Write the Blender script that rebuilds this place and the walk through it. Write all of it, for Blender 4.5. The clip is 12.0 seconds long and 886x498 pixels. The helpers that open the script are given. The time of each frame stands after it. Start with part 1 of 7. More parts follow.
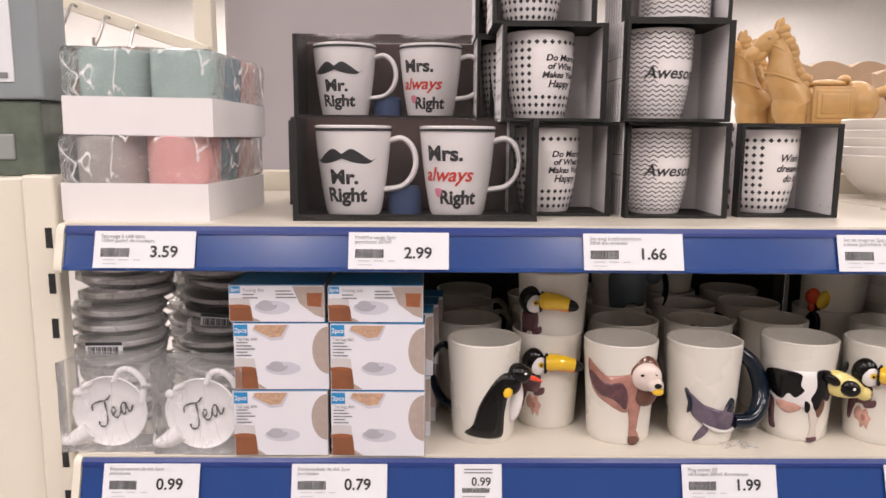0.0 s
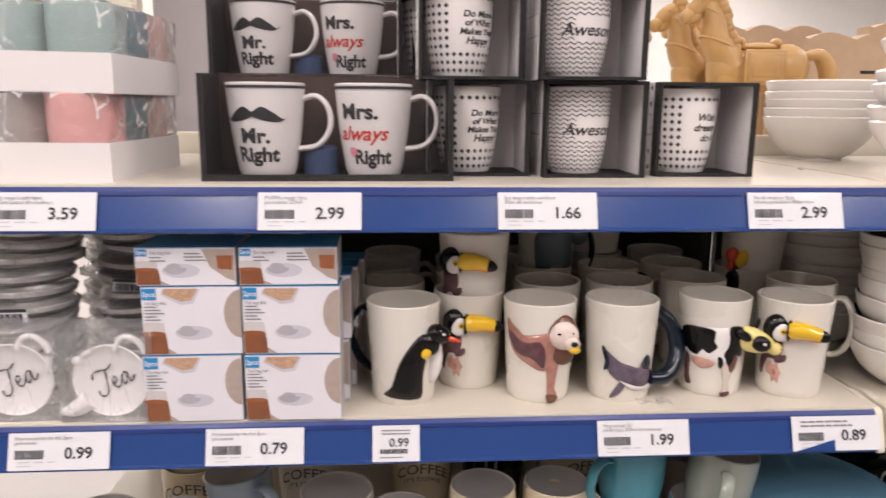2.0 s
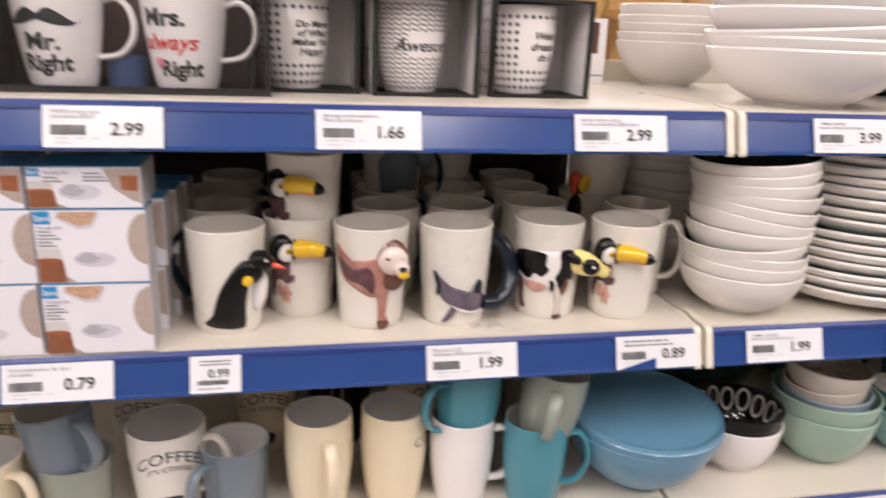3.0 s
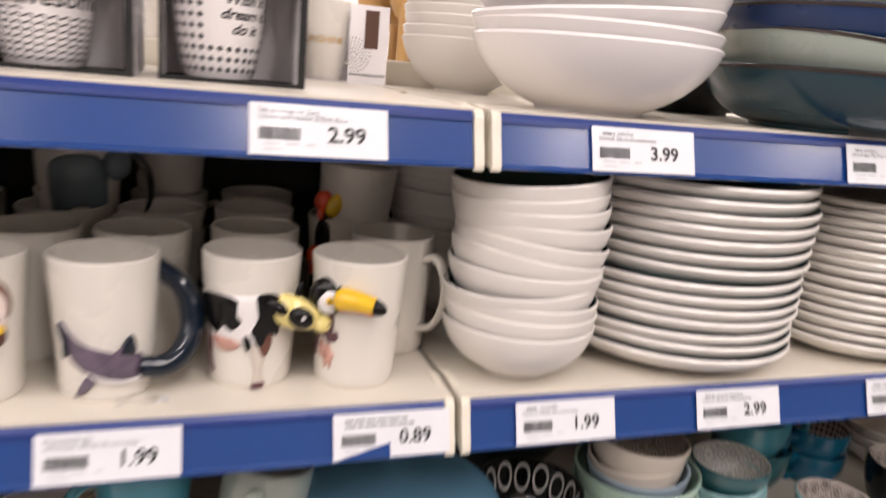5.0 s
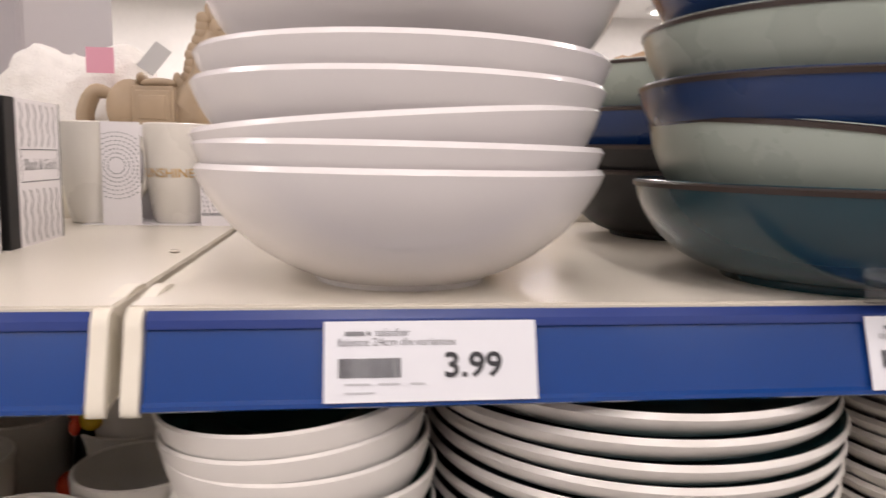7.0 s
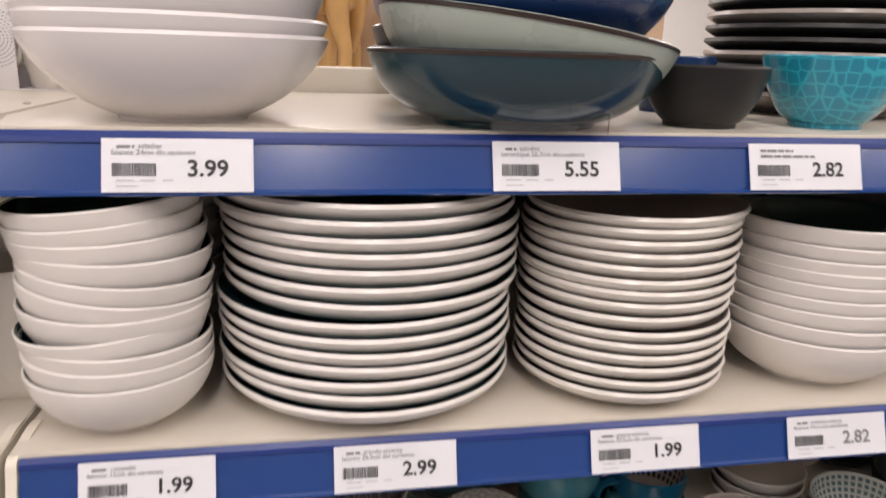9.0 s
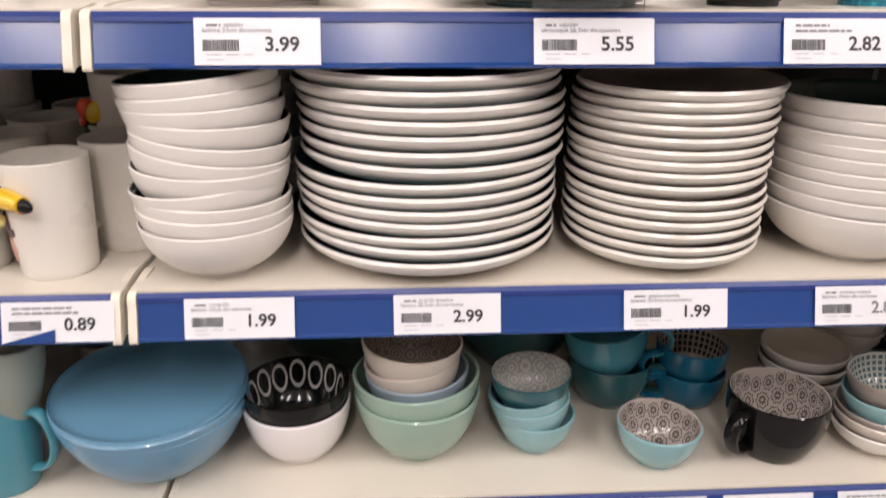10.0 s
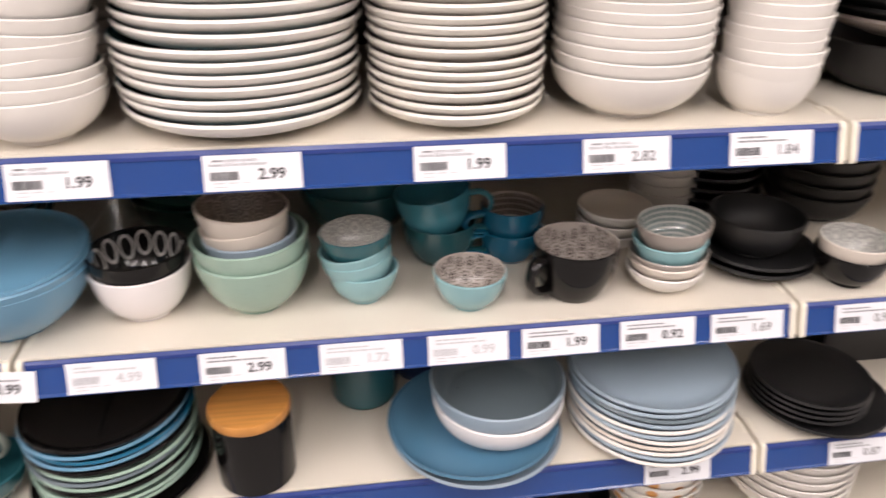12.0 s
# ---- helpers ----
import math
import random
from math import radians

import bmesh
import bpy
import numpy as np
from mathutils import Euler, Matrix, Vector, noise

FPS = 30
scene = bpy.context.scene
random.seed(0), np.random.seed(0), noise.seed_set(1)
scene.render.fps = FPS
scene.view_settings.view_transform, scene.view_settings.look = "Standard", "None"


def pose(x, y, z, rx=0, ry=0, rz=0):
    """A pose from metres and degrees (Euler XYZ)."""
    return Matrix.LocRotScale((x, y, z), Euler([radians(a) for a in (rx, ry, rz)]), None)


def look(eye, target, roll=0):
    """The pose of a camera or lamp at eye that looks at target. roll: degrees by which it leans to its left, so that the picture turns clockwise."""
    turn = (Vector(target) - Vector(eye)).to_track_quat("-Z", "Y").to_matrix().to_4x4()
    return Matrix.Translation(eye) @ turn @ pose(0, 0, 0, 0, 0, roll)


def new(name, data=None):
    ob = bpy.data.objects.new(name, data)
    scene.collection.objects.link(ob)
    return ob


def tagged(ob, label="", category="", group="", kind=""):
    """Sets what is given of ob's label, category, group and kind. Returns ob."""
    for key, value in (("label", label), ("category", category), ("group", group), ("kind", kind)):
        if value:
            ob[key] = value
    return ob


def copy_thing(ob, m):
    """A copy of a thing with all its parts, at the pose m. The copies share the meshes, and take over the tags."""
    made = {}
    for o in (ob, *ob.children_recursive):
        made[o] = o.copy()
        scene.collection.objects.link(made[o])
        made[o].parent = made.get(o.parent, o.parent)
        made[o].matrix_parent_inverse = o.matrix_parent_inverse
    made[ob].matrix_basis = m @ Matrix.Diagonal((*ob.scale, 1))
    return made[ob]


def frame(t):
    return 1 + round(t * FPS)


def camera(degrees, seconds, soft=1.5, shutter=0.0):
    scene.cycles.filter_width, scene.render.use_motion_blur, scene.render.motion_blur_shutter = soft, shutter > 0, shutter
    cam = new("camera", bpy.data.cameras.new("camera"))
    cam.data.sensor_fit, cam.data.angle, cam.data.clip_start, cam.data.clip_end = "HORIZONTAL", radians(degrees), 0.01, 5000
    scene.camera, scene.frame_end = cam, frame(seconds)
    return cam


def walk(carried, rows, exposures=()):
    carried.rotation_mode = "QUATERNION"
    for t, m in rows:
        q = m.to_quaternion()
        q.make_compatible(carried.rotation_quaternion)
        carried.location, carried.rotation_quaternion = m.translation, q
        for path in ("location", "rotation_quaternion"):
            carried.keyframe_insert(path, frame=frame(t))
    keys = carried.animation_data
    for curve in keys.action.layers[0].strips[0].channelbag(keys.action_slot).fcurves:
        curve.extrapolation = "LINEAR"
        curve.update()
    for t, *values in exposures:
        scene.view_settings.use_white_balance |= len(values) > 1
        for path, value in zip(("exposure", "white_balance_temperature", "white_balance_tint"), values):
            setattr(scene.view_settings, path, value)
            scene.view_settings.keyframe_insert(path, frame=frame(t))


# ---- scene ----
cam = camera(62.5, 12.0, shutter=0.5)
PATH = [
    (0, (-0.6062, -0.7512, 1.4925), (-0.5775, 1.7188, 1.1088), 0.4),
    (0.5, (-0.6038, -0.7537, 1.4950), (-0.5437, 1.7163, 1.1188), 0.5),
    (1, (-0.5975, -0.7550, 1.4900), (-0.5312, 1.7138, 1.1038), 0.4),
    (1.5, (-0.5875, -0.7488, 1.4900), (-0.4988, 1.7075, 1.0375), 0.4),
    (2, (-0.5600, -0.7437, 1.4825), (-0.3887, 1.7012, 0.9937), 0.5),
    (2.5, (-0.5200, -0.7425, 1.4788), (-0.2088, 1.6775, 0.9350), 0.8),
    (3, (-0.4725, -0.7250, 1.4713), (0.0187, 1.6187, 0.7538), 2.3),
    (3.2, (-0.4487, -0.7250, 1.4525), (0.1313, 1.5962, 0.7275), 3.2),
    (4.8, (-0.2762, -0.6225, 1.4113), (0.5600, 1.6437, 0.7700), 4.3),
    (5, (-0.2250, -0.5550, 1.4275), (0.5875, 1.7338, 0.8337), 5.3),
    (5.5, (-0.1338, -0.4550, 1.4375), (0.6825, 1.8438, 0.8912), 3.0),
    (6, (-0.0187, -0.3762, 1.4513), (0.5650, 2.0187, 1.0312), 3.0),
    (6.5, (0.0537, -0.3575, 1.4775), (0.4150, 2.0962, 1.1588), 2.7),
    (7, (0.1063, -0.3475, 1.4725), (0.4288, 2.1113, 1.1588), 1.1),
    (7.5, (0.1738, -0.3600, 1.4638), (0.6650, 2.0613, 1.0863), 1.0),
    (9.3, (0.2438, -0.5850, 1.4563), (0.6538, 1.7725, 0.7300), 2.0),
    (9.5, (0.2488, -0.6038, 1.4475), (0.5487, 1.7512, 0.6638), 0.8),
    (10, (0.2637, -0.6388, 1.4363), (0.4012, 1.6850, 0.5225), 0.3),
    (10.5, (0.3063, -0.6825, 1.4287), (0.3150, 1.5900, 0.3862), -0.5),
    (11, (0.3325, -0.7100, 1.4213), (0.3513, 1.5175, 0.2863), -0.2),
    (11.5, (0.3575, -0.7400, 1.4163), (0.4263, 1.4550, 0.2200), -0.3),
    (12, (0.4037, -0.7550, 1.4200), (0.7188, 1.4225, 0.2338), 0.4),
]
walk(cam, [(t, look(eye, target, roll)) for t, eye, target, roll in PATH],
     exposures=[(0, -0.40), (2.0, -0.40), (3.2, -0.28), (5.0, -0.28), (5.5, -0.38), (6.5, -0.44), (7.0, -0.56), (7.5, -0.78), (7.7, -0.78), (9.5, -0.37), (10.5, -0.18), (11, -0.12), (12, 0.02)])

# ---- light ----
world = bpy.data.worlds.new("world")
scene.world = world
world.use_nodes = True
world.node_tree.nodes["Background"].inputs[0].default_value = (1.0, 0.95, 0.92, 1)
world.node_tree.nodes["Background"].inputs[1].default_value = 0.01
CEILING = 3.1
STRIPS = (-4.6, -3.0, -1.4, 0.2, 1.8, 3.4)
AISLE_WATTS, MID_WATTS, FAR_WATTS = 43.0, 10.0, 85.0
# the short middle row is added to brighten the pillar's front
ROWS = ((-2.9, -0.7, AISLE_WATTS), (0.55, 1.45, MID_WATTS), (2.6, 7.4, FAR_WATTS))
for sx in STRIPS:
    for y0, y1, watts in ROWS:
        lamp = bpy.data.lights.new("strip_lamp", "AREA")
        lamp.shape, lamp.size, lamp.size_y = "RECTANGLE", 0.14, y1 - y0
        lamp.energy, lamp.color = watts, (1.0, 0.888, 0.882)
        new("strip_lamp", lamp).matrix_world = pose(sx, (y0 + y1) / 2, CEILING - 0.085)

# ---- materials ----
MATS = {}


def mat(name, colour, rough=0.5, metal=0.0, vary=0.06, scale=18.0, bump=0.0, bump_scale=150.0, coat=0.0, emit=0.0, spec=0.5, speck=0.0, coat_rough=0.06):
    """A surface with two scales of uneven colour and a fine relief."""
    if name in MATS:
        return MATS[name]
    m = bpy.data.materials.new(name)
    m.use_nodes = True
    nt = m.node_tree
    b = nt.nodes["Principled BSDF"]
    tex = nt.nodes.new("ShaderNodeTexCoord")
    info = nt.nodes.new("ShaderNodeObjectInfo")
    add = nt.nodes.new("ShaderNodeVectorMath")
    nt.links.new(tex.outputs["Object"], add.inputs[0])
    nt.links.new(info.outputs["Random"], add.inputs[1])
    big = nt.nodes.new("ShaderNodeTexNoise")
    big.inputs["Scale"].default_value, big.inputs["Detail"].default_value = scale, 5
    fine = nt.nodes.new("ShaderNodeTexNoise")
    fine.inputs["Scale"].default_value, fine.inputs["Detail"].default_value = bump_scale, 3
    nt.links.new(add.outputs[0], big.inputs["Vector"])
    nt.links.new(add.outputs[0], fine.inputs["Vector"])
    mix = nt.nodes.new("ShaderNodeMix")
    mix.data_type = "RGBA"
    lo = [max(0.0, c * (1 - vary)) for c in colour]
    hi = [min(1.0, c * (1 + vary)) for c in colour]
    mix.inputs[6].default_value, mix.inputs[7].default_value = (*lo, 1), (*hi, 1)
    nt.links.new(big.outputs["Fac"], mix.inputs[0])
    out = mix.outputs[2]
    if speck:
        ramp = nt.nodes.new("ShaderNodeValToRGB")
        ramp.color_ramp.elements[0].position, ramp.color_ramp.elements[1].position = 0.62, 0.70
        nt.links.new(fine.outputs["Fac"], ramp.inputs[0])
        dark = nt.nodes.new("ShaderNodeMix")
        dark.data_type = "RGBA"
        dark.inputs[7].default_value = (*[c * (1 - speck) for c in colour], 1)
        nt.links.new(out, dark.inputs[6])
        nt.links.new(ramp.outputs[0], dark.inputs[0])
        out = dark.outputs[2]
    nt.links.new(out, b.inputs["Base Color"])
    rr = nt.nodes.new("ShaderNodeMapRange")
    rr.inputs[3].default_value, rr.inputs[4].default_value = max(0.02, rough * 0.8), min(1, rough * 1.2)
    nt.links.new(big.outputs["Fac"], rr.inputs[0])
    nt.links.new(rr.outputs[0], b.inputs["Roughness"])
    b.inputs["Metallic"].default_value = metal
    b.inputs["Specular IOR Level"].default_value = spec
    b.inputs["Coat Weight"].default_value, b.inputs["Coat Roughness"].default_value = coat, coat_rough
    if bump:
        bp = nt.nodes.new("ShaderNodeBump")
        bp.inputs["Strength"].default_value, bp.inputs["Distance"].default_value = bump, 0.002
        nt.links.new(fine.outputs["Fac"], bp.inputs["Height"])
        nt.links.new(bp.outputs[0], b.inputs["Normal"])
    if emit:
        b.inputs["Emission Color"].default_value = (*colour, 1)
        b.inputs["Emission Strength"].default_value = emit
    MATS[name] = m
    return m


def clear_film(name, gloss, tint=(1, 1, 1), rough=0.08, wrinkle=0.0, haze=0.0, glint=0.0):
    """Clear plastic: mostly seen through, with a sheen that grows at grazing angles."""
    m = bpy.data.materials.new(name)
    m.use_nodes = True
    nt = m.node_tree
    nt.nodes.remove(nt.nodes["Principled BSDF"])
    tr, gl, mx = nt.nodes.new("ShaderNodeBsdfTransparent"), nt.nodes.new("ShaderNodeBsdfGlossy"), nt.nodes.new("ShaderNodeMixShader")
    tr.inputs[0].default_value = (*tint, 1)
    gl.inputs["Roughness"].default_value = rough
    fr = nt.nodes.new("ShaderNodeFresnel")
    fr.inputs[0].default_value = 1.45
    mul = nt.nodes.new("ShaderNodeMath")
    mul.operation, mul.use_clamp = "MULTIPLY_ADD", True
    mul.inputs[1].default_value, mul.inputs[2].default_value = gloss, 0.015
    nt.links.new(fr.outputs[0], mul.inputs[0])
    nt.links.new(mul.outputs[0], mx.inputs[0])
    nt.links.new(tr.outputs[0], mx.inputs[1])
    nt.links.new(gl.outputs[0], mx.inputs[2])
    last = mx
    if haze:
        df, m2 = nt.nodes.new("ShaderNodeBsdfDiffuse"), nt.nodes.new("ShaderNodeMixShader")
        df.inputs[0].default_value = (0.8, 0.8, 0.8, 1)
        m2.inputs[0].default_value = haze
        nt.links.new(mx.outputs[0], m2.inputs[1])
        nt.links.new(df.outputs[0], m2.inputs[2])
        last = m2
    if glint:
        # bright glints along the film's folds, painted as thin white diffuse streaks
        tc, fold, ramp = nt.nodes.new("ShaderNodeTexCoord"), nt.nodes.new("ShaderNodeTexNoise"), nt.nodes.new("ShaderNodeValToRGB")
        stretch = nt.nodes.new("ShaderNodeMapping")
        stretch.inputs["Scale"].default_value, stretch.inputs["Rotation"].default_value = (1.0, 0.6, 0.45), (0.3, 0.5, 0.4)
        nt.links.new(tc.outputs["Object"], stretch.inputs[0])
        nt.links.new(stretch.outputs[0], fold.inputs["Vector"])
        fold.inputs["Scale"].default_value, fold.inputs["Detail"].default_value, fold.inputs["Distortion"].default_value = 17, 3, 1.2
        cr = ramp.color_ramp
        cr.elements[0].position, cr.elements[0].color = 0.486, (0, 0, 0, 1)
        cr.elements[1].position, cr.elements[1].color = 0.518, (0, 0, 0, 1)
        mid = cr.elements.new(0.50)
        mid.color = (glint, glint, glint, 1)
        nt.links.new(fold.outputs["Fac"], ramp.inputs[0])
        white, m3 = nt.nodes.new("ShaderNodeBsdfDiffuse"), nt.nodes.new("ShaderNodeMixShader")
        white.inputs[0].default_value = (0.9, 0.9, 0.9, 1)
        nt.links.new(ramp.outputs[0], m3.inputs[0])
        nt.links.new(last.outputs[0], m3.inputs[1])
        nt.links.new(white.outputs[0], m3.inputs[2])
        last = m3
    if wrinkle:
        ns, bp = nt.nodes.new("ShaderNodeTexNoise"), nt.nodes.new("ShaderNodeBump")
        ns.inputs["Scale"].default_value, ns.inputs["Detail"].default_value, ns.inputs["Distortion"].default_value = 40, 4, 2.0
        bp.inputs["Strength"].default_value, bp.inputs["Distance"].default_value = wrinkle, 0.01
        tc = nt.nodes.new("ShaderNodeTexCoord")
        nt.links.new(tc.outputs["Object"], ns.inputs["Vector"])
        nt.links.new(ns.outputs["Fac"], bp.inputs["Height"])
        nt.links.new(bp.outputs[0], gl.inputs["Normal"])
        nt.links.new(bp.outputs[0], fr.inputs["Normal"])
    nt.links.new(last.outputs[0], nt.nodes["Material Output"].inputs[0])
    return m


cream = mat("cream_enamel", (0.78, 0.73, 0.62), 0.38, vary=0.04, scale=6, bump=0.05, bump_scale=300)
cream_board = mat("cream_shelf_board", (0.70, 0.65, 0.56), 0.32, vary=0.05, scale=5, bump=0.04, bump_scale=260)
dark_slot = mat("dark_slot", (0.02, 0.02, 0.02), 0.8)
# panel colour taken to near black, carrying the shade behind the goods
back_shade = mat("shaded_back_panel", (0.022, 0.021, 0.020), 0.7, vary=0.15, bump=0.1)
rail_blue = mat("blue_rail_plastic", (0.008, 0.050, 0.225), 0.22, vary=0.08, scale=9, coat=0.7, coat_rough=0.20, bump=0.03, bump_scale=60)
rail_lip_blue = mat("dark_blue_rail_lip", (0.012, 0.035, 0.19), 0.35)
paper = mat("label_paper", (0.76, 0.765, 0.80), 0.42, vary=0.03, coat=0.15)
ink = mat("black_ink", (0.03, 0.03, 0.034), 0.5)
ink_grey = mat("grey_ink", (0.22, 0.22, 0.23), 0.5)
ink_pale = mat("pale_ink", (0.52, 0.52, 0.54), 0.5)
ink_red = mat("red_ink", (0.62, 0.05, 0.03), 0.4)
gold = mat("gold_print", (0.72, 0.48, 0.18), 0.3, metal=0.7)
white_glaze = mat("white_glaze", (0.75, 0.715, 0.67), 0.34, vary=0.025, scale=10, coat=0.06)
ivory_glaze = mat("ivory_glaze", (0.74, 0.705, 0.64), 0.28, vary=0.03, scale=10, coat=0.10)
pure_white = mat("bright_white_glaze", (0.82, 0.785, 0.775), 0.22, vary=0.02, coat=0.15)


# ---- building helpers ----
def part(name, bm, material, parent, label="", smooth=True, sharp=40.0):
    me = bpy.data.meshes.new(name)
    if smooth:
        lim = radians(sharp)
        for f in bm.faces:
            f.smooth = True
        for e in bm.edges:
            e.smooth = len(e.link_faces) == 2 and e.calc_face_angle(0.0) < lim
    bm.to_mesh(me)
    bm.free()
    me.materials.append(material)
    ob = new(name, me)
    if parent is not None:
        ob.parent = parent
    if label:
        ob["label"] = label
    return ob


def thing(name, m, label, category, group="", kind=""):
    ob = new(name)
    ob.empty_display_size = 0.02
    ob.matrix_world = m
    return tagged(ob, label, category, group, kind)


def lathe(profile, seg=56, bm=None, off=(0, 0, 0)):
    """Turn (r, z) points round the z axis; a point with r = 0 closes the end."""
    bm = bm or bmesh.new()
    rings = []
    for r, z in profile:
        if r < 1e-6:
            rings.append([bm.verts.new((off[0], off[1], off[2] + z))])
        else:
            rings.append([bm.verts.new((off[0] + r * math.cos(2 * math.pi * k / seg), off[1] + r * math.sin(2 * math.pi * k / seg), off[2] + z)) for k in range(seg)])
    for a, b in zip(rings, rings[1:]):
        for k in range(seg):
            n = (k + 1) % seg
            if len(a) == 1 and len(b) == 1:
                continue
            if len(a) == 1:
                bm.faces.new((a[0], b[n], b[k]))
            elif len(b) == 1:
                bm.faces.new((a[k], a[n], b[0]))
            else:
                bm.faces.new((a[k], a[n], b[n], b[k]))
    bmesh.ops.recalc_face_normals(bm, faces=bm.faces)
    return bm


def block(x0, x1, y0, y1, z0, z1, bevel=0.0, bm=None, seg=2):
    own = bmesh.new()
    bmesh.ops.create_cube(own, size=1)
    for v in own.verts:
        v.co = Vector((x0 + (v.co.x + 0.5) * (x1 - x0), y0 + (v.co.y + 0.5) * (y1 - y0), z0 + (v.co.z + 0.5) * (z1 - z0)))
    if bevel:
        bmesh.ops.bevel(own, geom=own.edges[:], offset=bevel, segments=seg, affect="EDGES", profile=0.5)
    if bm is None:
        return own
    me = bpy.data.meshes.new("tmp")
    own.to_mesh(me)
    own.free()
    bm.from_mesh(me)
    bpy.data.meshes.remove(me)
    return bm


def sweep(points, radius, flat=1.0, seg=10, bm=None, taper=None):
    """A tube along points; flat squeezes it across the curve's plane."""
    bm = bm or bmesh.new()
    pts = [Vector(p) for p in points]
    rings = []
    for i, p in enumerate(pts):
        d = (pts[min(i + 1, len(pts) - 1)] - pts[max(i - 1, 0)]).normalized()
        side = d.cross(Vector((0, 1, 0)))
        if side.length < 1e-4:
            side = d.cross(Vector((1, 0, 0)))
        side.normalize()
        up = side.cross(d).normalized()
        r = radius * (taper[i] if taper else 1.0)
        rings.append([bm.verts.new(p + side * (r * flat * math.cos(2 * math.pi * k / seg)) + up * (r * math.sin(2 * math.pi * k / seg))) for k in range(seg)])
    for a, b in zip(rings, rings[1:]):
        for k in range(seg):
            n = (k + 1) % seg
            bm.faces.new((a[k], a[n], b[n], b[k]))
    bm.faces.new(rings[0])
    bm.faces.new(rings[-1])
    bmesh.ops.recalc_face_normals(bm, faces=bm.faces)
    return bm


def curve_points(ctrl, n=20):
    """Catmull-Rom through control points (2D or 3D), open."""
    c = [Vector(p) for p in ctrl]
    c = [c[0] * 2 - c[1]] + c + [c[-1] * 2 - c[-2]]
    out = []
    spans = len(c) - 3
    for k in range(n + 1):
        u = min(k / n * spans, spans - 1e-6)
        i, f = int(u), u - int(u)
        p0, p1, p2, p3 = c[i:i + 4]
        out.append(0.5 * (2 * p1 + (p2 - p0) * f + (2 * p0 - 5 * p1 + 4 * p2 - p3) * f * f + (3 * p1 - p0 - 3 * p2 + p3) * f ** 3))
    return out


def closed_curve(ctrl, n=36):
    c = [Vector(p) for p in ctrl]
    m = len(c)
    out = []
    for k in range(n):
        u = k / n * m
        i, f = int(u), u - int(u)
        p0, p1, p2, p3 = c[(i - 1) % m], c[i % m], c[(i + 1) % m], c[(i + 2) % m]
        out.append(0.5 * (2 * p1 + (p2 - p0) * f + (2 * p0 - 5 * p1 + 4 * p2 - p3) * f * f + (3 * p1 - p0 - 3 * p2 + p3) * f ** 3))
    return out


FONT_CACHE = {}


def text_bm(text, size, shear=0.0, bold=0.0, align="LEFT", wide=1.0):
    """Flat writing in the xz plane, facing -y, its baseline at z = 0."""
    key = (text, size, shear, bold, align, wide)
    if key not in FONT_CACHE:
        cu = bpy.data.curves.new("writing", "FONT")
        cu.body, cu.size, cu.shear, cu.offset, cu.align_x, cu.resolution_u = text, size, shear, bold, align, 3
        ob = new("writing", cu)
        me = bpy.data.meshes.new_from_object(ob.evaluated_get(bpy.context.evaluated_depsgraph_get()))
        bpy.data.objects.remove(ob)
        bpy.data.curves.remove(cu)
        FONT_CACHE[key] = me
    bm = bmesh.new()
    bm.from_mesh(FONT_CACHE[key])
    for v in bm.verts:
        v.co = Vector((v.co.x * wide, 0, v.co.y))
    return bm


def merge(target, source, fn=None):
    """Add source's geometry to target, moved by fn; frees source."""
    if fn:
        for v in source.verts:
            v.co = Vector(fn(v.co))
    me = bpy.data.meshes.new("tmp")
    source.to_mesh(me)
    source.free()
    target.from_mesh(me)
    bpy.data.meshes.remove(me)
    return target


def quad(bm, x0, x1, z0, z1, y=0.0):
    bm.faces.new([bm.verts.new(p) for p in ((x0, y, z0), (x1, y, z0), (x1, y, z1), (x0, y, z1))])
    return bm


def flat(bm, pts, y):
    bm.faces.new([bm.verts.new((x, y, z)) for x, z in pts])
    return bm


def disc(bm, x, z, rx, rz, y, n=24, a0=0.0, a1=360.0):
    return flat(bm, [(x + rx * math.cos(radians(a0 + (a1 - a0) * k / n)), z + rz * math.sin(radians(a0 + (a1 - a0) * k / n))) for k in range(n if a1 - a0 >= 360 else n + 1)], y)


# ---- large structure ----
S = {1: 1.40, 2: 1.1456, 3: 0.8913, 4: 0.6369, 5: 0.3825, 6: 0.128}
DEPTH = 0.47


def structure(name, bm, material, label, category):
    return tagged(part(name, bm, material, None, smooth=False), label, category, kind="structure")


floor_mat = mat("floor_tile", (0.36, 0.345, 0.33), 0.35, vary=0.06, bump=0.03)
ceil_mat = mat("ceiling_paint", (0.80, 0.79, 0.77), 0.8, vary=0.03, bump=0.05)
wall_mat = mat("wall_paint", (0.76, 0.74, 0.71), 0.75, vary=0.04, bump=0.05)
aisle_mat = mat("bounce_wall_grey", (0.36, 0.345, 0.34), 0.7, vary=0.1, scale=3, bump=0.05)
mauve = mat("mauve_grey_panel", (0.40, 0.375, 0.39), 0.6, vary=0.05, scale=3, bump=0.05)
structure("floor", block(-6, 6, -4.75, 8, -0.1, 0), floor_mat, "pale grey shop floor with a dull sheen", "floor")
structure("ceiling", block(-6.15, 6.15, -4.75, 8.15, CEILING, CEILING + 0.1), ceil_mat, "white painted shop ceiling with strip lights", "ceiling")
structure("wall_north", block(-6, 6, 8, 8.15, 0, CEILING), wall_mat, "plain off-white shop wall", "wall")
# unseen wall in place of opposite shelving; its grey sets the bounce light
structure("wall_south", block(-6, 6, -4.75, -4.6, 0, CEILING), aisle_mat, "plain grey wall added out of view to set bounce light", "wall")
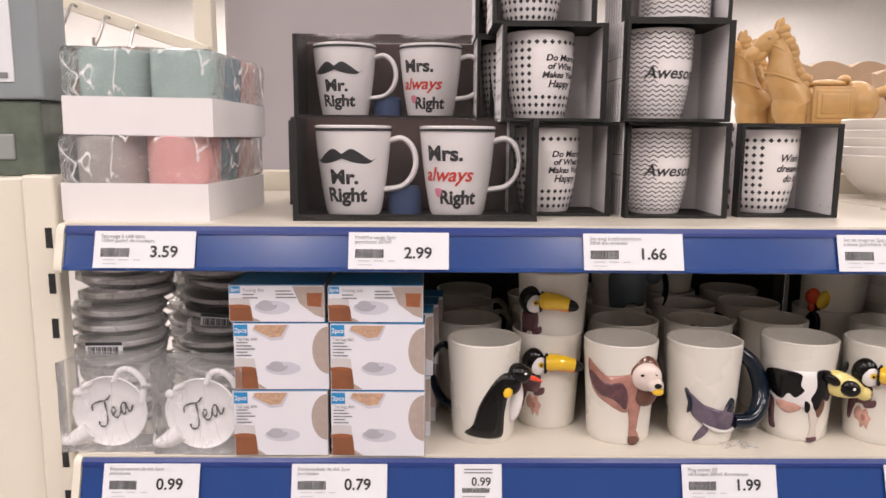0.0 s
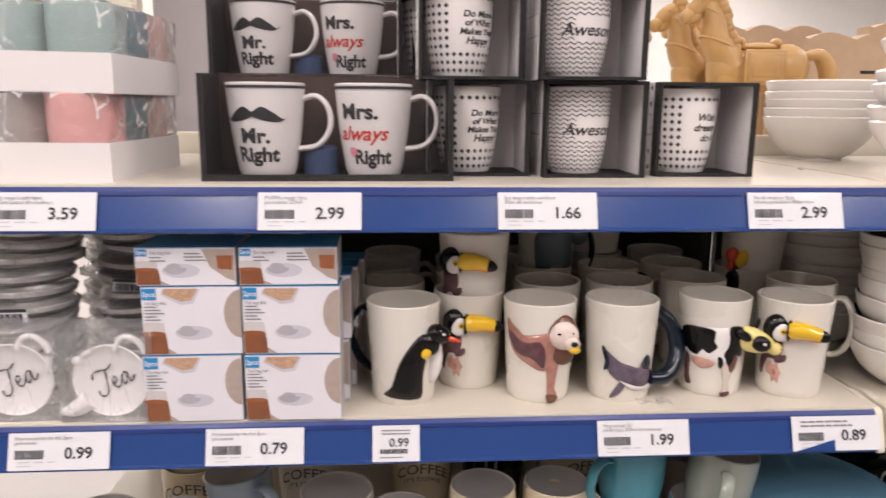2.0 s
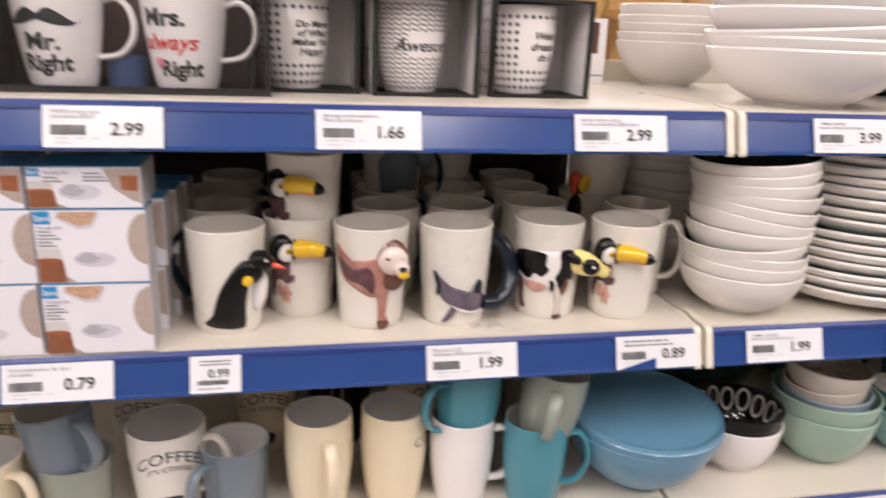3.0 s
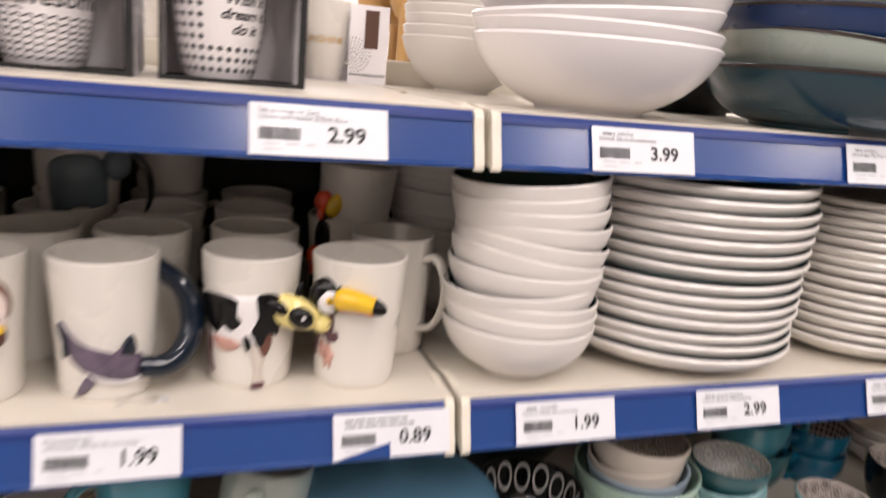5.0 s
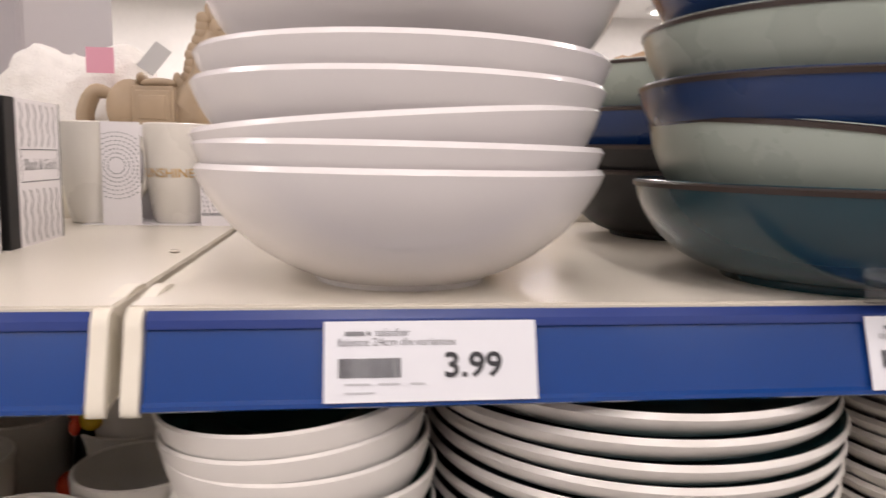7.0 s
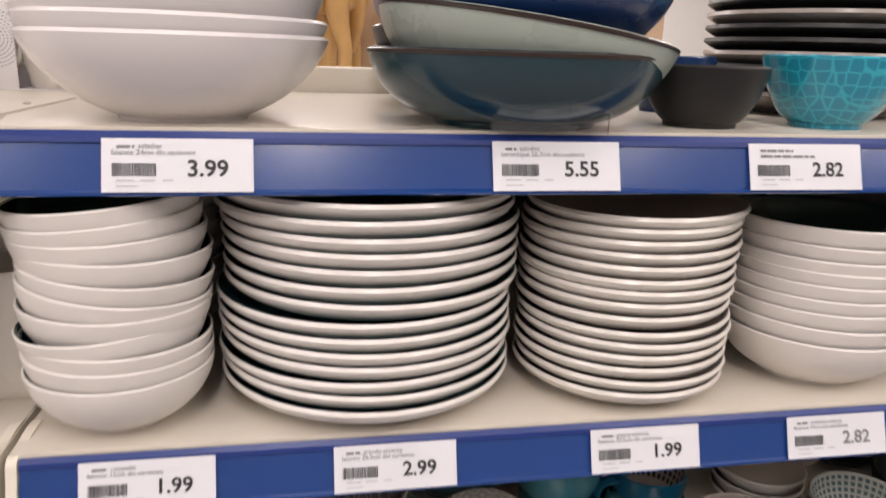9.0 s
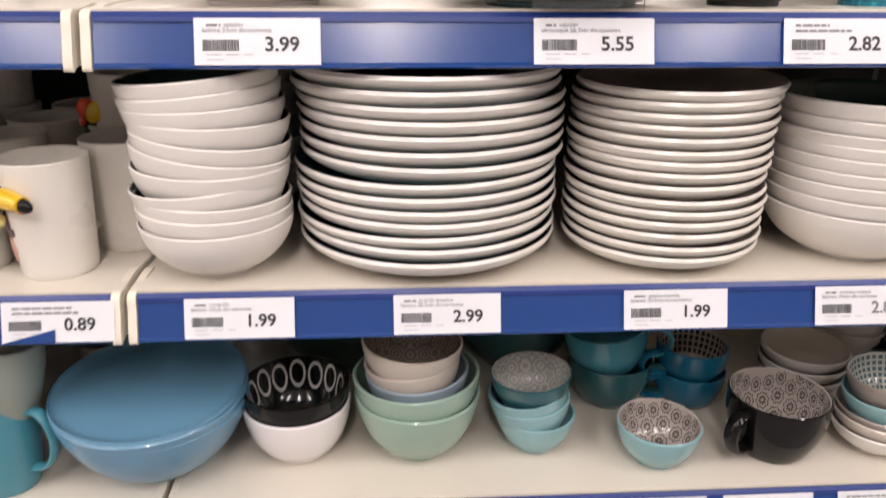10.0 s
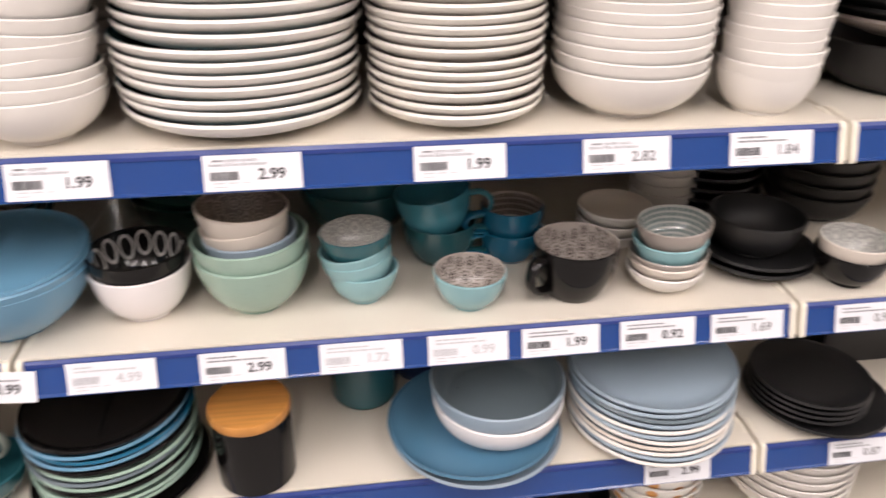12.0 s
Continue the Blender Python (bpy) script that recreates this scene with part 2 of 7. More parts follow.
structure("wall_east", block(6, 6.15, -4.75, 8.15, 0, CEILING), wall_mat, "plain off-white shop wall", "wall")
structure("wall_west", block(-6.15, -6, -4.75, 8.15, 0, CEILING), wall_mat, "plain off-white shop wall", "wall")
structure("pillar", block(-1.095, -0.44, 1.0, 1.5, 0, CEILING, 0.01), mauve, "mauve grey clad pillar behind the shelving", "pillar")

diffuser = mat("lamp_diffuser", (1.0, 0.95, 0.88), 0.5, emit=5.0)
housing = mat("lamp_housing", (0.75, 0.75, 0.73), 0.4)
for sx in STRIPS:
    for y0, y1, watts in ROWS:
        t_ = thing("strip_light", pose(sx, (y0 + y1) / 2, CEILING), "long white fluorescent strip light fixed to ceiling", "ceiling light", "ceiling strip lights")
        half = (y1 - y0) / 2
        part("housing", block(-0.11, 0.11, -half - 0.05, half + 0.05, -0.05, 0, 0.005), housing, t_, smooth=False)
        part("diffuser", block(-0.08, 0.08, -half, half, -0.08, -0.05, 0.008), diffuser, t_, "glowing white diffuser", smooth=False)


def shelf(bay, level):
    x0, x1, z = bay + 0.003, bay + 0.997, S[level]
    t_ = thing("shelf", pose(bay, 0.006, z), "cream metal shop shelf with a blue price rail", "shelf", "gondola shelves")
    w = 0.994
    bm = bmesh.new()
    prof = [(0.0, 0.0), (DEPTH - 0.006, 0.0), (DEPTH - 0.006, -0.028), (0.012, -0.028), (0.0045, -0.006), (0.0, -0.003)]
    ends = [[bm.verts.new((x, y, zz)) for y, zz in prof] for x in (0.003, 0.997)]
    n = len(prof)
    for k in range(n):
        bm.faces.new((ends[0][k], ends[0][(k + 1) % n], ends[1][(k + 1) % n], ends[1][k]))
    bm.faces.new(ends[0][::-1])
    bm.faces.new(ends[1])
    bmesh.ops.recalc_face_normals(bm, faces=bm.faces)
    bmesh.ops.bevel(bm, geom=[e for e in bm.edges if abs(e.verts[0].co.z) < 1e-5 and abs(e.verts[1].co.z) < 1e-5], offset=0.0012, segments=2, affect="EDGES")
    part("board", bm, cream_board, t_, smooth=False)
    # sloped rail: a thin channel with a rolled lower edge and a lip along its top
    prof = [(-0.0015, -0.003), (-0.0035, -0.0065), (-0.0036, -0.0080), (-0.0150, -0.0425), (-0.0172, -0.0440), (-0.0176, -0.0460), (-0.0160, -0.0472), (-0.0125, -0.0450), (-0.0010, -0.0085)]
    bm = bmesh.new()
    ends = [[bm.verts.new((x, y, zz)) for y, zz in prof] for x in (0.0125, 0.9875)]
    n = len(prof)
    for k in range(n):
        bm.faces.new((ends[0][k], ends[0][(k + 1) % n], ends[1][(k + 1) % n], ends[1][k]))
    bm.faces.new(ends[0][::-1])
    bm.faces.new(ends[1])
    bmesh.ops.recalc_face_normals(bm, faces=bm.faces)
    part("price_rail", bm, rail_blue, t_, "glossy blue plastic price rail", smooth=False)
    bm = bmesh.new()
    prof = [(-0.0018, -0.0022), (-0.0050, -0.0062), (-0.0062, -0.0102), (-0.0046, -0.0094), (-0.0034, -0.0058)]
    ends = [[bm.verts.new((x, y, zz)) for y, zz in prof] for x in (0.0125, 0.9875)]
    n = len(prof)
    for k in range(n):
        bm.faces.new((ends[0][k], ends[0][(k + 1) % n], ends[1][(k + 1) % n], ends[1][k]))
    bmesh.ops.recalc_face_normals(bm, faces=bm.faces)
    part("rail_lip", bm, rail_lip_blue, t_, "dark blue upper lip", smooth=False)
    for xa in (0.0035, 0.9885):
        bm = bmesh.new()
        outl = closed_curve([(0.06, -0.001), (0.012, -0.001), (-0.004, -0.003), (-0.010, -0.020), (-0.0175, -0.044), (-0.0145, -0.0495), (-0.006, -0.046), (0.06, -0.040)], 40)
        rows = [[bm.verts.new((x, p[0], p[1])) for p in outl] for x in (xa, xa + 0.008)]
        for k in range(40):
            bm.faces.new((rows[0][k], rows[0][(k + 1) % 40], rows[1][(k + 1) % 40], rows[1][k]))
        bm.faces.new(rows[0][::-1])
        bm.faces.new(rows[1])
        bmesh.ops.recalc_face_normals(bm, faces=bm.faces)
        part("end_cap", bm, cream, t_, "cream rounded end cap")
    return t_


for bay in (-1, 0, 1):
    for level in (1, 2, 3, 4, 5, 6):
        shelf(bay, level)
    structure("back_panel", block(bay + 0.004, bay + 0.996, DEPTH + 0.004, DEPTH + 0.02, 0.03, S[1] - 0.03), back_shade, "back panel of the shop shelving, shade painted in its colour", "back panel")
    structure("back_ledge", block(bay + 0.002, bay + 0.998, DEPTH + 0.003, DEPTH + 0.022, S[1] - 0.028, S[1] + 0.034, 0.003), cream, "cream metal ledge along the shelf back", "ledge")
structure("plinth", block(-1, 2, 0.03, 0.44, 0, 0.095, 0.004), cream, "cream metal plinth under the shelving", "plinth")

t_ = thing("upright", pose(-1.012, 0.03, 0), "cream slotted metal upright at shelf end", "upright")
part("post", block(-0.034, 0, 0, 0.022, 0, 1.448, 0.003), cream, t_, smooth=False)
for k in range(26):
    part("slot", block(-0.012, -0.005, -0.0008, 0.004, 0.12 + k * 0.05, 0.142 + k * 0.05), dark_slot, t_, smooth=False)
t_ = thing("end_unit", pose(-1.05, 0.03, 0), "cream metal end unit beside the shelving", "shop unit")
part("front_panel", block(-0.75, 0, 0.012, 0.03, 0, 1.445, 0.003), cream, t_, smooth=False)
part("top_panel", block(-0.75, 0, 0.03, 0.44, 1.42, 1.445, 0.003), cream, t_, smooth=False)


# ---- round ware ----
def arc_profile(R, h, rb, a0, a1, th, foot=0.004, n=14):
    """Closed profile of a bowl or plate: foot ring, outer curve, rounded rim, inner curve."""
    A0, A1 = radians(a0), radians(a1)

    def outer(s):
        a = A0 + (A1 - A0) * s
        return (rb + (R - rb) * (math.sin(a) - math.sin(A0)) / (math.sin(A1) - math.sin(A0)), foot + (h - foot) * (math.cos(A0) - math.cos(a)) / (math.cos(A0) - math.cos(A1)))

    out = [(0, 0.0012), (rb * 0.88, 0.0012), (rb * 0.92, 0), (rb * 0.985, 0.0), (rb, foot * 0.6)]
    o = [outer(k / n) for k in range(n + 1)]
    out += o
    inner = []
    for k in range(n, -1, -1):
        r, z = o[k]
        p, q = o[max(k - 1, 0)], o[min(k + 1, n)]
        dx, dz = q[0] - p[0], q[1] - p[1]
        L = math.hypot(dx, dz)
        inner.append((max(r - dz / L * th, 0.001), z + dx / L * th))
    mid = ((o[-1][0] + inner[0][0]) / 2, max(o[-1][1], inner[0][1]) + th * 0.25)
    cut = len(out) + 1
    inner[0] = (inner[0][0], h + th * 0.05)
    return out + [mid], [mid] + inner + [(inner[-1][0] * 0.5, inner[-1][1] - th * 0.15), (0, inner[-1][1] - th * 0.2)]


def ware(name, m, dims, outside, inside, label, category, group="", rim=None, seg=64):
    """A bowl or plate; one mesh if it is the same inside and out."""
    o, i = arc_profile(*dims)
    if outside is inside and rim is None:
        ob = part(name, lathe(o + i[1:], seg), outside, None)
        ob.matrix_world = m
        return tagged(ob, label, category, group)
    t_ = thing(name, m, label, category, group)
    part("body", lathe(o, seg), outside, t_)
    part("interior", lathe(i, seg), inside, t_, "differently glazed interior")
    if rim is not None:
        R, h, th = dims[0], dims[1], dims[5]
        part("rim", lathe([(R + 0.0004, h - 0.0022), (R + 0.0006, h + 0.0004), (R - th * 0.5, h + th * 0.4), (R - th - 0.0004, h + 0.0002)], seg), rim, t_, "unglazed brown rim line")
    return t_


def stack(name, x, y, z, rows, dims, outside, inside, label, category, group, rim=None, seg=64):
    """Rows: rise above z, tilt about y, tilt about x, shift x, shift y. Alike pieces share their meshes."""
    first = None
    rnd_ = random.Random(int(x * 1000) + int(y * 100))
    for k, (dz, ty, tx, sx, sy) in enumerate(rows):
        m = pose(x + sx, y + sy, z + dz, tx, ty, 0)
        if first is None:
            first = ware(name, m, dims, outside, inside, label, category, group, rim, seg)
        else:
            copy_thing(first, m @ pose(0, 0, 0, 0, 0, rnd_.uniform(0, 360)))
    return first


def even(n, pitch, seed, jitter=0.0015, tilt=0.5):
    r = random.Random(seed)
    return [(k * pitch, r.uniform(-tilt, tilt) if k else 0, r.uniform(-tilt, tilt) if k else 0, r.uniform(-jitter, jitter), r.uniform(-jitter, jitter)) for k in range(n)]


dark_green = mat("dark_green_glaze", (0.006, 0.035, 0.028), 0.12, coat=0.4)
mint = mat("mint_glaze", (0.30, 0.425, 0.35), 0.2, vary=0.08, coat=0.3, speck=0.15, bump_scale=400)
sage = mat("sage_glaze", (0.36, 0.41, 0.36), 0.28, vary=0.05, coat=0.2)
teal = mat("dark_teal_glaze", (0.008, 0.040, 0.056), 0.22, vary=0.25, scale=8, coat=0.3)
navy = mat("navy_glaze", (0.008, 0.032, 0.118), 0.28, vary=0.12, coat=0.25)
black_glaze = mat("black_glaze", (0.005, 0.0045, 0.0045), 0.10, vary=0.2, coat=0.0, spec=0.32)
black_matt = mat("matt_black_glaze", (0.010, 0.010, 0.0105), 0.45, vary=0.2)
brown_rim = mat("brown_rim", (0.030, 0.018, 0.014), 0.35)
turquoise = mat("turquoise_glaze", (0.060, 0.255, 0.330), 0.18, vary=0.12, coat=0.35)
aqua = mat("aqua_glaze", (0.235, 0.42, 0.445), 0.2, vary=0.12, scale=25, coat=0.3)
sky_blue = mat("sky_blue_glaze", (0.125, 0.285, 0.42), 0.3, vary=0.12, scale=12, coat=0.3)
deep_teal = mat("deep_teal_glaze", (0.022, 0.100, 0.118), 0.18, vary=0.15, coat=0.35)
petrol = mat("petrol_blue_glaze", (0.008, 0.11, 0.20), 0.15, vary=0.12, coat=0.4)
grey_blue = mat("grey_blue_glaze", (0.30, 0.38, 0.45), 0.3, vary=0.05, coat=0.15)
slate = mat("slate_glaze", (0.14, 0.18, 0.205), 0.3, vary=0.08, coat=0.15)
plate_blue = mat("plate_blue_glaze", (0.075, 0.185, 0.285), 0.25, vary=0.08, coat=0.2)
taupe = mat("taupe_glaze", (0.33, 0.29, 0.26), 0.3, vary=0.08, coat=0.2)
stone_beige = mat("stone_beige_glaze", (0.62, 0.56, 0.49), 0.25, vary=0.06, coat=0.2)
grey_mug = mat("grey_mug_glaze", (0.16, 0.20, 0.24), 0.2, vary=0.06, coat=0.3)
sage_mug = mat("sage_mug_glaze", (0.27, 0.30, 0.26), 0.2, vary=0.06, coat=0.3)
mug_inside = mat("mug_inside_glaze", (0.62, 0.60, 0.59), 0.2, vary=0.03, coat=0.3)
butter = mat("butter_glaze", (0.78, 0.68, 0.50), 0.2, vary=0.04, coat=0.3)

# top shelf, second bay
big = (0.118, 0.064, 0.051, 26, 76, 0.0045, 0.003)
stack("salad_bowl", 0.138, 0.089, S[1], [(0, 0, 0, 0, 0), (0.0125, 0.3, 0, -0.001, 0), (0.0265, -4.2, 0, 0.002, 0.002), (0.0450, 0.1, 0, -0.001, 0), (0.0602, 0.3, 0, 0.001, 0), (0.097, 0.8, 0, 0.004, 0.002)], big, pure_white, pure_white, "large white glazed earthenware salad bowl in stack", "bowl", "stack of white salad bowls", seg=96)
small_w = (0.084, 0.066, 0.036, 22, 76, 0.004)
stack("bowl", 0.112, 0.380, S[1], [(0, 0, 0, 0, 0), (0.013, 0, 0, 0, 0), (0.026, 0.5, 0, 0.001, 0), (0.038, 0, 0, 0, 0), (0.054, 0, 0, 0, 0)], small_w, white_glaze, white_glaze, "white glazed bowl in stack on top shelf", "bowl", "stack of white bowls")
tb = (0.127, 0.059, 0.070, 12, 82, 0.005)
for dz, ty, o, i, lab in ((0, 0, teal, teal, "dark teal"), (0.0210, 8.0, sage, sage, "sage green"), (0.0575, 0.6, navy, navy, "navy blue"), (0.090, 1.0, sage, sage, "sage green"), (0.131, 1.0, navy, navy, "navy blue")):
    ware("salad_bowl", pose(0.414, 0.076, S[1] + dz, 0, ty, 0), tb, o, i, lab + " ceramic salad bowl with brown rim in stack", "bowl", "stack of coloured salad bowls", brown_rim, 96)
for dz, o, lab in ((0, black_matt, "matt black"), (0.022, black_matt, "matt black"), (0.055, navy, "navy blue"), (0.095, sage, "sage green")):
    ware("salad_bowl", pose(0.425, 0.335, S[1] + dz, 0, 0, 0), (0.112, 0.062, 0.062, 12, 82, 0.005), o, o, lab + " ceramic salad bowl stacked at the back", "bowl", "back stack of salad bowls", brown_rim)
# second shelf, second bay
cup = (0.0752, 0.0545, 0.032, 18, 85, 0.0035)
stack("bowl", 0.079, 0.064, S[2], [(0, 0, 0, 0, 0), (0.0150, 1.5, 0, -0.001, 0), (0.0272, 2.0, 0, -0.002, 0), (0.0400, -4.5, 0, 0.001, 0), (0.0560, 2.0, 0, -0.001, 0), (0.0705, 8.5, 0, -0.006, 0), (0.0845, 6.5, 0, -0.002, 0), (0.1010, 2.0, 0, 0.002, 0), (0.1150, -2.0, 0, 0.002, 0), (0.1275, -5.0, 0, 0.002, 0), (0.1405, -5.0, 0, 0.001, 0)], cup, white_glaze, dark_green, "white earthenware bowl with dark green inside in stack", "bowl", "stack of green-lined bowls")
stack("bowl", 0.070, 0.262, S[2], even(11, 0.0135, 5, 0.003, 1.0), cup, white_glaze, dark_green, "white earthenware bowl stacked at the back", "bowl", "back stack of bowls")
dinner = (0.1372, 0.0265, 0.086, 8, 80, 0.0046)
DINNER_RISE = (0, 0.0125, 0.0240, 0.0385, 0.0512, 0.0633, 0.0755, 0.0908, 0.1045, 0.1182, 0.1320, 0.1452, 0.1580, 0.1703)
DINNER_SLIP = (0, 0, -2, 1, -1, -1, -2, 5, 5, 5, 4, 4, -1, 0)
stack("dinner_plate", 0.2915, 0.122, S[2], [(dz, 0.25 * math.sin(2.1 * k), 0.2 * math.cos(1.7 * k), sx * 0.001, 0.002 * math.sin(k)) for k, (dz, sx) in enumerate(zip(DINNER_RISE, DINNER_SLIP))], dinner, white_glaze, deep_teal, "large white plate with teal inside in stack", "plate", "stack of dinner plates", seg=96)
dessert = (0.1035, 0.0230, 0.062, 8, 80, 0.0044)
DESSERT_RISE = (0, 0.0112, 0.0245, 0.0364, 0.0474, 0.0580, 0.0712, 0.0830, 0.0945, 0.1056, 0.1174, 0.1278, 0.1382, 0.1490, 0.1596)
stack("dessert_plate", 0.5405, 0.098, S[2], [(dz, -0.12 * max(0, k - 8), 0.2 * math.cos(1.3 * k), 0.0012 * max(0, k - 10) + 0.0015 * math.sin(1.9 * k), 0.0015 * math.cos(k)) for k, dz in enumerate(DESSERT_RISE)], dessert, ivory_glaze, taupe, "small cream plate with taupe inside in stack", "plate", "stack of dessert plates", seg=80)
SOUP_RISE = (0, 0.0158, 0.0312, 0.0437, 0.0575, 0.0706, 0.0818, 0.0948, 0.1115)
stack("soup_plate", 0.7525, 0.092, S[2], [(dz, 0.3 * math.sin(2 * k), 0.3 * math.cos(k), 0.001 * math.sin(3 * k), 0) for k, dz in enumerate(SOUP_RISE)], (0.0945, 0.0565, 0.048, 16, 80, 0.0034), white_glaze, dark_green, "white deep plate with dark inside in stack", "plate", "stack of deep plates", seg=80)
stack("bowl", 0.918, 0.062, S[2], even(10, 0.0135, 8, 0.002, 0.6), (0.0588, 0.052, 0.033, 16, 78, 0.0035), white_glaze, white_glaze, "small white glazed bowl in stack", "bowl", "stack of small white bowls")
for k in range(8):
    ware("plate", pose(1.175, 0.15, S[2] + 0.07 + k * 0.013), (0.125, 0.024, 0.07, 8, 60, 0.004), black_matt if k % 3 else taupe, black_matt, "dark matt plate in tall stack", "plate", "stack of dark plates")
ware("bowl", pose(1.175, 0.15, S[2]), (0.125, 0.066, 0.085, 8, 84, 0.005), black_matt, black_matt, "large matt black bowl under dark plates", "bowl")

# third shelf, second bay


def printed(name, ground, figure, scale, kind):
    """A glaze printed with a regular figure, laid out round the object's axis."""
    m = mat(name, ground, 0.15, vary=0.04, coat=0.4)
    nt = m.node_tree
    b = nt.nodes["Principled BSDF"]
    src = b.inputs["Base Color"].links[0].from_socket
    tc = nt.nodes.new("ShaderNodeTexCoord")
    vo = nt.nodes.new("ShaderNodeTexVoronoi")
    vo.inputs["Scale"].default_value = scale
    vo.feature = "DISTANCE_TO_EDGE" if kind == "net" else "F1"
    vo.inputs["Randomness"].default_value = 0.25 if kind != "flower" else 0.0
    nt.links.new(tc.outputs["Object"], vo.inputs["Vector"])
    rp = nt.nodes.new("ShaderNodeValToRGB")
    e = rp.color_ramp.elements
    if kind == "net":
        e[0].position, e[1].position = 0.05, 0.09
        e[0].color, e[1].color = (1, 1, 1, 1), (0, 0, 0, 1)
    elif kind == "flower":
        wv = nt.nodes.new("ShaderNodeMath")
        wv.operation = "SINE"
        ml = nt.nodes.new("ShaderNodeMath")
        ml.operation = "MULTIPLY"
        ml.inputs[1].default_value = 26.0
        nt.links.new(vo.outputs["Distance"], ml.inputs[0])
        nt.links.new(ml.outputs[0], wv.inputs[0])
        e[0].position, e[1].position = 0.35, 0.5
    else:
        e[0].position, e[1].position = 0.24, 0.30
        e[0].color, e[1].color = (1, 1, 1, 1), (0, 0, 0, 1)
    nt.links.new(wv.outputs[0] if kind == "flower" else vo.outputs["Distance"], rp.inputs[0])
    mx = nt.nodes.new("ShaderNodeMix")
    mx.data_type = "RGBA"
    mx.inputs[7].default_value = (*figure, 1)
    nt.links.new(rp.outputs[0], mx.inputs[0])
    nt.links.new(src, mx.inputs[6])
    nt.links.new(mx.outputs[2], b.inputs["Base Color"])
    return m


cell_print = printed("turquoise_cell_print", (0.015, 0.24, 0.36), (0.03, 0.40, 0.52), 90, "net")
grey_net = printed("grey_leaf_print", (0.36, 0.36, 0.34), (0.55, 0.54, 0.50), 60, "flower")
brown_net = printed("brown_leaf_print", (0.20, 0.165, 0.14), (0.36, 0.31, 0.27), 60, "flower")

black_enamel = mat("black_bowl_lining", (0.006, 0.0055, 0.0055), 0.12, vary=0.2, coat=0.3)
print_ground = mat("warm_grey_glaze", (0.50, 0.45, 0.41), 0.15, vary=0.06, coat=0.4)
check_ground = mat("pale_check_glaze", (0.52, 0.53, 0.49), 0.15, vary=0.05, coat=0.4)
print_dark = mat("dark_brown_figure", (0.065, 0.052, 0.045), 0.2, vary=0.2, coat=0.3)
print_pale = mat("pale_figure", (0.62, 0.60, 0.57), 0.2, vary=0.08, coat=0.3)
print_slate = mat("slate_figure", (0.10, 0.16, 0.17), 0.2, vary=0.15, coat=0.3)


def inside_map(profile, lift=0.0006):
    """Maps (angle, distance along the inner wall from the rim) to a point just over that wall."""
    legs = [math.hypot(b[0] - a[0], b[1] - a[1]) for a, b in zip(profile, profile[1:])]

    def at(a, d):
        k = 0
        while k < len(legs) - 1 and d > legs[k]:
            d -= legs[k]
            k += 1
        (r0, z0), (r1, z1) = profile[k], profile[k + 1]
        f = d / max(legs[k], 1e-6)
        n = Vector((-(z0 - z1), r0 - r1)).normalized()
        r, z = r0 + (r1 - r0) * f + n.x * lift, z0 + (z1 - z0) * f + n.y * lift
        return Vector((r * math.cos(a), r * math.sin(a), z))

    return at, sum(legs)


def ring_figures(profile, count, height, width, line):
    """Upright oval outlines standing side by side round the inner wall."""
    at, _ = inside_map(profile)
    bm = bmesh.new()
    n = 20
    for i in range(count):
        a0, d0 = 2 * math.pi * i / count, height * (0.64 + 0.06 * (i % 2))
        ro = []
        for sc in (1.0, line):
            ro.append([bm.verts.new(at(a0 + width * sc * math.cos(2 * math.pi * k / n), d0 + height * 0.5 * sc * math.sin(2 * math.pi * k / n))) for k in range(n)])
        for k in range(n):
            bm.faces.new((ro[0][k], ro[0][(k + 1) % n], ro[1][(k + 1) % n], ro[1][k]))
    return bm


def flower_figures(profile, size):
    """Eight-petalled flowers with wavy frames, spread over the inside from the centre outwards."""
    at, total = inside_map(profile)
    bm = bmesh.new()

    def put(x, y):
        return at(math.atan2(y, x), max(0.0, total - math.hypot(x, y)))

    step = size * 2.15
    for i in range(-6, 7):
        for j in range(-6, 7):
            cx, cy = (i + 0.5 * (j % 2)) * step, j * step * 0.87
            if math.hypot(cx, cy) > total - 0.002:
                continue
            for k in range(8):
                a = math.pi * k / 4
                c, q = math.cos(a), math.sin(a)
                pts = [(cx + (u * c - v * q) * size, cy + (u * q + v * c) * size) for u, v in ((0.12, 0.0), (0.36, -0.13), (0.62, 0.0), (0.36, 0.13))]
                if all(math.hypot(*p) < total - 0.001 for p in pts):
                    bm.faces.new([bm.verts.new(put(*p)) for p in pts])
            n = 32
            edge = [(cx + (0.90 + 0.10 * math.cos(8 * 2 * math.pi * k / n)) * size * math.cos(2 * math.pi * k / n), cy + (0.90 + 0.10 * math.cos(8 * 2 * math.pi * k / n)) * size * math.sin(2 * math.pi * k / n)) for k in range(n)]
            for k in range(n):
                p, q = edge[k], edge[(k + 1) % n]
                w = [(p[0] + (cx - p[0]) * 0.14, p[1] + (cy - p[1]) * 0.14), (q[0] + (cx - q[0]) * 0.14, q[1] + (cy - q[1]) * 0.14)]
                if all(math.hypot(*o) < total - 0.001 for o in (p, q, *w)):
                    bm.faces.new([bm.verts.new(put(*o)) for o in (p, q, w[1], w[0])])
    return bm


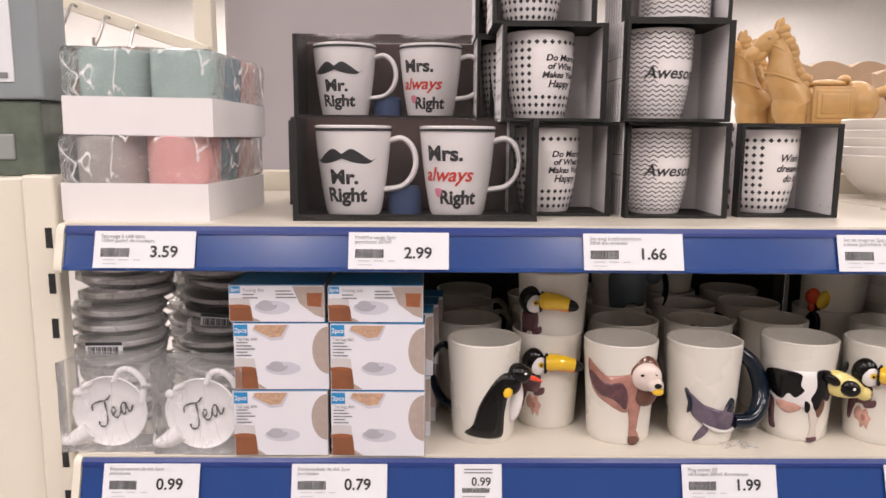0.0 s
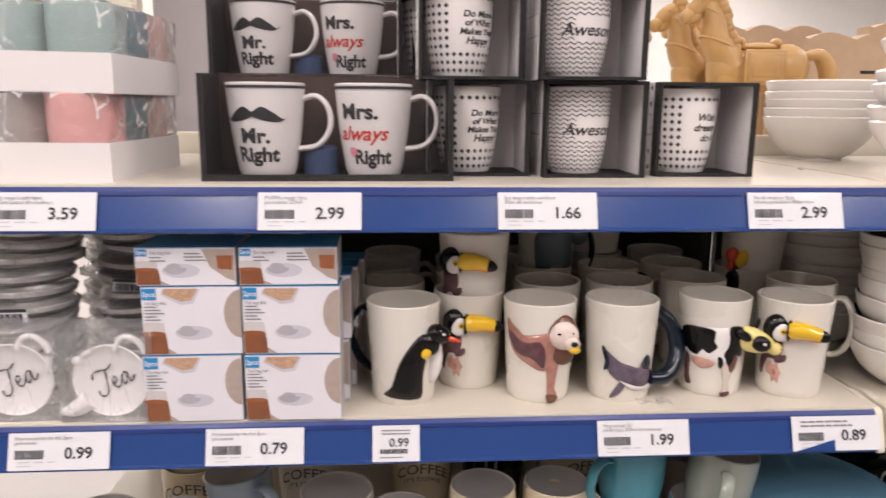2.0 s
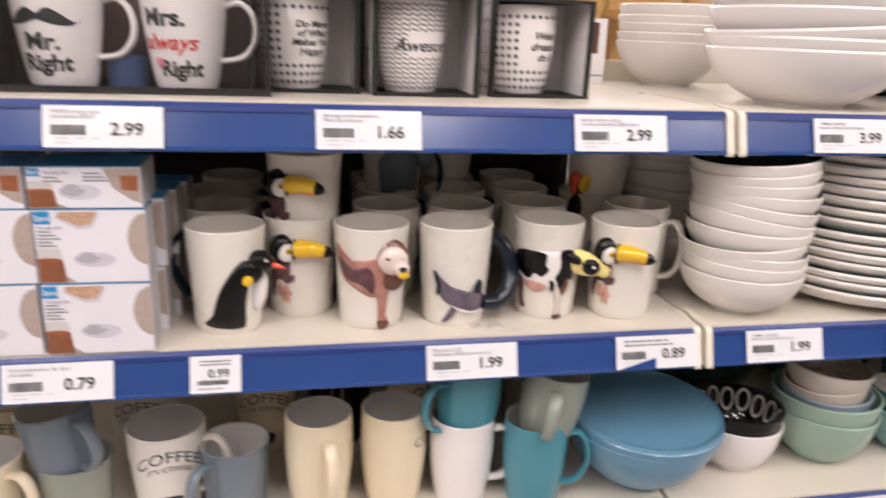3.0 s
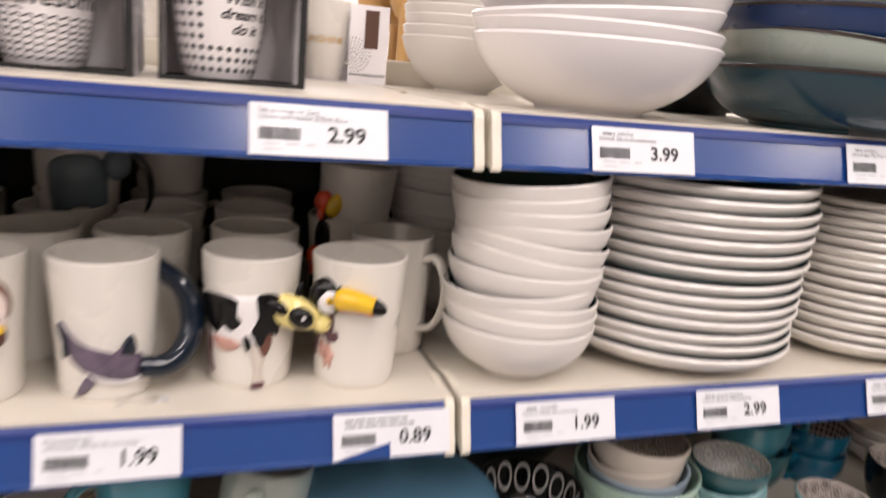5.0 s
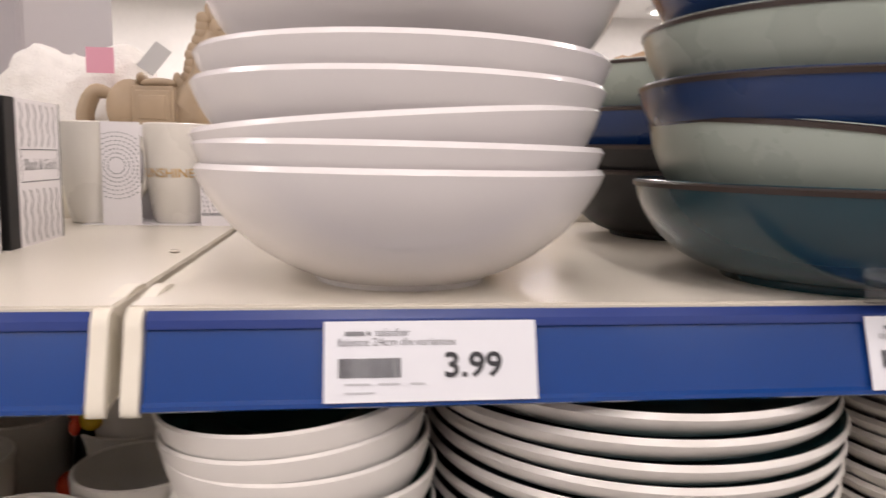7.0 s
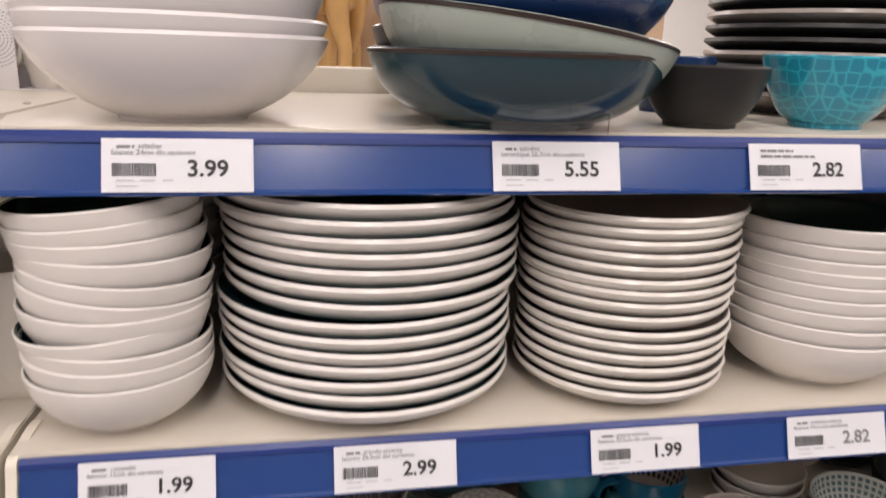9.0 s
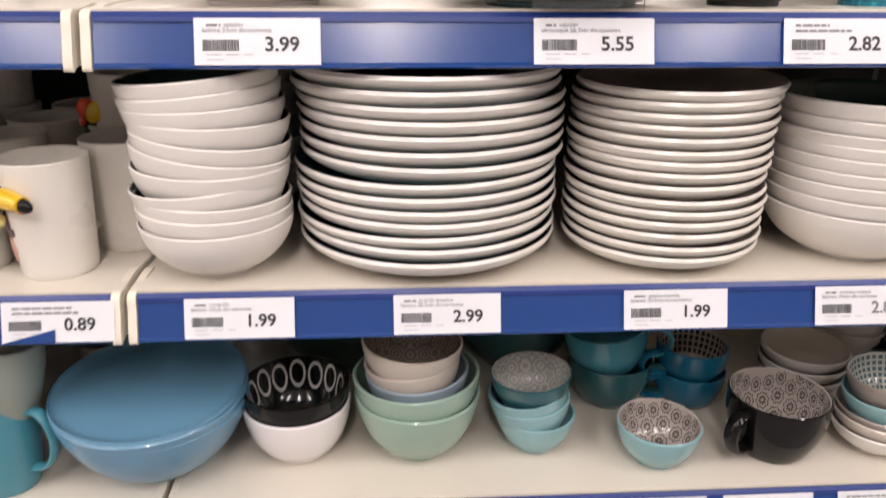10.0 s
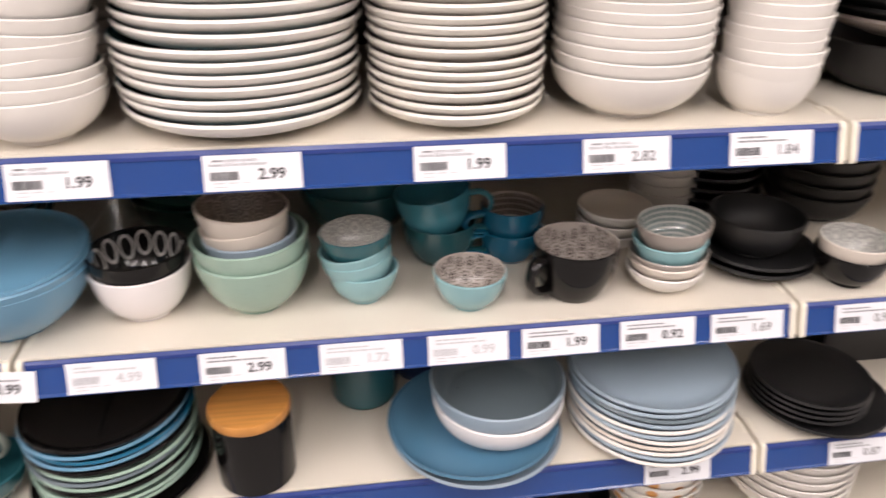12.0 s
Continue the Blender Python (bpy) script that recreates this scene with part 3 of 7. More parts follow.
def check_figures(profile, columns, rows, pitch, size):
    """Short upright dashes in rows below the rim."""
    at, total = inside_map(profile)
    bm = bmesh.new()
    for j in range(rows):
        for i in range(columns):
            a, d = 2 * math.pi * i / columns, 0.004 + j * pitch
            w = math.pi / columns * 0.62
            bm.faces.new([bm.verts.new(at(a + da, d + dd)) for da, dd in ((-w, 0), (w, 0), (w, size), (-w, size))])
    return bm


Z3, Z4 = S[3], S[4]
rice = (0.1045, 0.086, 0.040, 20, 74, 0.0045)
for dz, lab in ((0, "large sky blue embossed bowl under another"), (0.012, "large sky blue bowl nested in another")):
    ware("serving_bowl", pose(-0.020, 0.085, Z3 + dz, 150 * dz, 0.6, 0), rice, sky_blue, sky_blue, lab, "bowl", "nested sky blue bowls", seg=96)
ware("plate", pose(-0.020, 0.085, Z3 + 0.094, 3.5, 0.6, 0), (0.1055, 0.010, 0.090, 6, 60, 0.004), sky_blue, sky_blue, "flat sky blue plate lying on a bowl", "plate", seg=96)
ware("bowl", pose(0.137, 0.101, Z3), (0.063, 0.070, 0.032, 12, 82, 0.004), pure_white, pure_white, "bright white bowl holding a black patterned bowl", "bowl")
ring_bowl = ware("bowl", pose(0.137, 0.101, Z3 + 0.024), (0.0615, 0.068, 0.03, 12, 82, 0.004), black_glaze, black_enamel, "black bowl with white rings nested in a white bowl", "bowl")
g2 = (0.0740, 0.078, 0.034, 14, 78, 0.0045)
ware("bowl", pose(0.278, 0.102, Z3), g2, mint, mint, "mint green speckled bowl under a second one", "bowl", "mint bowls")
ware("bowl", pose(0.279, 0.102, Z3 + 0.025, 0, -1.5, 0), g2, mint, mint, "mint green speckled bowl nested in another", "bowl", "mint bowls")
ware("bowl", pose(0.281, 0.102, Z3 + 0.048, 0, -3, 0), (0.060, 0.058, 0.028, 14, 78, 0.004), grey_blue, grey_blue, "pale blue bowl nested in mint bowls", "bowl")
ware("bowl", pose(0.279, 0.102, Z3 + 0.066, 0, -7, 0), (0.056, 0.056, 0.028, 14, 78, 0.004), stone_beige, stone_beige, "stone beige bowl tilted in a stack", "bowl", "beige bowls")
ware("bowl", pose(0.270, 0.100, Z3 + 0.090, 0, 3, 0), (0.058, 0.054, 0.028, 14, 78, 0.004), stone_beige, brown_net, "stone beige bowl with brown leaf pattern inside", "bowl", "beige bowls")
sm = (0.0475, 0.047, 0.024, 12, 80, 0.0035)
for dz, ty, o, i, lab in ((0, 0, aqua, aqua, "aqua bowl at the foot of a stack"), (0.0185, -7, aqua, aqua, "aqua bowl tilted in a stack"), (0.031, -9, aqua, aqua, "aqua bowl tilted in a stack"), (0.052, -3, deep_teal, grey_net, "deep teal bowl with grey leaf pattern inside")):
    ware("small_bowl", pose(0.419 - dz * 0.1, 0.098, Z3 + dz, 0, ty, 0), sm, o, i, lab, "bowl", "stack of aqua bowls")
flower_bowl = ware("small_bowl", pose(0.558, 0.062, Z3), (0.0487, 0.050, 0.024, 12, 80, 0.0035), aqua, print_ground, "aqua bowl with grey flower pattern inside", "bowl")
for dz, ty, h, o, i, lab in ((0, -1, 0.032, white_glaze, white_glaze, "shallow cream bowl at the foot of a stack"), (0.013, -2, 0.034, stone_beige, stone_beige, "shallow beige bowl in a stack"), (0.024, -3, 0.032, taupe, taupe, "shallow taupe bowl in a stack"), (0.030, -4, 0.045, aqua, aqua, "aqua bowl in a mixed stack"), (0.051, -5, 0.047, taupe, check_ground, "grey bowl with checked pattern inside")):
    check_bowl = ware("small_bowl", pose(0.835 + dz * 0.15, 0.075, Z3 + dz, 0, ty, 0), (0.0535 if h < 0.04 else 0.050, h, 0.026, 12, 78, 0.0035), o, i, lab, "bowl", "mixed stack of bowls")
for k in range(3):
    ware("small_bowl", pose(0.808, 0.209, Z3 + k * 0.016), (0.057, 0.030, 0.03, 10, 74, 0.0035), white_glaze, stone_beige, "shallow cream bowl with beige inside", "bowl", "cream bowls at the back")
for k in range(6):
    ware("small_bowl", pose(0.928, 0.309, Z3 + k * 0.017), (0.055, 0.045, 0.028, 12, 78, 0.0035), white_glaze if k < 5 else black_matt, taupe, "cream bowl in a tall stack at the back", "bowl", "cream bowls at the back")
ware("plate", pose(0.993, 0.119, Z3), (0.085, 0.018, 0.05, 8, 60, 0.004), black_matt, black_matt, "matt black plate under a bowl", "plate")
ware("plate", pose(0.993, 0.119, Z3 + 0.012), (0.085, 0.018, 0.05, 8, 60, 0.004), black_matt, black_matt, "matt black plate under a bowl", "plate")
ware("bowl", pose(0.989, 0.124, Z3 + 0.024), (0.068, 0.055, 0.04, 10, 80, 0.004), black_matt, black_matt, "matt black bowl standing on black plates", "bowl")
for k in range(5):
    ware("bowl", pose(1.183, 0.274, Z3 + k * 0.022), (0.085, 0.050, 0.045, 10, 80, 0.004), black_matt, black_matt, "matt black bowl in stack at the back", "bowl", "black bowls at the back")
    ware("plate", pose(1.013, 0.329, Z3 + k * 0.018), (0.09, 0.02, 0.05, 8, 60, 0.004), black_matt, black_matt, "matt black plate in stack at the back", "plate", "black plates at the back")
ware("small_bowl", pose(1.098, 0.050, Z3), (0.050, 0.050, 0.024, 12, 80, 0.0035), black_glaze, black_glaze, "black glazed bowl holding a beige bowl", "bowl")
ware("small_bowl", pose(1.098, 0.050, Z3 + 0.02), (0.0488, 0.048, 0.024, 12, 80, 0.0035), stone_beige, grey_net, "beige bowl with grey leaf pattern nested in black", "bowl")
ware("serving_bowl", pose(0.188, 0.319, Z3), (0.110, 0.085, 0.05, 16, 78, 0.005), dark_green, dark_green, "large dark green bowl at the shelf back", "bowl", "dark bowls at the back")
ware("serving_bowl", pose(0.188, 0.319, Z3 + 0.03), (0.110, 0.085, 0.05, 16, 78, 0.005), dark_green, dark_green, "large dark green bowl nested at the back", "bowl", "dark bowls at the back")
for k in range(3):
    ware("serving_bowl", pose(0.423, 0.319, Z3 + k * 0.026), (0.095, 0.080, 0.05, 16, 78, 0.005), deep_teal, deep_teal, "deep teal bowl at the shelf back", "bowl", "dark bowls at the back")

# fourth shelf, second bay
t_ = thing("cereal_bowl", pose(-0.247, 0.076, Z4), "white cereal bowl with a coloured print", "bowl")
o, i = arc_profile(0.078, 0.078, 0.04, 12, 80, 0.004)
part("body", lathe(o + i[1:], 64), pure_white, t_)
outside, _ = inside_map(o[::-1], -0.0006)
for name, a0, a1, d0, d1, col, lab in (("word_print", -100, -82, 0.036, 0.043, (0.16, 0.03, 0.06), "dark red printed bar"), ("word_print", -98, -80, 0.045, 0.054, (0.05, 0.04, 0.05), "dark printed bar"), ("stem_print", -62, -50, 0.040, 0.052, (0.10, 0.26, 0.05), "green printed leaf"), ("fruit_print", -56, -47, 0.028, 0.042, (0.72, 0.26, 0.04), "orange printed figure"), ("flower_print", -46, -38, 0.038, 0.050, (0.62, 0.40, 0.05), "yellow printed figure")):
    bm = bmesh.new()
    ring = [bm.verts.new(outside(radians((a0 + a1) / 2 + (a1 - a0) / 2 * math.cos(2 * math.pi * k / 18)), (d0 + d1) / 2 + (d1 - d0) / 2 * math.sin(2 * math.pi * k / 18))) for k in range(18)]
    bm.faces.new(ring)
    part(name, bm, mat("bowl_" + name + str(d0)[-2:], col, 0.3, vary=0.2, scale=90, coat=0.2), t_, lab, smooth=False)
ware("bowl", pose(-0.111, 0.058, Z4, 0, 0, 0), (0.058, 0.050, 0.03, 12, 80, 0.004), deep_teal, deep_teal, "deep teal bowl holding a sage mug", "bowl")
ware("plate", pose(0.066, 0.072, Z4), (0.120, 0.020, 0.075, 8, 62, 0.004), black_glaze, black_glaze, "large black plate at the foot of a stack", "plate", "stack of green and blue plates")
for k, (o, i) in enumerate(((mint, mint), (mint, mint), (mint, mint), (black_glaze, black_glaze), (mint, mint), (slate, slate), (mint, mint), (black_glaze, black_glaze), (sky_blue, sky_blue), (petrol, petrol), (sky_blue, petrol), (black_glaze, black_glaze))):
    ware("plate", pose(0.063 + 0.003 * math.sin(k * 2.3), 0.081, Z4 + 0.012 + k * 0.0092, 0, -0.5 - 0.15 * k, 0), (0.1105, 0.019, 0.070, 6, 76, 0.0044), o, i, {id(mint): "mint green", id(black_glaze): "glossy black", id(slate): "slate grey", id(sky_blue): "sky blue", id(petrol): "petrol blue"}[id(o)] + " plate in a mixed stack", "plate", "stack of green and blue plates", seg=80)
bamboo = mat("bamboo_lid", (0.50, 0.225, 0.055), 0.42, vary=0.45, scale=14, bump=0.1)
grain = bamboo.node_tree.nodes.new("ShaderNodeMapping")
grain.inputs["Scale"].default_value = (0.5, 9.0, 1.0)
grain.inputs["Rotation"].default_value = (0, 0, 0.35)
wood_noise = [n for n in bamboo.node_tree.nodes if n.type == "TEX_NOISE"][0]
bamboo.node_tree.links.new(wood_noise.inputs["Vector"].links[0].from_socket, grain.inputs[0])
bamboo.node_tree.links.new(grain.outputs[0], wood_noise.inputs["Vector"])
t_ = thing("storage_jar", pose(0.254, 0.050, Z4), "glossy black storage jar with round bamboo lid", "storage jar")
part("body", lathe([(0, 0), (0.050, 0), (0.0535, 0.004), (0.054, 0.112), (0.0525, 0.115), (0.049, 0.112), (0.049, 0.006), (0, 0.005)]), black_glaze, t_)
part("lid", lathe([(0, 0.113), (0.0545, 0.113), (0.0555, 0.115), (0.0555, 0.1255), (0.0543, 0.1275), (0, 0.1275)]), bamboo, t_, "golden bamboo lid")
t_ = thing("canister", pose(0.414, 0.206, Z4), "dark teal ribbed canister at shelf back", "canister")
part("body", lathe([(0, 0), (0.047, 0), (0.052, 0.005)] + [(0.054 + 0.0008 * (k % 2), 0.01 + k * 0.006) for k in range(20)] + [(0.052, 0.135), (0.049, 0.133), (0.049, 0.01), (0, 0.008)]), deep_teal, t_, sharp=70)
ware("plate", pose(0.576, 0.080, Z4), (0.130, 0.022, 0.08, 8, 60, 0.0045), grey_blue, grey_blue, "large grey blue plate under another", "plate", seg=96)
ware("plate", pose(0.572, 0.080, Z4 + 0.016, 0, -1, 0), (0.129, 0.022, 0.08, 8, 60, 0.0045), plate_blue, plate_blue, "large denim blue plate holding bowls", "plate", seg=96)
ware("bowl", pose(0.610, 0.089, Z4 + 0.026), (0.0985, 0.048, 0.074, 6, 86, 0.005), pure_white, pure_white, "wide white bowl stacked on blue plates", "bowl", seg=96)
ware("bowl", pose(0.610, 0.090, Z4 + 0.053, 0, -1.2, 0), (0.1005, 0.050, 0.076, 6, 86, 0.005), grey_blue, slate, "wide grey blue bowl with slate inside", "bowl", seg=96)
ware("bowl", pose(0.513, 0.264, Z4), (0.055, 0.09, 0.045, 8, 86, 0.004), navy, navy, "tall navy bowl at the shelf back", "bowl")
for k in range(11):
    o = (white_glaze, grey_blue, white_glaze, stone_beige, white_glaze, grey_blue, white_glaze, grey_blue, slate, grey_blue, grey_blue)[k]
    ware("plate", pose(0.850 + 0.002 * math.sin(k * 1.9), 0.081 + 0.0012 * k, Z4 + k * 0.0090, 0, -0.25 * k, 0), (0.1250, 0.021, 0.086, 6, 80, 0.0052), o, grey_blue, ("grey blue" if o is grey_blue else "slate" if o is slate else "beige" if o is stone_beige else "white") + " plate in a tall mixed stack", "plate", "stack of pale blue plates", seg=96)
for k in range(5):
    ware("plate", pose(1.121 if k else 1.140, 0.089, Z4 + k * 0.010), (0.112 if k == 0 else 0.092, 0.018, 0.055, 8, 60, 0.004), black_matt, black_matt, "matt black plate in a low stack", "plate", "stack of black plates")
t_ = thing("carton", pose(1.293, 0.234, Z4), "black carton with a small white sticker", "box")
part("body", block(-0.09, 0.12, -0.06, 0.08, 0, 0.09, 0.002), black_matt, t_, smooth=False)
part("sticker", block(-0.06, -0.02, -0.0612, -0.0598, 0.066, 0.084), paper, t_, "white sticker", smooth=False)
# fifth shelf
floral_dot = printed("orange_blossom_print", (0.78, 0.76, 0.71), (0.62, 0.28, 0.08), 26, "dots")
for k in range(7):
    ware("bowl", pose(1.17, 0.14, S[5] + k * 0.018), (0.11, 0.06, 0.055, 12, 78, 0.004), white_glaze, floral_dot if k == 6 else white_glaze, "white bowl with orange blossom print in stack", "bowl", "blossom bowls on a low shelf")
for k in range(6):
    ware("bowl", pose(0.92, 0.15, S[5] + k * 0.02), (0.085, 0.06, 0.045, 12, 78, 0.004), floral_dot, white_glaze, "white bowl with blossom print outside in stack", "bowl", "blossom bowls on a low shelf")
ware("bowl", pose(0.76, 0.13, S[5]), (0.07, 0.06, 0.035, 12, 78, 0.004), black_glaze, black_glaze, "black glazed bowl on a low shelf", "bowl")

# top shelf, second bay, small ware
ware("bowl", pose(0.588, 0.072, S[1]), (0.0555, 0.052, 0.032, 14, 62, 0.0035), black_matt, black_matt, "dark brown bowl with pressed chevron pattern", "bowl")
ware("bowl", pose(0.722, 0.080, S[1]), (0.0625, 0.064, 0.032, 14, 70, 0.0035), cell_print, turquoise, "turquoise bowl with a cell pattern", "bowl")
for k in range(9):
    ware("plate", pose(0.845, 0.265, S[1] + k * 0.0145), (0.135, 0.022, 0.08, 8, 60, 0.004), black_matt if k % 3 else taupe, black_matt, "dark matt plate in stack at the back", "plate", "dark plates on the top shelf")
ware("bowl", pose(0.64, 0.24, S[1] + 0.0), (0.05, 0.06, 0.03, 14, 74, 0.004), navy, navy, "navy bowl behind a chevron bowl", "bowl")
chev = bmesh.new()
for row in range(7):
    for col in range(44):
        a = 2 * math.pi * col / 44
        z0 = 0.010 + row * 0.0058
        f_ = (z0 - 0.004) / 0.048
        r0 = 0.0338 + 0.0215 * (math.sin(radians(14 + 48 * f_)) - math.sin(radians(14))) / (math.sin(radians(62)) - math.sin(radians(14))) + 0.0006
        w = 0.032
        for sgn in (-1, 1):
            pts = [(a, z0 + 0.0032), (a + sgn * w * 1.7, z0), (a + sgn * w * 1.7, z0 + 0.0010), (a, z0 + 0.0042)]
            chev.faces.new([chev.verts.new((r0 * math.sin(q), -r0 * math.cos(q), zz)) for q, zz in (pts if sgn > 0 else pts[::-1])])
chev_ob = part("chevron_relief", chev, taupe, [o for o in scene.objects if o.name.startswith("bowl") and o.get("label", "").startswith("dark brown bowl")][0], "lighter pressed chevrons", smooth=False)

# ---- mugs ----
def cone_point(R0, R1, h, x, v, out=0.0):
    """A point on a tapered mug: x is the fraction of its half width as seen from the front (-1 to 1), v of its height."""
    r = R0 + (R1 - R0) * v + out
    a = math.asin(max(-0.995, min(0.995, x)))
    return Vector((r * math.sin(a), -r * math.cos(a), v * h))


def wrap(R0, R1, h, s, z, out=0.0):
    """Like cone_point, by arc length s and height z."""
    r = R0 + (R1 - R0) * z / h + out
    a = s / ((R0 + R1) / 2)
    return Vector((r * math.sin(a), -r * math.cos(a), z))


def relief(dims, outline, depth=0.0015, n=32, base=0.0004):
    """A low raised figure on a mug's side from a smooth outline in fractions."""
    R0, R1, h = dims
    pts = closed_curve([(x, v, 0) for x, v in outline], n)
    cx, cv = sum(p.x for p in pts) / n, sum(p.y for p in pts) / n
    bm = bmesh.new()
    rings = []
    for s, d in ((1.0, -0.001), (0.985, base), (0.9, base + depth * 0.55), (0.65, base + depth * 0.9), (0.3, base + depth)):
        rings.append([bm.verts.new(cone_point(R0, R1, h, cx + (p.x - cx) * s, cv + (p.y - cv) * s, d)) for p in pts])
    top = bm.verts.new(cone_point(R0, R1, h, cx, cv, base + depth))
    for a, b in zip(rings, rings[1:]):
        for k in range(n):
            bm.faces.new((a[k], a[(k + 1) % n], b[(k + 1) % n], b[k]))
    for k in range(n):
        bm.faces.new((rings[-1][k], rings[-1][(k + 1) % n], top))
    bmesh.ops.recalc_face_normals(bm, faces=bm.faces)
    return bm


def blob(x, y, z, rx, ry, rz, turn=(0, 0, 0), bm=None, taper=0.0):
    own = bmesh.new()
    bmesh.ops.create_uvsphere(own, u_segments=20, v_segments=12, radius=1)
    m = pose(x, y, z, *turn)
    for v in own.verts:
        t = 1 - taper * (v.co.x + 1) / 2
        v.co = m @ Vector((v.co.x * rx, v.co.y * ry * t, v.co.z * rz * t))
    if bm is None:
        return own
    return merge(bm, own)


def mug_body(R0, R1, h, th=0.003, bulge=0.0, n=12):
    o = [(0, 0.001), (R0 * 0.8, 0.001), (R0 * 0.85, 0), (R0 * 0.95, 0.0), (R0 + 0.0001, 0.003)]
    for k in range(1, n + 1):
        v = k / n
        o.append((R0 + (R1 - R0) * v + bulge * math.sin(math.pi * v) * 1.0, v * h))
    i = [(R1 - th * 0.5, h + th * 0.4), (R1 - th, h)]
    for k in range(n - 1, 0, -1):
        v = k / n
        i.append((R0 + (R1 - R0) * v + bulge * math.sin(math.pi * v) - th, max(v * h, 0.006)))
    i += [(R0 * 0.85, 0.006), (0, 0.0055)]
    return o, i


def handle(R0, R1, h, angle, out=0.028, lo=0.22, hi=0.85, rad=0.0048, flat=1.5):
    """A loop handle at an angle from the front, turned to the right."""
    mid, half = (hi + lo) / 2 * h, (hi - lo) / 2 * h
    ctrl = [(R0 + (R1 - R0) * hi - 0.0025, mid + half * 0.92), (R1 + out * 0.42, mid + half * 1.04), (R1 + out * 0.84, mid + half * 0.72), (R1 + out, mid + half * 0.15), (R1 + out * 0.86, mid - half * 0.42), (R1 + out * 0.42, mid - half * 0.86), (R0 + (R1 - R0) * lo - 0.0025, mid - half * 1.0)]
    pts = [Vector((p[0], 0, p[1])) for p in curve_points([(a, b, 0) for a, b in ctrl], 26) for p in [(p[0], p[1])]]
    bm = sweep(pts, rad, flat=0.8, seg=10)
    for v in bm.verts:
        v.co.y *= flat
    a = radians(angle)
    for v in bm.verts:
        r, side = v.co.x, v.co.y
        v.co = Vector((r * math.sin(a) + side * math.cos(a), -r * math.cos(a) + side * math.sin(a), v.co.z))
    return bm


def mug(m, dims, outside, inside, label, group="", angle=90.0, bulge=0.0, grip=True, hmat=None, **kw):
    R0, R1, h = dims
    t_ = thing("mug", m, label, "mug", group)
    o, i = mug_body(R0, R1, h, bulge=bulge)
    if outside is inside:
        part("body", lathe(o + i, 48), outside, t_)
    else:
        part("body", lathe(o + [i[0]], 48), outside, t_)
        part("interior", lathe(i, 48), inside, t_, "paler inside")
    if grip:
        part("handle", handle(R0, R1, h, angle, **kw), hmat or outside, t_)
    return t_


A_DIM = (0.0355, 0.0425, 0.116)
yellow = mat("yellow_glaze", (0.80, 0.50, 0.02), 0.15, vary=0.08, coat=0.5)
pale_yellow = mat("pale_yellow_glaze", (0.78, 0.66, 0.24), 0.16, vary=0.12, coat=0.5)
orange_red = mat("orange_red_glaze", (0.70, 0.06, 0.02), 0.15, coat=0.5)
plum = mat("plum_glaze", (0.11, 0.045, 0.055), 0.2, vary=0.7, scale=110, coat=0.3)
rose = mat("rose_glaze", (0.40, 0.19, 0.15), 0.2, vary=0.55, scale=95, coat=0.3)
russet = mat("russet_glaze", (0.13, 0.05, 0.03), 0.22, vary=0.3, scale=50, coat=0.4)
shark_glaze = mat("violet_grey_glaze", (0.12, 0.09, 0.13), 0.16, vary=0.75, scale=80, coat=0.4)
pink_glaze = mat("pink_glaze", (0.56, 0.31, 0.25), 0.2, vary=0.5, scale=70, coat=0.3)
midnight = mat("midnight_glaze", (0.004, 0.010, 0.020), 0.07, vary=0.2, coat=0.3, spec=0.4)
ANI = "mugs with animal figures"


def animal_mug(m, label, dark_handle=False, angle=-75.0):
    return mug(m, A_DIM, ivory_glaze, ivory_glaze, label, ANI, angle=angle, hmat=midnight if dark_handle else None)


def penguin_mug(m):
    t_ = animal_mug(m, "ivory mug with raised black penguin figure", True, -125)
    part("penguin_body", relief(A_DIM, [(-0.70, 0.10), (-0.46, 0.20), (-0.28, 0.40), (-0.02, 0.57), (0.30, 0.71), (0.56, 0.72), (0.58, 0.52), (0.50, 0.30), (0.50, 0.10), (0.38, 0.06), (-0.15, 0.07)], 0.005), black_glaze, t_, "glossy black body")
    part("wing", relief(A_DIM, [(0.02, 0.50), (0.22, 0.52), (0.30, 0.36), (0.24, 0.16), (0.12, 0.13), (0.02, 0.30)], 0.0022, base=0.0042), black_glaze, t_)
    part("belly", blob(0.0335, -0.0225, 0.046, 0.0085, 0.0100, 0.0240, (0, 10, 0)), pure_white, t_, "white belly")
    bm = blob(0.0360, -0.0325, 0.0835, 0.0140, 0.0115, 0.0112, (0, 14, -20))
    blob(0.0250, -0.0345, 0.0720, 0.0125, 0.0080, 0.0135, (0, -35, 0), bm=bm)
    part("head", bm, black_glaze, t_, "glossy black head")
    part("beak", blob(0.0520, -0.0385, 0.0785, 0.0100, 0.0040, 0.0040, (0, 16, -14), taper=0.6), orange_red, t_, "red beak")
    part("cheek", blob(0.0215, -0.0425, 0.0640, 0.0062, 0.0030, 0.0058, (0, -35, 22)), yellow, t_, "yellow cheek")
    part("eye", blob(0.0410, -0.0435, 0.0860, 0.0016, 0.0010, 0.0013), pure_white, t_)
    return t_


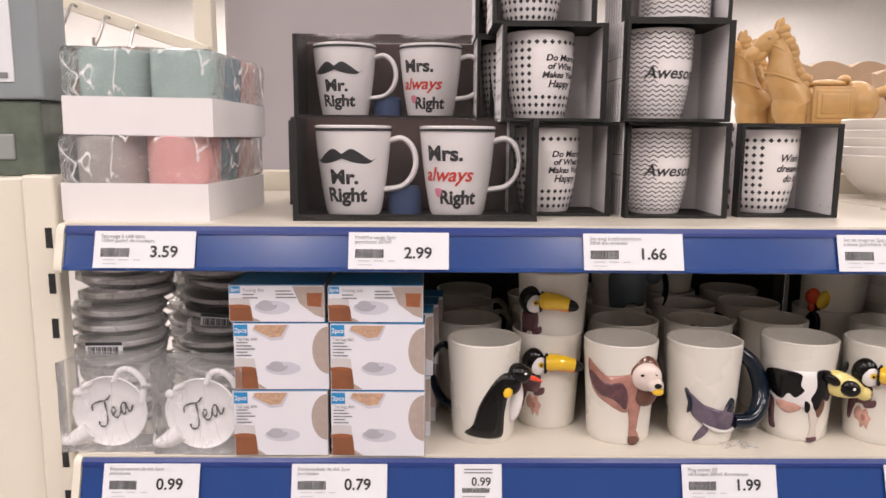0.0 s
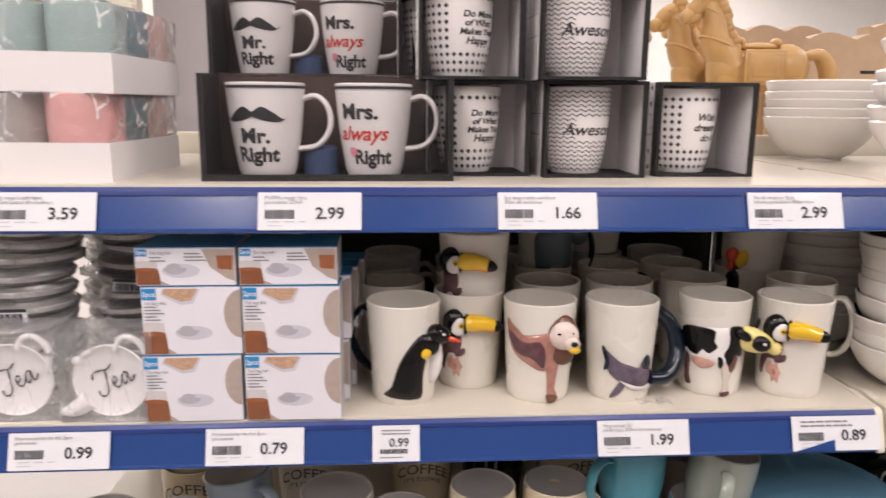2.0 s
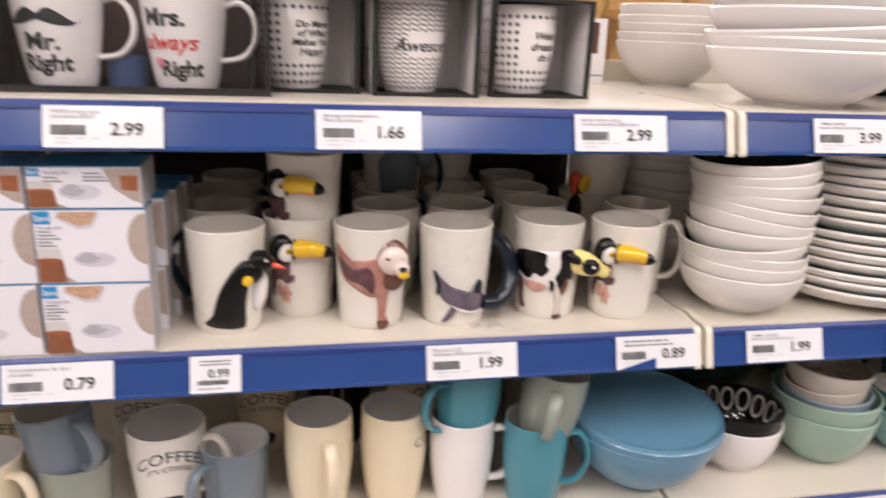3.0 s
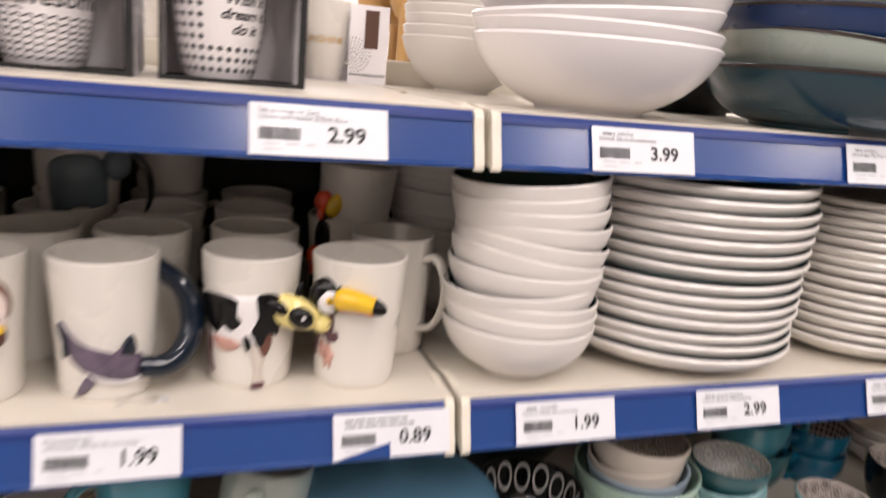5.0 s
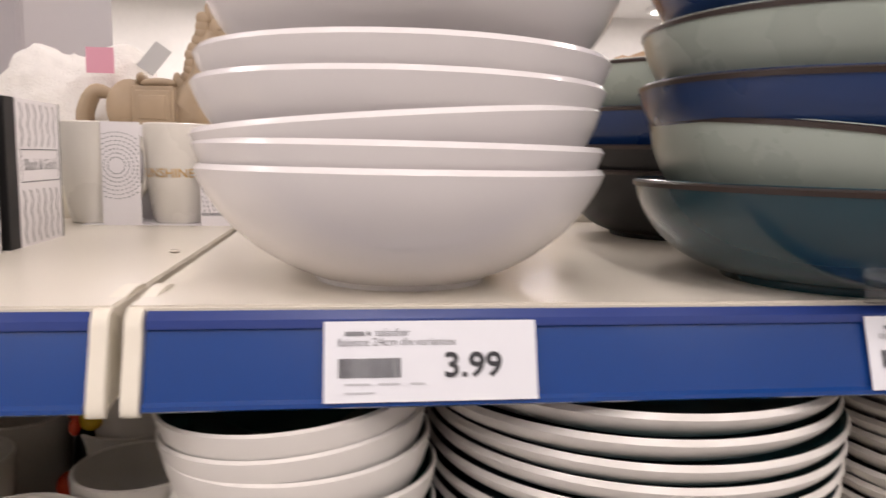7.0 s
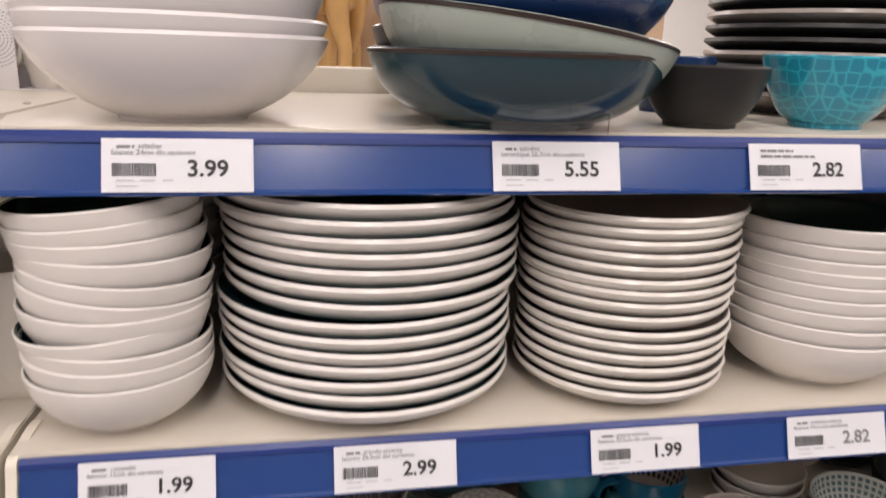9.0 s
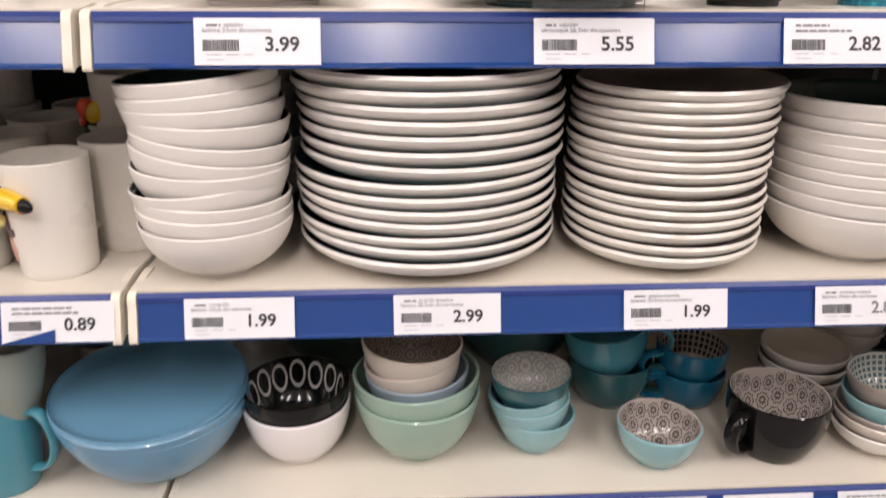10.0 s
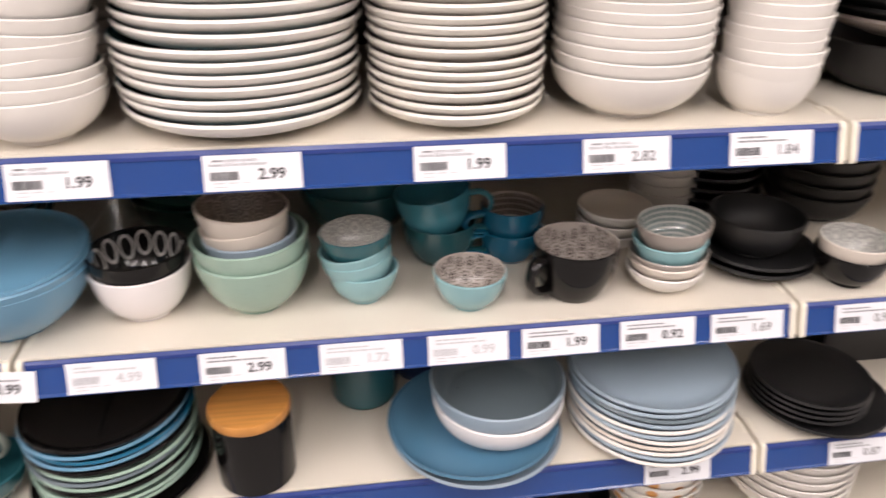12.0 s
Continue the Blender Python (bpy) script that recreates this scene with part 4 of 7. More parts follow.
def toucan_mug(m):
    t_ = animal_mug(m, "ivory mug with raised toucan figure", False, 178)
    part("head", blob(-0.0235, -0.0350, 0.0850, 0.0140, 0.0100, 0.0165, (0, 12, 0)), black_glaze, t_, "black head")
    part("cheek", blob(-0.0190, -0.0415, 0.0815, 0.0098, 0.0052, 0.0112), pure_white, t_, "white cheek")
    part("eye", blob(-0.0170, -0.0462, 0.0835, 0.0034, 0.0012, 0.0036), yellow, t_, "yellow eye")
    part("pupil", blob(-0.0168, -0.0474, 0.0835, 0.0015, 0.0007, 0.0015), black_glaze, t_)
    part("beak_base", blob(-0.0105, -0.0440, 0.0850, 0.0030, 0.0070, 0.0128, (0, 4, 0)), black_glaze, t_, "black beak base")
    beak_line = curve_points([(-0.0100, -0.0440, 0.0862), (0.0060, -0.0480, 0.0868), (0.0220, -0.0500, 0.0845)], 14)
    part("beak", sweep(beak_line, 0.0108, flat=0.95, seg=18, taper=[0.70 + 0.30 * math.sin(math.pi * min(1, (k + 2) / 9)) if k < 4 else 1.0 - 0.026 * (k - 3) for k in range(15)]), yellow, t_, "glossy yellow beak")
    part("beak_underside", sweep([(q.x, q.y - 0.0006, q.z - 0.0066) for q in beak_line], 0.0046, seg=10, taper=[0.8] + [1.0 - 0.03 * k for k in range(14)]), mat("orange_glaze", (0.78, 0.20, 0.03), 0.15, coat=0.5), t_, "orange lower edge")
    part("beak_tip", blob(0.0245, -0.0500, 0.0828, 0.0082, 0.0072, 0.0084, (0, 14, -6), taper=0.35), black_glaze, t_, "black beak tip")
    part("body_figure", relief(A_DIM, [(-0.82, 0.60), (-0.42, 0.61), (-0.36, 0.50), (-0.46, 0.40), (-0.74, 0.38), (-0.86, 0.20), (-0.92, 0.24), (-0.88, 0.45)], 0.002), plum, t_, "plum body")
    part("twig", relief(A_DIM, [(-0.55, 0.41), (-0.28, 0.46), (-0.28, 0.39), (-0.52, 0.36)], 0.0012), plum, t_)
    part("blossom", relief(A_DIM, [(-0.76, 0.31), (-0.66, 0.37), (-0.58, 0.33), (-0.48, 0.36), (-0.42, 0.30), (-0.34, 0.26), (-0.40, 0.22), (-0.44, 0.14), (-0.52, 0.18), (-0.60, 0.14), (-0.64, 0.21), (-0.74, 0.23)], 0.0014), pink_glaze, t_, "pink blossom")
    part("blossom_centre", relief(A_DIM, [(-0.60, 0.27), (-0.54, 0.30), (-0.48, 0.26), (-0.54, 0.22)], 0.0010, base=0.0016), rose, t_)
    return t_


lion_face = mat("lion_face_glaze", (0.74, 0.62, 0.56), 0.2, vary=0.2, scale=120, coat=0.4)


def lion_mug(m):
    t_ = animal_mug(m, "ivory mug with raised lion figure", False, 180)
    part("lion_body", relief(A_DIM, [(-0.97, 0.84), (-0.75, 0.71), (-0.30, 0.72), (0.20, 0.74), (0.50, 0.62), (0.35, 0.48), (0.12, 0.38), (-0.12, 0.34), (-0.50, 0.40), (-0.90, 0.52)], 0.0025), rose, t_, "rose brown body")
    part("flank", relief(A_DIM, [(-0.94, 0.72), (-0.60, 0.64), (-0.20, 0.66), (-0.02, 0.54), (-0.08, 0.38), (-0.40, 0.47), (-0.80, 0.52)], 0.0016, base=0.0022), plum, t_, "dark flank")
    part("leg", relief(A_DIM, [(-0.02, 0.44), (0.36, 0.50), (0.32, 0.26), (0.30, 0.12), (0.42, 0.06), (0.30, 0.012), (0.09, 0.016), (0.06, 0.13), (0.04, 0.28)], 0.0025), rose, t_)
    part("paw", relief(A_DIM, [(0.06, 0.10), (0.28, 0.10), (0.42, 0.06), (0.30, 0.012), (0.09, 0.016)], 0.0014, base=0.0022), russet, t_, "dark paw")
    bm = blob(0.0165, -0.0355, 0.0840, 0.0195, 0.0100, 0.0220)
    blob(0.0185, -0.0375, 0.0610, 0.0135, 0.0065, 0.0140, bm=bm)
    part("mane", bm, russet, t_, "russet mane")
    bm = blob(0.0180, -0.0425, 0.0830, 0.0168, 0.0098, 0.0165, (0, 6, -8))
    blob(0.0255, -0.0495, 0.0755, 0.0095, 0.0075, 0.0085, bm=bm)
    part("face", bm, lion_face, t_, "white face")
    part("muzzle", blob(0.0275, -0.0540, 0.0700, 0.0066, 0.0046, 0.0046), yellow, t_, "yellow muzzle")
    part("nose", blob(0.0265, -0.0570, 0.0772, 0.0042, 0.0026, 0.0030), black_glaze, t_, "black nose")
    for ex, ey in ((0.0105, -0.0512), (0.0255, -0.0505)):
        part("eye", blob(ex, ey, 0.0875, 0.0022, 0.0010, 0.0014), black_glaze, t_)
    return t_


def shark_mug(m):
    t_ = mug(m, A_DIM, ivory_glaze, ivory_glaze, "ivory mug with raised shark and dark tail handle", ANI, grip=False)
    part("shark_body", relief(A_DIM, [(-0.72, 0.58), (-0.46, 0.46), (0.00, 0.40), (0.36, 0.37), (0.54, 0.47), (0.62, 0.36), (0.80, 0.31), (0.80, 0.15), (0.30, 0.15), (-0.10, 0.19), (-0.32, 0.23), (-0.58, 0.31), (-0.62, 0.40)], 0.004, 52), shark_glaze, t_, "violet grey body")
    part("belly", relief(A_DIM, [(-0.30, 0.25), (0.05, 0.20), (0.40, 0.17), (0.78, 0.17), (0.76, 0.14), (0.38, 0.14), (0.00, 0.17)], 0.0022, base=0.0028), pure_white, t_, "pale belly")
    part("tail_edge", relief(A_DIM, [(-0.72, 0.58), (-0.58, 0.49), (-0.56, 0.38), (-0.66, 0.33), (-0.64, 0.45)], 0.0016, base=0.0032), midnight, t_, "dark tail edge")
    part("fin", relief(A_DIM, [(-0.14, 0.24), (-0.34, 0.18), (-0.54, 0.04), (-0.30, 0.08), (-0.10, 0.17)], 0.003), shark_glaze, t_)
    part("dorsal_fin", relief(A_DIM, [(0.34, 0.37), (0.55, 0.49), (0.62, 0.36)], 0.0018, base=0.003), midnight, t_, "dark fin")
    ctrl = [(0.028, -0.026, 0.026), (0.047, -0.022, 0.0255), (0.062, -0.014, 0.036), (0.068, -0.004, 0.057), (0.060, 0.004, 0.084), (0.038, 0.006, 0.103)]
    part("handle", sweep(curve_points(ctrl, 24), 0.0082, seg=14, taper=[1.25 - 0.40 * abs(k / 24 - 0.45) for k in range(25)]), midnight, t_, "glossy midnight tail handle")
    return t_


def cow_mug(m):
    t_ = animal_mug(m, "ivory mug with raised black and white cow", False, 180)
    part("cow_body", relief(A_DIM, [(-0.95, 0.68), (-0.60, 0.73), (0.00, 0.74), (0.55, 0.74), (0.66, 0.56), (0.58, 0.42), (0.30, 0.34), (-0.20, 0.36), (-0.70, 0.38), (-0.95, 0.48)], 0.0025), pure_white, t_, "white body")
    part("patch", relief(A_DIM, [(-0.94, 0.70), (-0.60, 0.73), (-0.24, 0.71), (-0.22, 0.60), (-0.12, 0.54), (-0.34, 0.46), (-0.52, 0.50), (-0.66, 0.43), (-0.90, 0.50)], 0.0014, base=0.0023), black_glaze, t_, "black patch")
    part("patch", relief(A_DIM, [(0.14, 0.74), (0.54, 0.74), (0.62, 0.58), (0.58, 0.43), (0.38, 0.44), (0.26, 0.31), (0.10, 0.40), (0.02, 0.47), (0.16, 0.58)], 0.0014, base=0.0023), black_glaze, t_, "black patch")
    part("patch", relief(A_DIM, [(-0.12, 0.44), (0.02, 0.42), (0.04, 0.34), (-0.06, 0.32)], 0.0012, base=0.0023), black_glaze, t_, "black patch")
    part("leg", relief(A_DIM, [(0.00, 0.40), (0.40, 0.44), (0.42, 0.30), (0.30, 0.18), (0.33, 0.03), (0.08, 0.012), (0.12, 0.14), (0.04, 0.28)], 0.0022), stone_beige, t_, "beige leg")
    part("knee", relief(A_DIM, [(0.18, 0.40), (0.46, 0.44), (0.44, 0.32), (0.28, 0.26)], 0.0014, base=0.002), russet, t_, "brown knee")
    part("hoof", relief(A_DIM, [(0.08, 0.05), (0.33, 0.06), (0.34, 0.02), (0.10, 0.008)], 0.0012, base=0.002), plum, t_, "dark hoof")
    part("leg", relief(A_DIM, [(-0.92, 0.44), (-0.82, 0.38), (-0.82, 0.20), (-0.78, 0.10), (-0.90, 0.10), (-0.92, 0.25)], 0.0012), plum, t_)
    part("udder", relief(A_DIM, [(-0.74, 0.42), (-0.30, 0.42), (-0.18, 0.35), (-0.50, 0.29), (-0.76, 0.34)], 0.0022), pink_glaze, t_, "pink udder")
    bm = blob(0.0385, -0.0330, 0.0690, 0.0250, 0.0140, 0.0180, (0, 16, -12), taper=0.38)
    blob(0.0600, -0.0375, 0.0615, 0.0085, 0.0085, 0.0080, bm=bm)
    part("head", bm, pale_yellow, t_, "pale yellow head")
    part("eye_patch", blob(0.0420, -0.0435, 0.0685, 0.0110, 0.0060, 0.0095, (0, 15, -12)), black_glaze, t_, "black eye patch")
    part("ear", blob(0.0220, -0.0430, 0.0780, 0.0105, 0.0045, 0.0055, (0, 32, 0)), black_glaze, t_, "black ear")
    part("horn", blob(0.0400, -0.0320, 0.0890, 0.0028, 0.0028, 0.0080, (0, 15, 0)), black_glaze, t_)
    part("eye", blob(0.0440, -0.0490, 0.0695, 0.0022, 0.0009, 0.0022), pure_white, t_)
    part("nostril", blob(0.0655, -0.0440, 0.0625, 0.0012, 0.0010, 0.0012), russet, t_)
    return t_


def rooster_mug(m):
    t_ = animal_mug(m, "ivory mug with raised red rooster figure", False, 150)
    part("comb", blob(-0.0450, -0.0150, 0.076, 0.0100, 0.0080, 0.0115), orange_red, t_, "red comb")
    part("wattle", blob(-0.0480, -0.0180, 0.062, 0.0045, 0.0045, 0.0070), orange_red, t_, "red wattle")
    part("neck", blob(-0.0345, -0.0230, 0.073, 0.0095, 0.0060, 0.0135, (0, 25, 0)), yellow, t_, "yellow neck")
    part("rooster_body", blob(-0.0400, -0.0150, 0.040, 0.0090, 0.0130, 0.0260), black_glaze, t_, "black body")
    return t_


def elephant_mug(m):
    t_ = animal_mug(m, "ivory mug with raised dark elephant figure", True, 85)
    part("elephant_body", relief(A_DIM, [(-0.65, 0.85), (0.00, 0.93), (0.55, 0.85), (0.66, 0.50), (0.55, 0.30), (0.30, 0.44), (-0.25, 0.44), (-0.40, 0.30), (-0.62, 0.32), (-0.72, 0.60)], 0.006), slate, t_, "dark slate body")
    part("elephant_head", blob(0.034, -0.036, 0.096, 0.014, 0.010, 0.016), slate, t_)
    return t_


Z2 = S[2]
penguin_mug(pose(-0.548, 0.068, Z2, 0, 0, 4))
toucan_mug(pose(-0.468, 0.114, Z2, 0, 0, 4))
toucan_mug(pose(-0.462, 0.118, Z2 + 0.072, 0, 0, -12))
lion_mug(pose(-0.389, 0.069, Z2, 0, 0, 2))
shark_mug(pose(-0.292, 0.067, Z2))
cow_mug(pose(-0.175, 0.079, Z2, 0, 0, -6))
toucan_mug(pose(-0.082, 0.066, Z2, 0, 0, -21))
mug(pose(-0.032, 0.142, Z2), (0.038, 0.0425, 0.118), ivory_glaze, ivory_glaze, "plain ivory mug with loop handle", "plain mugs", 40, out=0.024)
for k, (x, y) in enumerate(((-0.562, 0.160), (-0.565, 0.255), (-0.362, 0.158), (-0.268, 0.156), (-0.166, 0.168), (-0.255, 0.250), (-0.160, 0.260), (-0.350, 0.255), (-0.460, 0.212), (-0.455, 0.310), (-0.560, 0.350), (-0.250, 0.345), (-0.150, 0.355), (-0.350, 0.350))):
    t_ = animal_mug(pose(x, y, Z2, 0, 0, 37 * k), "ivory mug standing in the back rows", k % 3 == 0, 60)
elephant_mug(pose(-0.338, 0.285, Z2 + 0.062, 0, 0, 10))
rooster_mug(pose(-0.062, 0.235, Z2, 0, 0, 18))
rooster_mug(pose(-0.058, 0.236, Z2 + 0.056, 0, 4, 14))
animal_mug(pose(-0.250, 0.345, Z2 + 0.1175, 0, 0, 200), "ivory mug stacked in the back row", True, 90)

# third shelf, first bay: plain and lettered mugs
CDIM = (0.033, 0.043, 0.128)


def write(t_, name, text, size, dims, s, z, material, label="", shear=0.0, bold=0.0, align="CENTER", rise=None, wide=1.0, out=0.0005, bulge=0.0):
    R0, R1, h = dims
    bm = text_bm(text, size, shear, bold, align, wide)

    def place(c):
        zz = z + c.z + (rise(c.x) if rise else 0.0)
        return wrap(R0, R1, h, s + c.x, zz, out + bulge * math.sin(math.pi * max(0, min(1, zz / h))))

    return part(name, merge(bmesh.new(), bm, place), material, t_, label, smooth=False)


def coffee_mug(m, body, dims=(0.036, 0.046, 0.112), turn=0.0, grip=90.0, label="white mug lettered with the word coffee"):
    t_ = mug(m, dims, body, mug_inside, label, "lettered mugs", grip, bulge=0.002)
    write(t_, "lettering", "COFFEE", 0.021, dims, turn, 0.070, ink, rise=lambda x: 0.014 - 14 * (x / 1.0) ** 2, bulge=0.002)
    write(t_, "lettering", "IT'S COFFEE", 0.0095, dims, turn, 0.062, ink, rise=lambda x: 0.010 - 14 * x * x, bulge=0.002)
    R0, R1, h = dims
    bm = relief(dims, [(turn / R1 - 0.30, 0.30), (turn / R1 + 0.30, 0.30), (turn / R1 + 0.24, 0.16), (turn / R1 - 0.24, 0.16)], 0.0001, base=0.0022)
    part("cup_print", bm, ink, t_, "small printed cup")
    return t_


def barrel(m, body, label, angle, dims=(0.032, 0.0405, 0.116), inside=None, bulge=0.004, **kw):
    return mug(m, dims, body, inside or mug_inside, label, "plain mugs", angle, bulge=bulge, **kw)


coffee_mug(pose(-0.632, 0.108, Z3), white_glaze, turn=0.008, grip=78)
for x, y in ((-0.680, 0.235), (-0.520, 0.240)):
    for k in range(2):
        coffee_mug(pose(x, y, Z3 + k * 0.105, 0, 0, 14 * k), (white_glaze, butter)[x > -0.6], turn=0.0, grip=200)
coffee_mug(pose(-0.83, 0.20, Z3), butter, turn=0.0, grip=200)
coffee_mug(pose(-0.83, 0.20, Z3 + 0.105), butter, turn=0.0, grip=200)
coffee_mug(pose(-0.305, 0.235, Z3), butter, turn=0.01, grip=200, label="butter mug lettered with the word coffee")
coffee_mug(pose(-0.305, 0.235, Z3 + 0.105), white_glaze, turn=0.01, grip=200)
coffee_mug(pose(-0.415, 0.245, Z3), black_glaze, turn=0.3, grip=200, label="glossy black mug at the shelf back")
coffee_mug(pose(-0.415, 0.245, Z3 + 0.105), black_glaze, turn=0.3, grip=200, label="glossy black mug at the shelf back")
mug(pose(-0.552, 0.095, Z3), (0.036, 0.042, 0.090), grey_mug, mug_inside, "slate grey mug with loop handle", "plain mugs", -42)
mug(pose(-0.735, 0.100, Z3), (0.036, 0.043, 0.080), sage_mug, mug_inside, "sage green mug under a grey mug", "plain mugs", 200)
mug(pose(-0.742, 0.100, Z3 + 0.058, 0, -7, 0), (0.035, 0.041, 0.090), grey_mug, mug_inside, "slate grey mug stacked on a sage mug", "plain mugs", 48)
mug(pose(-0.83, 0.09, Z3), (0.036, 0.043, 0.095), butter, mug_inside, "butter coloured mug near shelf end", "plain mugs", 60)
mug(pose(-0.92, 0.10, Z3), (0.036, 0.043, 0.095), grey_mug, mug_inside, "slate grey mug near shelf end", "plain mugs", 60)
cm = mug(pose(-0.450, 0.082, Z3), (0.033, 0.0405, 0.128), butter, mug_inside, "tall butter coloured mug with loop handle", "plain mugs", 12, bulge=0.004)
cm = mug(pose(-0.357, 0.085, Z3), (0.033, 0.0405, 0.128), butter, mug_inside, "tall butter mug with lettering on its side", "plain mugs", 170, bulge=0.004)
write(cm, "lettering", "COFFEE", 0.018, (0.033, 0.0405, 0.128), 0.050, 0.088, ink, bulge=0.004)
barrel(pose(-0.270, 0.077, Z3), pure_white, "bright white barrel mug under a turquoise mug", 78)
barrel(pose(-0.268, 0.077, Z3 + 0.082, 0, 3, 0), turquoise, "turquoise mug stacked in a white mug", -62, (0.030, 0.0405, 0.100))
barrel(pose(-0.179, 0.056, Z3), turquoise, "turquoise barrel mug under a sage mug", 75)
barrel(pose(-0.169, 0.058, Z3 + 0.086, 0, 9, 0), sage_mug, "sage mug stacked in a turquoise mug", -20, (0.030, 0.040, 0.095))
mug(pose(-0.125, 0.24, Z3), (0.034, 0.040, 0.085), taupe, taupe, "brown mug behind a turquoise mug", "plain mugs", 150)
mug(pose(-0.110, 0.34, Z3), (0.034, 0.045, 0.060), deep_teal, deep_teal, "deep teal cup at the shelf back", "plain mugs", 150)
mug(pose(-0.105, 0.34, Z3 + 0.055, 0, 14, 0), (0.034, 0.042, 0.08), taupe, taupe, "brown mug tilted on a teal cup", "plain mugs", 100)
# third shelf, second bay: wide cups
WD = (0.036, 0.055, 0.062)
mug(pose(0.536, 0.196, Z3), WD, deep_teal, deep_teal, "wide deep teal cup under another", "wide cups", 75, bulge=0.006)
mug(pose(0.533, 0.196, Z3 + 0.048, 0, -8, 0), WD, turquoise, turquoise, "wide turquoise cup tilted on another", "wide cups", 75, bulge=0.006)
for k in range(2):
    petrol_cup = mug(pose(0.641, 0.186, Z3 + k * 0.036), (0.032, 0.0460, 0.048), petrol, petrol if k == 0 else print_ground, "petrol blue cup in a pair" if k == 0 else "petrol blue cup with checked inside", "petrol cups", -78, bulge=0.005)
flower_cup = mug(pose(0.704, 0.076, Z3), (0.038, 0.0570, 0.076), black_glaze, print_ground, "black cup with grey flower pattern inside", "wide cups", -62, bulge=0.007, out=0.022, rad=0.0062)
# fourth shelf: mug resting in a bowl, print on the cereal bowl
mug(pose(-0.141, 0.082, Z4 + 0.026, 0, -4, 0), (0.034, 0.040, 0.080), sage_mug, mug_inside, "sage mug resting in a teal bowl", "plain mugs", 80)
mug(pose(-0.105, 0.29, Z4), (0.036, 0.042, 0.115), taupe, taupe, "brown mug at the shelf back", "plain mugs", 200)
mug(pose(-0.35, 0.2, Z4), (0.036, 0.042, 0.10), grey_mug, mug_inside, "slate grey mug on a low shelf", "plain mugs", 20)


# printed figures inside bowls and cups
part("ring_print", ring_figures(arc_profile(0.0615, 0.068, 0.03, 12, 82, 0.004)[1], 15, 0.036, 0.185, 0.74), print_pale, ring_bowl, "pale oval rings")
part("flower_print", flower_figures(arc_profile(0.0487, 0.050, 0.024, 12, 80, 0.0035)[1], 0.0105), print_dark, flower_bowl, "dark flower print")
part("flower_print", flower_figures(mug_body(0.038, 0.057, 0.076, bulge=0.007)[1], 0.0118), print_dark, flower_cup, "dark flower print")
part("check_print", check_figures(arc_profile(0.050, 0.047, 0.026, 12, 78, 0.0035)[1], 38, 6, 0.0076, 0.0050), print_slate, check_bowl, "slate dashes")
part("check_print", check_figures(mug_body(0.032, 0.046, 0.048, bulge=0.005)[1], 36, 4, 0.0090, 0.0066), print_dark, petrol_cup, "dark dashes")


